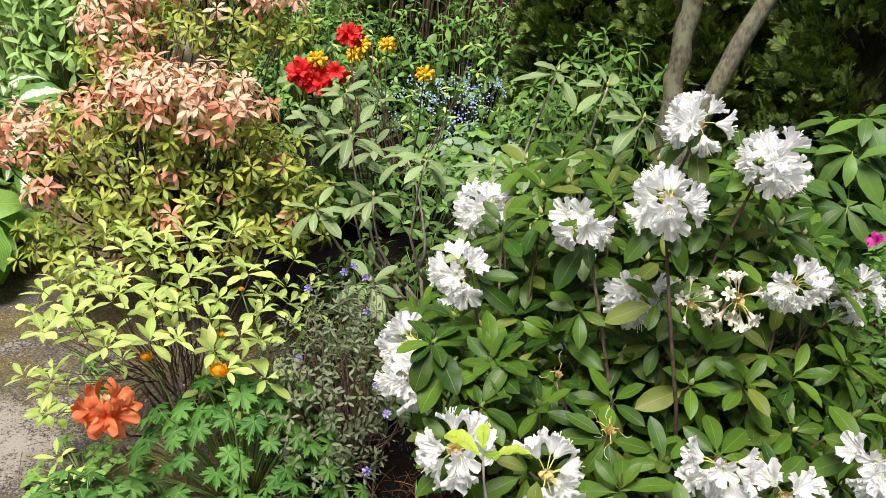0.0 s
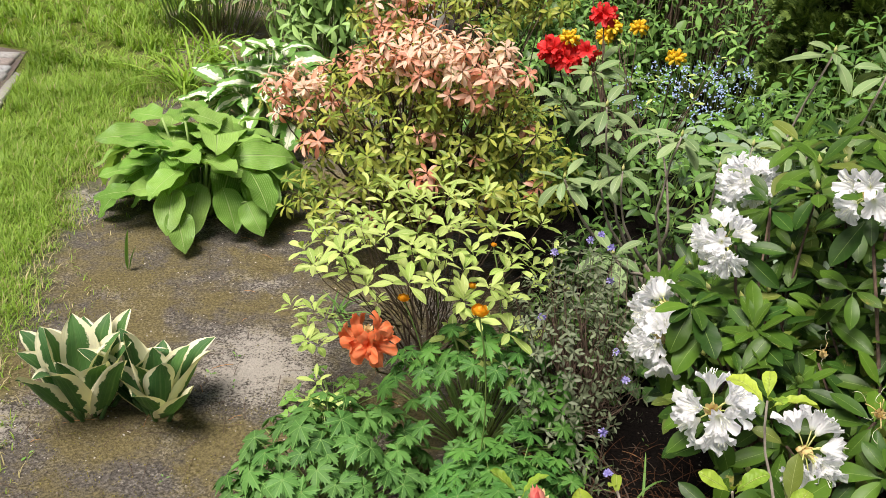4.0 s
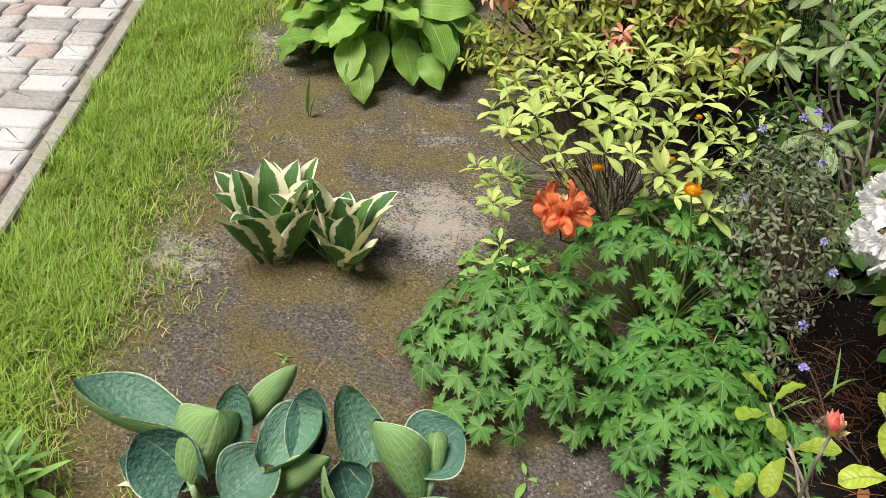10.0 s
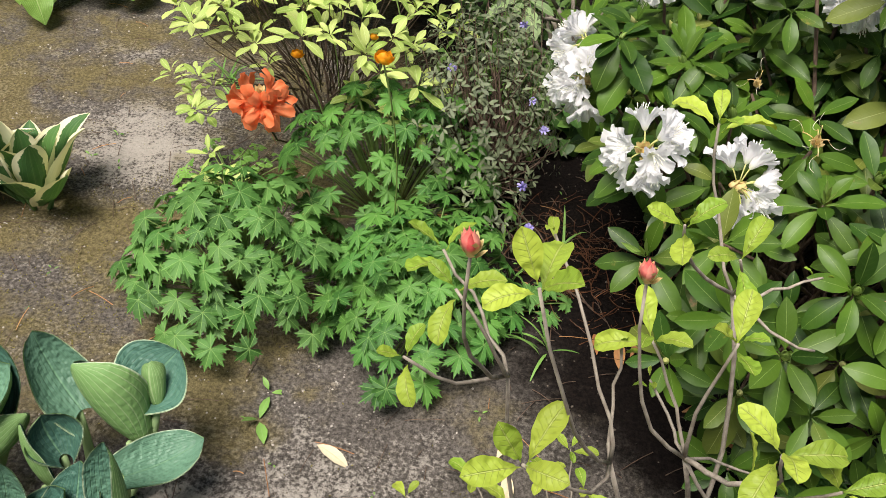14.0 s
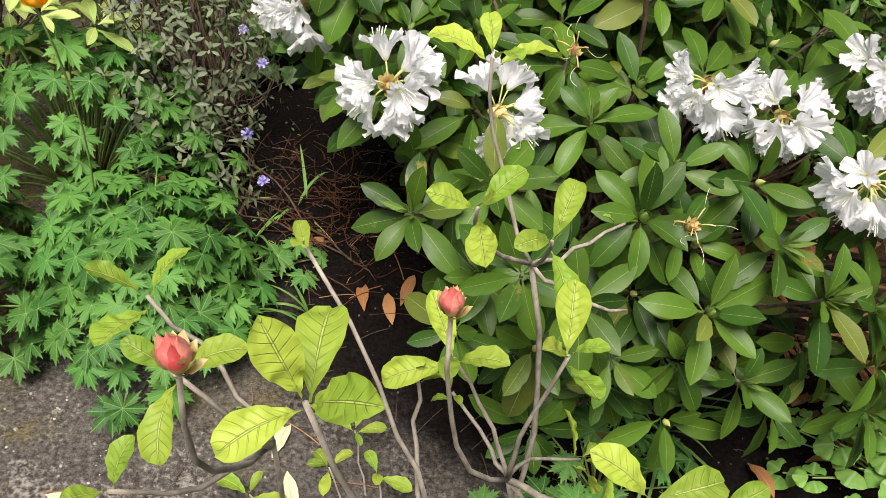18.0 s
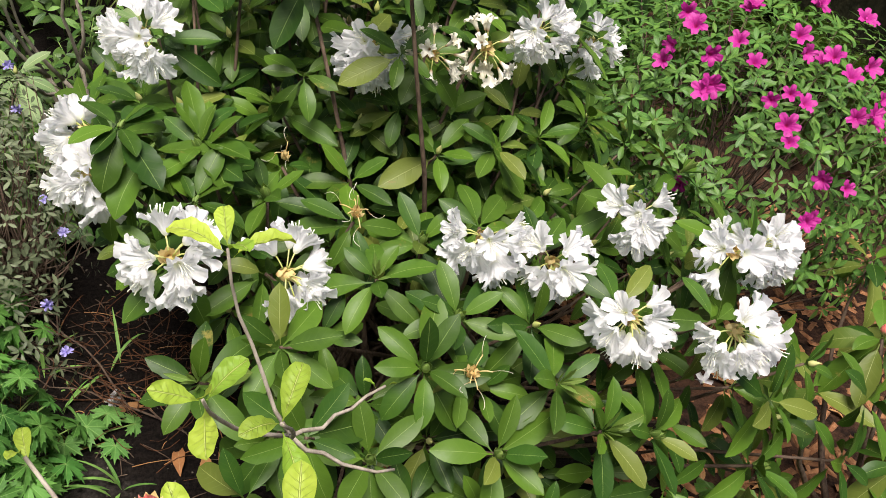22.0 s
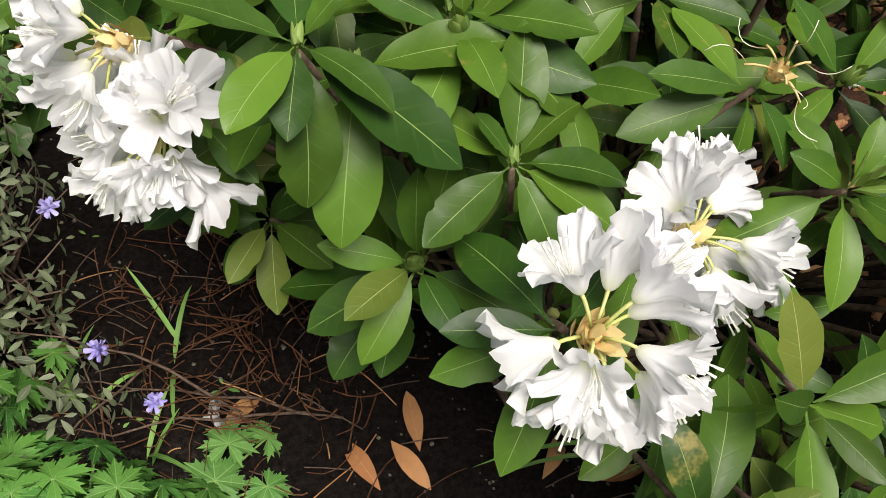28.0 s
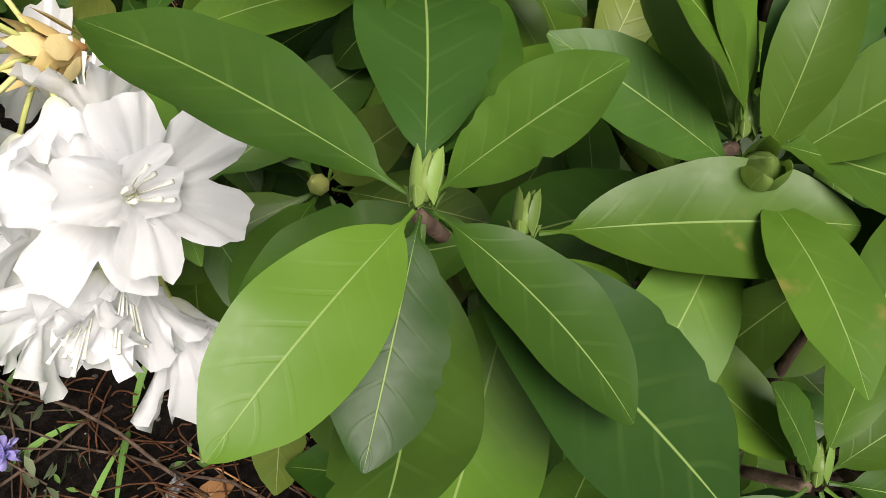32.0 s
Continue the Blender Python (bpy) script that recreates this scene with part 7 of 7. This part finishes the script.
def thuja(at, tall, wide, seed, count):
    rng = np.random.RandomState(seed)
    ob = thing("thuja", at, "dense dark green conical thuja with flat scaly sprays", "conifer", "thujas")
    spray = []
    for i in range(4):
        r = np.random.RandomState(seed + i)
        v, f, uv = [], [], []

        def scale_leaf(root, d, size):
            side = Vector((d.y, -d.x, 0)) * size * 0.17
            k = len(v)
            v.extend([tuple(root), tuple(root + d * size * 0.45 + side), tuple(root + d * size - Vector((0, 0, size * 0.12))), tuple(root + d * size * 0.45 - side)])
            uv.extend([(0.5, 0), (0.9, 0.5), (0.5, 1), (0.1, 0.5)])
            f.append((k, k + 1, k + 2, k + 3))
        scale_leaf(Vector((0, 0, 0)), Vector((0, 1, 0)), 0.085)
        for k in range(11):
            q = 0.05 + 0.85 * k / 11
            way = Vector((0.8 if k % 2 else -0.8, 0.8 + r.uniform(-0.2, 0.2), r.uniform(-0.15, 0.25))).normalized()
            scale_leaf(Vector((0, 0.075 * q, -0.012 * q * q)), way, 0.048 * (1.05 - q * 0.6) * r.uniform(0.8, 1.15))
        spray.append(Shape(v, f, uv))
    h = Heap()
    for c in range(count // 10):
        zc = tall * rng.uniform(0.0, 1) ** 1.15
        az0 = rng.uniform(2.4, 7.0)
        rc = wide * (1 - 0.8 * (zc / tall) ** 1.4) * rng.uniform(0.60, 0.90)
        heart = Vector((math.cos(az0) * rc, math.sin(az0) * rc, zc))
        for k in range(46):
            az = az0 + rng.uniform(-1.0, 1.0)
            d = Vector((math.cos(az), math.sin(az), rng.uniform(0.1, 1.9))).normalized()
            p = heart + d * wide * rng.uniform(0.05, 0.30)
            h.add(spray[k % 4], toward(p, d, rng.uniform(-1.5, 1.5), rng.uniform(0.55, 1.0), (math.cos(az), math.sin(az), 0.4)))
    part("foliage", h.mesh("foliage", M_THUJA), ob, kind="stuff")
    core = Heap()
    core.add(tube([(0, 0, 0), (0, 0, tall * 0.5), (0, 0, tall)], [0.05, 0.035, 0.01], 8))
    for k in range(70):
        z = tall * rng.uniform(0.05, 0.95)
        az = rng.uniform(0, 6.28)
        rad = wide * (1 - 0.8 * (z / tall) ** 1.4) * 0.85
        core.add(tube(arc((0, 0, z - 0.1), (math.cos(az) * rad, math.sin(az) * rad, z + 0.05), (0, 0, -0.02), 4), [0.008, 0.006, 0.005, 0.004, 0.003], 5))
    part("trunk", core.mesh("trunk", M_ROUGHBARK), ob)
    # solid dark egg added to stand for shaded gaps between the sprays
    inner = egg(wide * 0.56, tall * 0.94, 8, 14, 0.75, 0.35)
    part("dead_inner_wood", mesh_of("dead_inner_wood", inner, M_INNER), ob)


def fence_and_wall():
    """A low brick wall with a sheet-metal fence on it, running back at a slant; red boards further off."""
    a, b = Vector((1.75, 5.3)), Vector((-1.3, 8.4))
    d = (b - a).normalized()
    ang = math.degrees(math.atan2(d.y, d.x))
    length = (b - a).length
    base = 0.05
    wall = tagged(new("wall_fence_base"), "low red brick wall under the metal fence", "wall", kind="structure")
    wall.matrix_basis = pose(a.x, a.y, 0, 0, 0, ang)

    def box(x0, y0, z0, x1, y1, z1):
        v = [(x, y, z) for z in (z0, z1) for y in (y0, y1) for x in (x0, x1)]
        return Shape(v, [(0, 1, 3, 2)[::-1], (4, 5, 7, 6), (0, 1, 5, 4), (1, 3, 7, 5), (3, 2, 6, 7), (2, 0, 4, 6)])
    part("core", mesh_of("core", box(0, -0.10, base - 0.2, length, 0.10, 0.88), M_MORTAR, flat=True), wall)
    me = mesh_of("brick", box(-0.12, -0.008, -0.032, 0.12, 0.008, 0.032), M_BRICK, flat=True)
    n = 0
    for row in range(12):
        for k in range(int(length / 0.25)):
            if n < 300 and 0.4 < k * 0.25 < 3.6 and row > 3:
                for sgn in (1,):
                    part("brick", me, wall, m=Matrix.Translation((0.125 + k * 0.25 + (0.125 if row % 2 else 0), 0.104 * sgn, base - 0.03 + row * 0.075)))
                    n += 1
    part("coping", mesh_of("coping", box(0, -0.13, 0.88, length, 0.13, 0.92), M_KERB, flat=True), wall)
    f = tagged(new("fence"), "grey corrugated metal fence with brown rails", "fence", kind="structure")
    f.matrix_basis = pose(a.x, a.y, 0, 0, 0, ang)
    pts = int(length / 0.02)
    v, fc = [], []
    for i in range(pts + 1):
        x = i * length / pts
        q = (x % 0.16) / 0.16
        o = 0.012 if q < 0.4 else (-0.012 if 0.5 < q < 0.9 else 0)
        v += [(x, o, 0.925), (x, o, 2.7)]
        if i:
            k = 2 * i
            fc.append((k - 2, k, k + 1, k - 1))
    part("sheet", mesh_of("sheet", Shape(v, fc), M_ZINC, flat=True), f)
    for z in (1.10, 1.75, 2.35):
        part("rail", mesh_of("rail", box(0, 0.014, z, length, 0.05, z + 0.05), M_BROWNPAINT, flat=True), f)
    for k in range(3):
        part("post", mesh_of("post", box(0.5 + k * 1.9, 0.02, 0.9, 0.58 + k * 1.9, 0.09, 2.75), M_BROWNPAINT, flat=True), f)
    rf = tagged(new("board_fence"), "fence of upright red-painted boards at the garden's back", "fence", kind="structure")
    me = mesh_of("board", box(-0.068, -0.012, 0, 0.068, 0.012, 1.9), M_REDBOARD, flat=True)
    for k in range(70):
        part("board", me, rf, m=pose(-1.2 - k * 0.14, 9.4, 0.30, 0, 0, 0))
    part("rail", mesh_of("rail", box(-11, 9.42, 0.7, -1.1, 9.46, 0.78), M_REDBOARD, flat=True), rf)
    # the corner post of the porch beside the path
    post = thing("porch_post", (-4.25, 3.72, 0.0), "brown painted post with a white corner board", "post")
    part("post", mesh_of("post", box(-0.22, -0.10, 0.0, 0.0, 0.14, 2.3), M_BROWNPAINT, flat=True), post)
    part("corner_board", mesh_of("corner_board", box(0.0, -0.104, 0.02, 0.035, 0.144, 2.3), M_WHITEPAINT, flat=True), post)


def tree_trunk(name, label, category, pts, radii, mat, group=""):
    base = Vector(pts[0])
    ob = thing(name, base, label, category, group)
    fine, fr = [], []
    for i in range(len(pts) - 1):
        for k in range(4):
            t = k / 4
            fine.append(Vector(pts[i]).lerp(Vector(pts[i + 1]), t) - base + Vector((0.006 * math.sin(7 * (i + t)), 0.005 * math.cos(5 * (i + t)), 0)))
            fr.append(radii[i] * (1 - t) + radii[i + 1] * t + 0.002 * math.sin(11 * (i + t)))
    fine.append(Vector(pts[-1]) - base)
    fr.append(radii[-1])
    part("trunk", mesh_of("trunk", tube(fine, fr, 12), mat), ob)
    return ob


def back_garden():
    rng = np.random.RandomState(17)
    # two-stemmed small tree in front of the thujas
    t = tree_trunk("garden_tree", "small tree with two smooth grey trunks", "tree", [(0.93, 3.45, 0.05), (0.906, 3.45, 0.55), (0.906, 3.46, 0.86), (0.909, 3.48, 1.02), (0.922, 3.5, 1.20), (0.95, 3.52, 1.7), (0.98, 3.55, 2.3)], [0.040, 0.036, 0.034, 0.034, 0.033, 0.029, 0.024], M_TRUNK)
    part("trunk", mesh_of("trunk", tube([Vector(p) - t.location for p in ((0.95, 3.46, 0.3), (0.985, 3.46, 0.70), (1.04, 3.48, 0.89), (1.10, 3.5, 1.07), (1.165, 3.52, 1.22), (1.35, 3.6, 1.7), (1.5, 3.7, 2.3))], [0.036, 0.034, 0.032, 0.031, 0.030, 0.027, 0.024], 12), M_TRUNK), t)
    for x, y, tall, wide, count in ((0.68, 5.15, 2.6, 0.33, 2900), (1.18, 4.75, 2.7, 0.36, 3200), (1.90, 4.35, 2.7, 0.50, 2600), (2.8, 3.5, 2.6, 0.5, 1200), (-0.45, 6.1, 2.4, 0.30, 1500), (1.02, 5.6, 2.6, 0.34, 1500), (1.55, 5.2, 2.6, 0.36, 1500)):
        thuja((x, y, height(x, y)), tall, wide, int(x * 100) % 97 + 5, count)
    fence_and_wall()
    # birch-like pale trunk and a thin dark sapling
    b = tree_trunk("birch_tree", "pale grey tree trunk beside the peony", "tree", [(-1.86, 6.3, 0.1), (-1.93, 6.3, 0.7), (-1.96, 6.3, 1.4), (-2.0, 6.3, 2.6)], [0.10, 0.092, 0.085, 0.08], M_BIRCH)
    sap = Shrub("sapling", (-1.36, 5.5, height(-1.36, 5.5)), "young dark-stemmed sapling with light green leaves", "tree", 81)
    sap.stem((-1.36, 5.5, 0.05), (-1.37, 5.52, 1.6), 0.014, 0.008)
    for k in range(26):
        z = rng.uniform(0.9, 1.7)
        p = Vector((-1.37 + rng.uniform(-0.2, 0.2), 5.5 + rng.uniform(-0.2, 0.2), z))
        sap.stem((-1.37, 5.51, z - 0.08), p, 0.004, 0.0015)
        for m in whorl(p, (0, -0.2, 0.8), 5, rng, -0.4, 0.4, 0.9):
            sap.leaf(L_HERB[rng.randint(4)], m, False)
    sap.done()
    bent = tree_trunk("bent_sapling", "thin bent dark trunk", "tree", [(-1.33, 5.9, 0.1), (-1.26, 5.9, 0.75), (-1.12, 5.9, 1.0), (-1.03, 5.9, 1.25), (-1.08, 5.9, 1.7), (-1.12, 5.9, 2.4)], [0.026, 0.024, 0.022, 0.02, 0.018, 0.015], M_ROUGHBARK)
    rough = tree_trunk("old_trunk", "dark bark trunk hidden in many thin shoots", "tree", [(-0.22, 6.0, 0.1), (-0.24, 6.0, 0.9), (-0.22, 6.0, 2.6)], [0.075, 0.065, 0.055], M_ROUGHBARK)
    for k in range(58):
        x = rng.uniform(-0.55, 0.25)
        y = rng.uniform(5.6, 5.95)
        part("shoot", mesh_of("shoot", tube([p - rough.location for p in arc((x, y, 0.1), (x + rng.uniform(-0.25, 0.35), y + rng.uniform(-0.1, 0.1), rng.uniform(1.5, 2.5)), (rng.uniform(-0.08, 0.08), 0, 0), 7, 0.012, rng)], list(np.linspace(rng.uniform(0.005, 0.010), 0.003, 8)), 5), M_DARKTWIG), rough)
    # ivy over the old trunk and the wall behind it
    herb_layer("ivy", "dark ivy climbing the old trunk and the wall", "ivy", [((0.0, 6.08, 1.25), (0.24, 0.12, 1.15), 330, 0.05), ((-0.52, 6.15, 1.2), (0.30, 0.12, 1.1), 330, 0.05), ((0.42, 6.0, 1.6), (0.18, 0.12, 0.9), 150, 0.05)], L_DEEP, 106, size=(0.4, 0.75), leaves=(3, 6), stems=M_DARKTWIG).done()
    # peony
    peo = herb_layer("peony_bush", "large peony bush with glossy divided leaves", "peony", [((-2.08, 5.3, 0.70), (0.62, 0.5, 0.48), 420, 0.062), ((-2.0, 5.1, 0.45), (0.48, 0.38, 0.32), 110, 0.07)], L_PEONY, 83, size=(0.8, 1.25), low=-0.9, high=0.25, leaves=(5, 8))
    pm = mesh_of("petal", blade(0.06, 0.055, 4, 2, 0.9, 0.5, droop=-1.0, fold=0.5, stalk=0, wave=0.05), M_PINK)
    for x, y, z in ((-2.62, 5.05, 0.95), (-2.70, 5.05, 0.93), (-2.52, 5.1, 1.02), (-2.58, 5.1, 1.04), (-2.40, 5.15, 1.10), (-2.45, 5.15, 1.06), (-2.33, 5.2, 1.11), (-2.15, 5.3, 1.14), (-1.98, 5.3, 1.12), (-1.75, 5.3, 1.05)):
        fl = part("peony_flower", mesh_of("peony_flower", egg(0.02, 0.03), M_PINK), peo.ob, "deep pink peony bloom", m=Matrix.Translation(Vector((x, y, z)) - peo.base))
        for i in range(11):
            part("petal", pm, fl, m=toward((0, 0, 0), polar(i * 2.4, 0.1 + 0.09 * i), 0, rng.uniform(1.0, 1.35)))
        peo.stem((x * 0.6 - 2.08 * 0.4, 5.3, 0.6), (x, y, z), 0.004, 0.003)
    peo.done()
    # looser bushes by the lawn and the far hedge
    herb_layer("peony_bush", "open leafy bush beside the lawn", "bush", [((-3.35, 5.7, 0.52), (0.58, 0.4, 0.45), 260, 0.07)], L_PEONY, 84, size=(0.6, 1.0), low=-0.5, high=0.7).done()
    for k, (x, y) in enumerate(((-2.85, 5.0), (-2.55, 4.85), (-2.75, 4.55))):
        tuft = thing("daylily_tuft", (x, y, height(x, y)), "arching green strap leaves by the lawn", "plant", "daylily tufts")
        for i in range(34):
            part("leaf", mesh_of("leaf", blade(rng.uniform(0.25, 0.5), 0.016, 7, 1, 0.5, 0.5, droop=rng.uniform(0.7, 2.0), fold=0.6, stalk=0, seed=i), M_GRASS), tuft, m=toward((rng.uniform(-0.05, 0.05), rng.uniform(-0.05, 0.05), 0), polar(rng.uniform(0, 6.28), rng.uniform(0.7, 1.4))))
    for k, (x, y, r, hgt, cnt) in enumerate(((-4.4, 7.8, 1.1, 1.1, 420), (-3.0, 7.7, 1.0, 1.1, 380), (-6.3, 8.0, 1.3, 1.2, 380), (-5.3, 8.6, 1.3, 1.3, 300), (-3.7, 8.6, 1.2, 1.3, 300))):
        herb_layer("hedge_shrub", "dense green leafy hedge shrub", "shrub", [((x, y, hgt * 0.75), (r, 0.6, hgt), cnt, 0.12)], L_DEEP, 90 + k, "hedge shrubs", size=(1.4, 2.2)).done()
    herb_layer("hedge_shrub", "leafy shrub before the red fence", "shrub", [((-1.25, 7.2, 0.6), (0.8, 0.4, 0.62), 230, 0.1)], L_HERB, 94, "hedge shrubs", size=(1.1, 1.7)).done()
    # ground cover: blue forget-me-nots, silver leaves, green herbs
    herb_layer("ground_cover", "leafy green perennials at the back of the bed", "plant", [((-0.75, 5.25, 0.20), (0.8, 0.45, 0.26), 220, 0.06), ((-0.9, 5.9, 0.35), (0.7, 0.5, 0.35), 200, 0.07), ((0.55, 4.85, 0.25), (0.45, 0.35, 0.32), 150, 0.055), ((-1.25, 4.6, 0.1), (0.4, 0.4, 0.14), 60, 0.07), ((0.15, 5.55, 0.46), (0.7, 0.3, 0.42), 260, 0.06), ((-0.75, 5.6, 0.42), (0.5, 0.3, 0.36), 190, 0.055)], L_HERB + L_VIOLET[:1], 95, size=(0.42, 0.9)).done()
    herb_layer("lungwort", "low silver-spotted heart-shaped leaves", "plant", [((0.30, 4.75, 0.16), (0.55, 0.45, 0.16), 130, 0.075), ((0.55, 3.85, 0.15), (0.3, 0.25, 0.15), 45, 0.075)], L_BRUNNERA + L_SILVERGREEN, 96, leaves=(2, 4), low=-0.3, high=0.2, size=(0.7, 1.1)).done()
    herb_layer("ground_cover", "green leaves between the shrubs", "plant", [((0.0, 4.15, 0.14), (0.6, 0.4, 0.20), 150, 0.06), ((-0.5, 3.9, 0.2), (0.3, 0.3, 0.3), 70, 0.06)], L_HERB[:2] + L_DEEP[:2], 97, size=(0.55, 1.0)).done()
    # these two take the deeper leaf material: shade below the shrubs is in the colour
    herb_layer("ground_cover", "green leaves darkened for the shrubs' shade", "plant", [((0.15, 3.3, 0.12), (0.5, 0.3, 0.2), 110, 0.06), ((0.1, 2.9, 0.10), (0.35, 0.2, 0.12), 55, 0.06)], L_DEEP, 107, size=(0.5, 0.9)).done()
    herb_layer("violet_plant", "low heart-shaped green leaves under the shrubs", "plant", [((0.12, 2.72, 0.08), (0.28, 0.14, 0.14), 34, 0.06)], L_VIOLET, 99, leaves=(2, 4), low=-0.2, high=0.3, size=(0.6, 0.95)).done()
    herb_layer("shrub", "glossy shrub with upright light green leaves", "shrub", [((0.75, 4.35, 0.48), (0.36, 0.26, 0.45), 120, 0.075)], L_MAGENTA, 98, size=(1.5, 2.2)).done()
    fm = thing("forget_me_nots", (0.1, 5.0, height(0.1, 5.0)), "haze of tiny sky-blue forget-me-not flowers", "flower", kind="stuff")
    h = Heap()
    dot = joined([blade(0.006, 0.006, 2, 1, 0.9, 0.5, droop=0.2, fold=0.2, stalk=0).moved(toward((0, 0, 0), (math.cos(a), math.sin(a), 0.15))) for a in (0, 1.26, 2.51, 3.77, 5.03)])
    for k in range(330):
        az, rr = rng.uniform(0, 6.28), math.sqrt(rng.rand())
        c = Vector((0.15 + math.cos(az) * rr * 0.62, 5.0 + math.sin(az) * rr * 0.45, 0.36 + rng.uniform(-0.06, 0.12)))
        if noise.noise(Vector((c.x * 5, c.y * 5, 2))) < -0.05:
            continue
        for j in range(5):
            h.add(dot, Matrix.Translation(c - fm.location + Vector(rng.uniform(-0.02, 0.02, 3))) @ pose(0, 0, 0, rng.uniform(20, 80), 0, rng.uniform(-50, 50)) @ Matrix.Scale(rng.uniform(0.65, 1.05), 4))
    part("blossoms", h.mesh("blossoms", M_SKYBLUE), fm, kind="stuff")
    # red and yellow azaleas on bare stems
    ra = Shrub("azalea_shrub", (-0.45, 4.05, height(-0.45, 4.05)), "bare-stemmed azalea with scarlet flower heads", "azalea", 101, "azaleas")
    red = [mesh_of("floret", corolla(0.036, 0.026, 0.020, 0.004, rings=8, ruffle=0.2, seed=80 + i, back=0.4, flare=1.2, notch=0.3), M_RED) for i in range(3)]
    for (x, y, z), n, sz in (((-0.50, 4.0, 0.70), 8, 1.05), ((-0.44, 4.0, 0.67), 6, 1.05), ((-0.36, 4.02, 0.71), 3, 0.85), ((-0.325, 4.1, 0.85), 6, 0.9)):
        ra.stem((-0.2, 4.1, 0.05), (x, y, z), 0.006, 0.003)
        hd = part("flower_head", SCALES[1], ra.ob, m=Matrix.Translation(Vector((x, y, z)) - ra.base))
        for i in range(n):
            d = polar(i * 2.4, -0.4 + 1.5 * i / n) + Vector((0, -0.35, 0))
            part("floret", red[i % 3], hd, m=toward(d * 0.006, d, rng.uniform(0, 6), sz))
    for k in range(14):
        p = Vector((-0.45 + rng.uniform(-0.25, 0.3), 4.0 + rng.uniform(-0.15, 0.2), rng.uniform(0.35, 0.7)))
        ra.stem((-0.3, 4.1, 0.05), p, 0.005, 0.002)
        for m in whorl(p, (0, -0.2, 0.8), 5, rng, -0.1, 0.6, 1.1):
            ra.leaf(L_GREY[rng.randint(4)], m, True)
    ra.done()
    ya = Shrub("azalea_shrub", (-0.05, 4.4, height(-0.05, 4.4)), "thin-stemmed azalea with starry yellow flowers", "azalea", 103, "azaleas")
    yel = [mesh_of("floret", corolla(0.026, 0.008, 0.024, 0.002, ruffle=0.1, seed=90 + i, back=0.5), M_YELLOW) for i in range(3)]
    for x, y, z in ((-0.02, 4.23, 0.685), (-0.44, 4.0, 0.76), (-0.55, 4.9, 0.92), (-0.45, 4.9, 0.93), (-0.36, 4.4, 0.70), (-0.33, 4.4, 0.75), (-0.22, 4.45, 0.75)):
        ya.stem((-0.15 + rng.uniform(-0.2, 0.1), 4.5, 0.05), (x, y, z), 0.005, 0.002)
        for i in range(7):
            d = polar(i * 2.4, -0.2 + 0.2 * i) + Vector((0, -0.4, 0))
            part("floret", yel[i % 3], ya.ob, m=toward(Vector((x, y, z)) - ya.base + d * 0.008, d, rng.uniform(0, 6), 0.95))
    for k in range(20):
        p = Vector((rng.uniform(-0.6, 0.2), rng.uniform(4.1, 4.9), rng.uniform(0.4, 0.75)))
        ya.stem((-0.1, 4.5, 0.05), p, 0.004, 0.0015)
        for m in whorl(p, (0, -0.2, 0.8), 5, rng, -0.1, 0.6, 0.9):
            ya.leaf(L_LIME[rng.randint(4)] if rng.rand() < 0.3 else L_MAGENTA[rng.randint(4)], m, False)
    ya.done()
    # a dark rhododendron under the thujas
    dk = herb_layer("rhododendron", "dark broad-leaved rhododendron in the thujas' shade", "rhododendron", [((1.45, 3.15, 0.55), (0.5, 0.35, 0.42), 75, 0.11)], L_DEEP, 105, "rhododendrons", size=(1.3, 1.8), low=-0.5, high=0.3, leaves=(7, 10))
    dk.done()


build_ground()
build_paving()
white_rhododendron()
fresh_azalea()
lime_azalea()
pieris()
grey_rhododendron()
dwarf_rhododendron()
magenta_azalea()
side_rhododendron()
hostas()
herbs()
back_garden()
weeds_and_litter()
build_lawn()
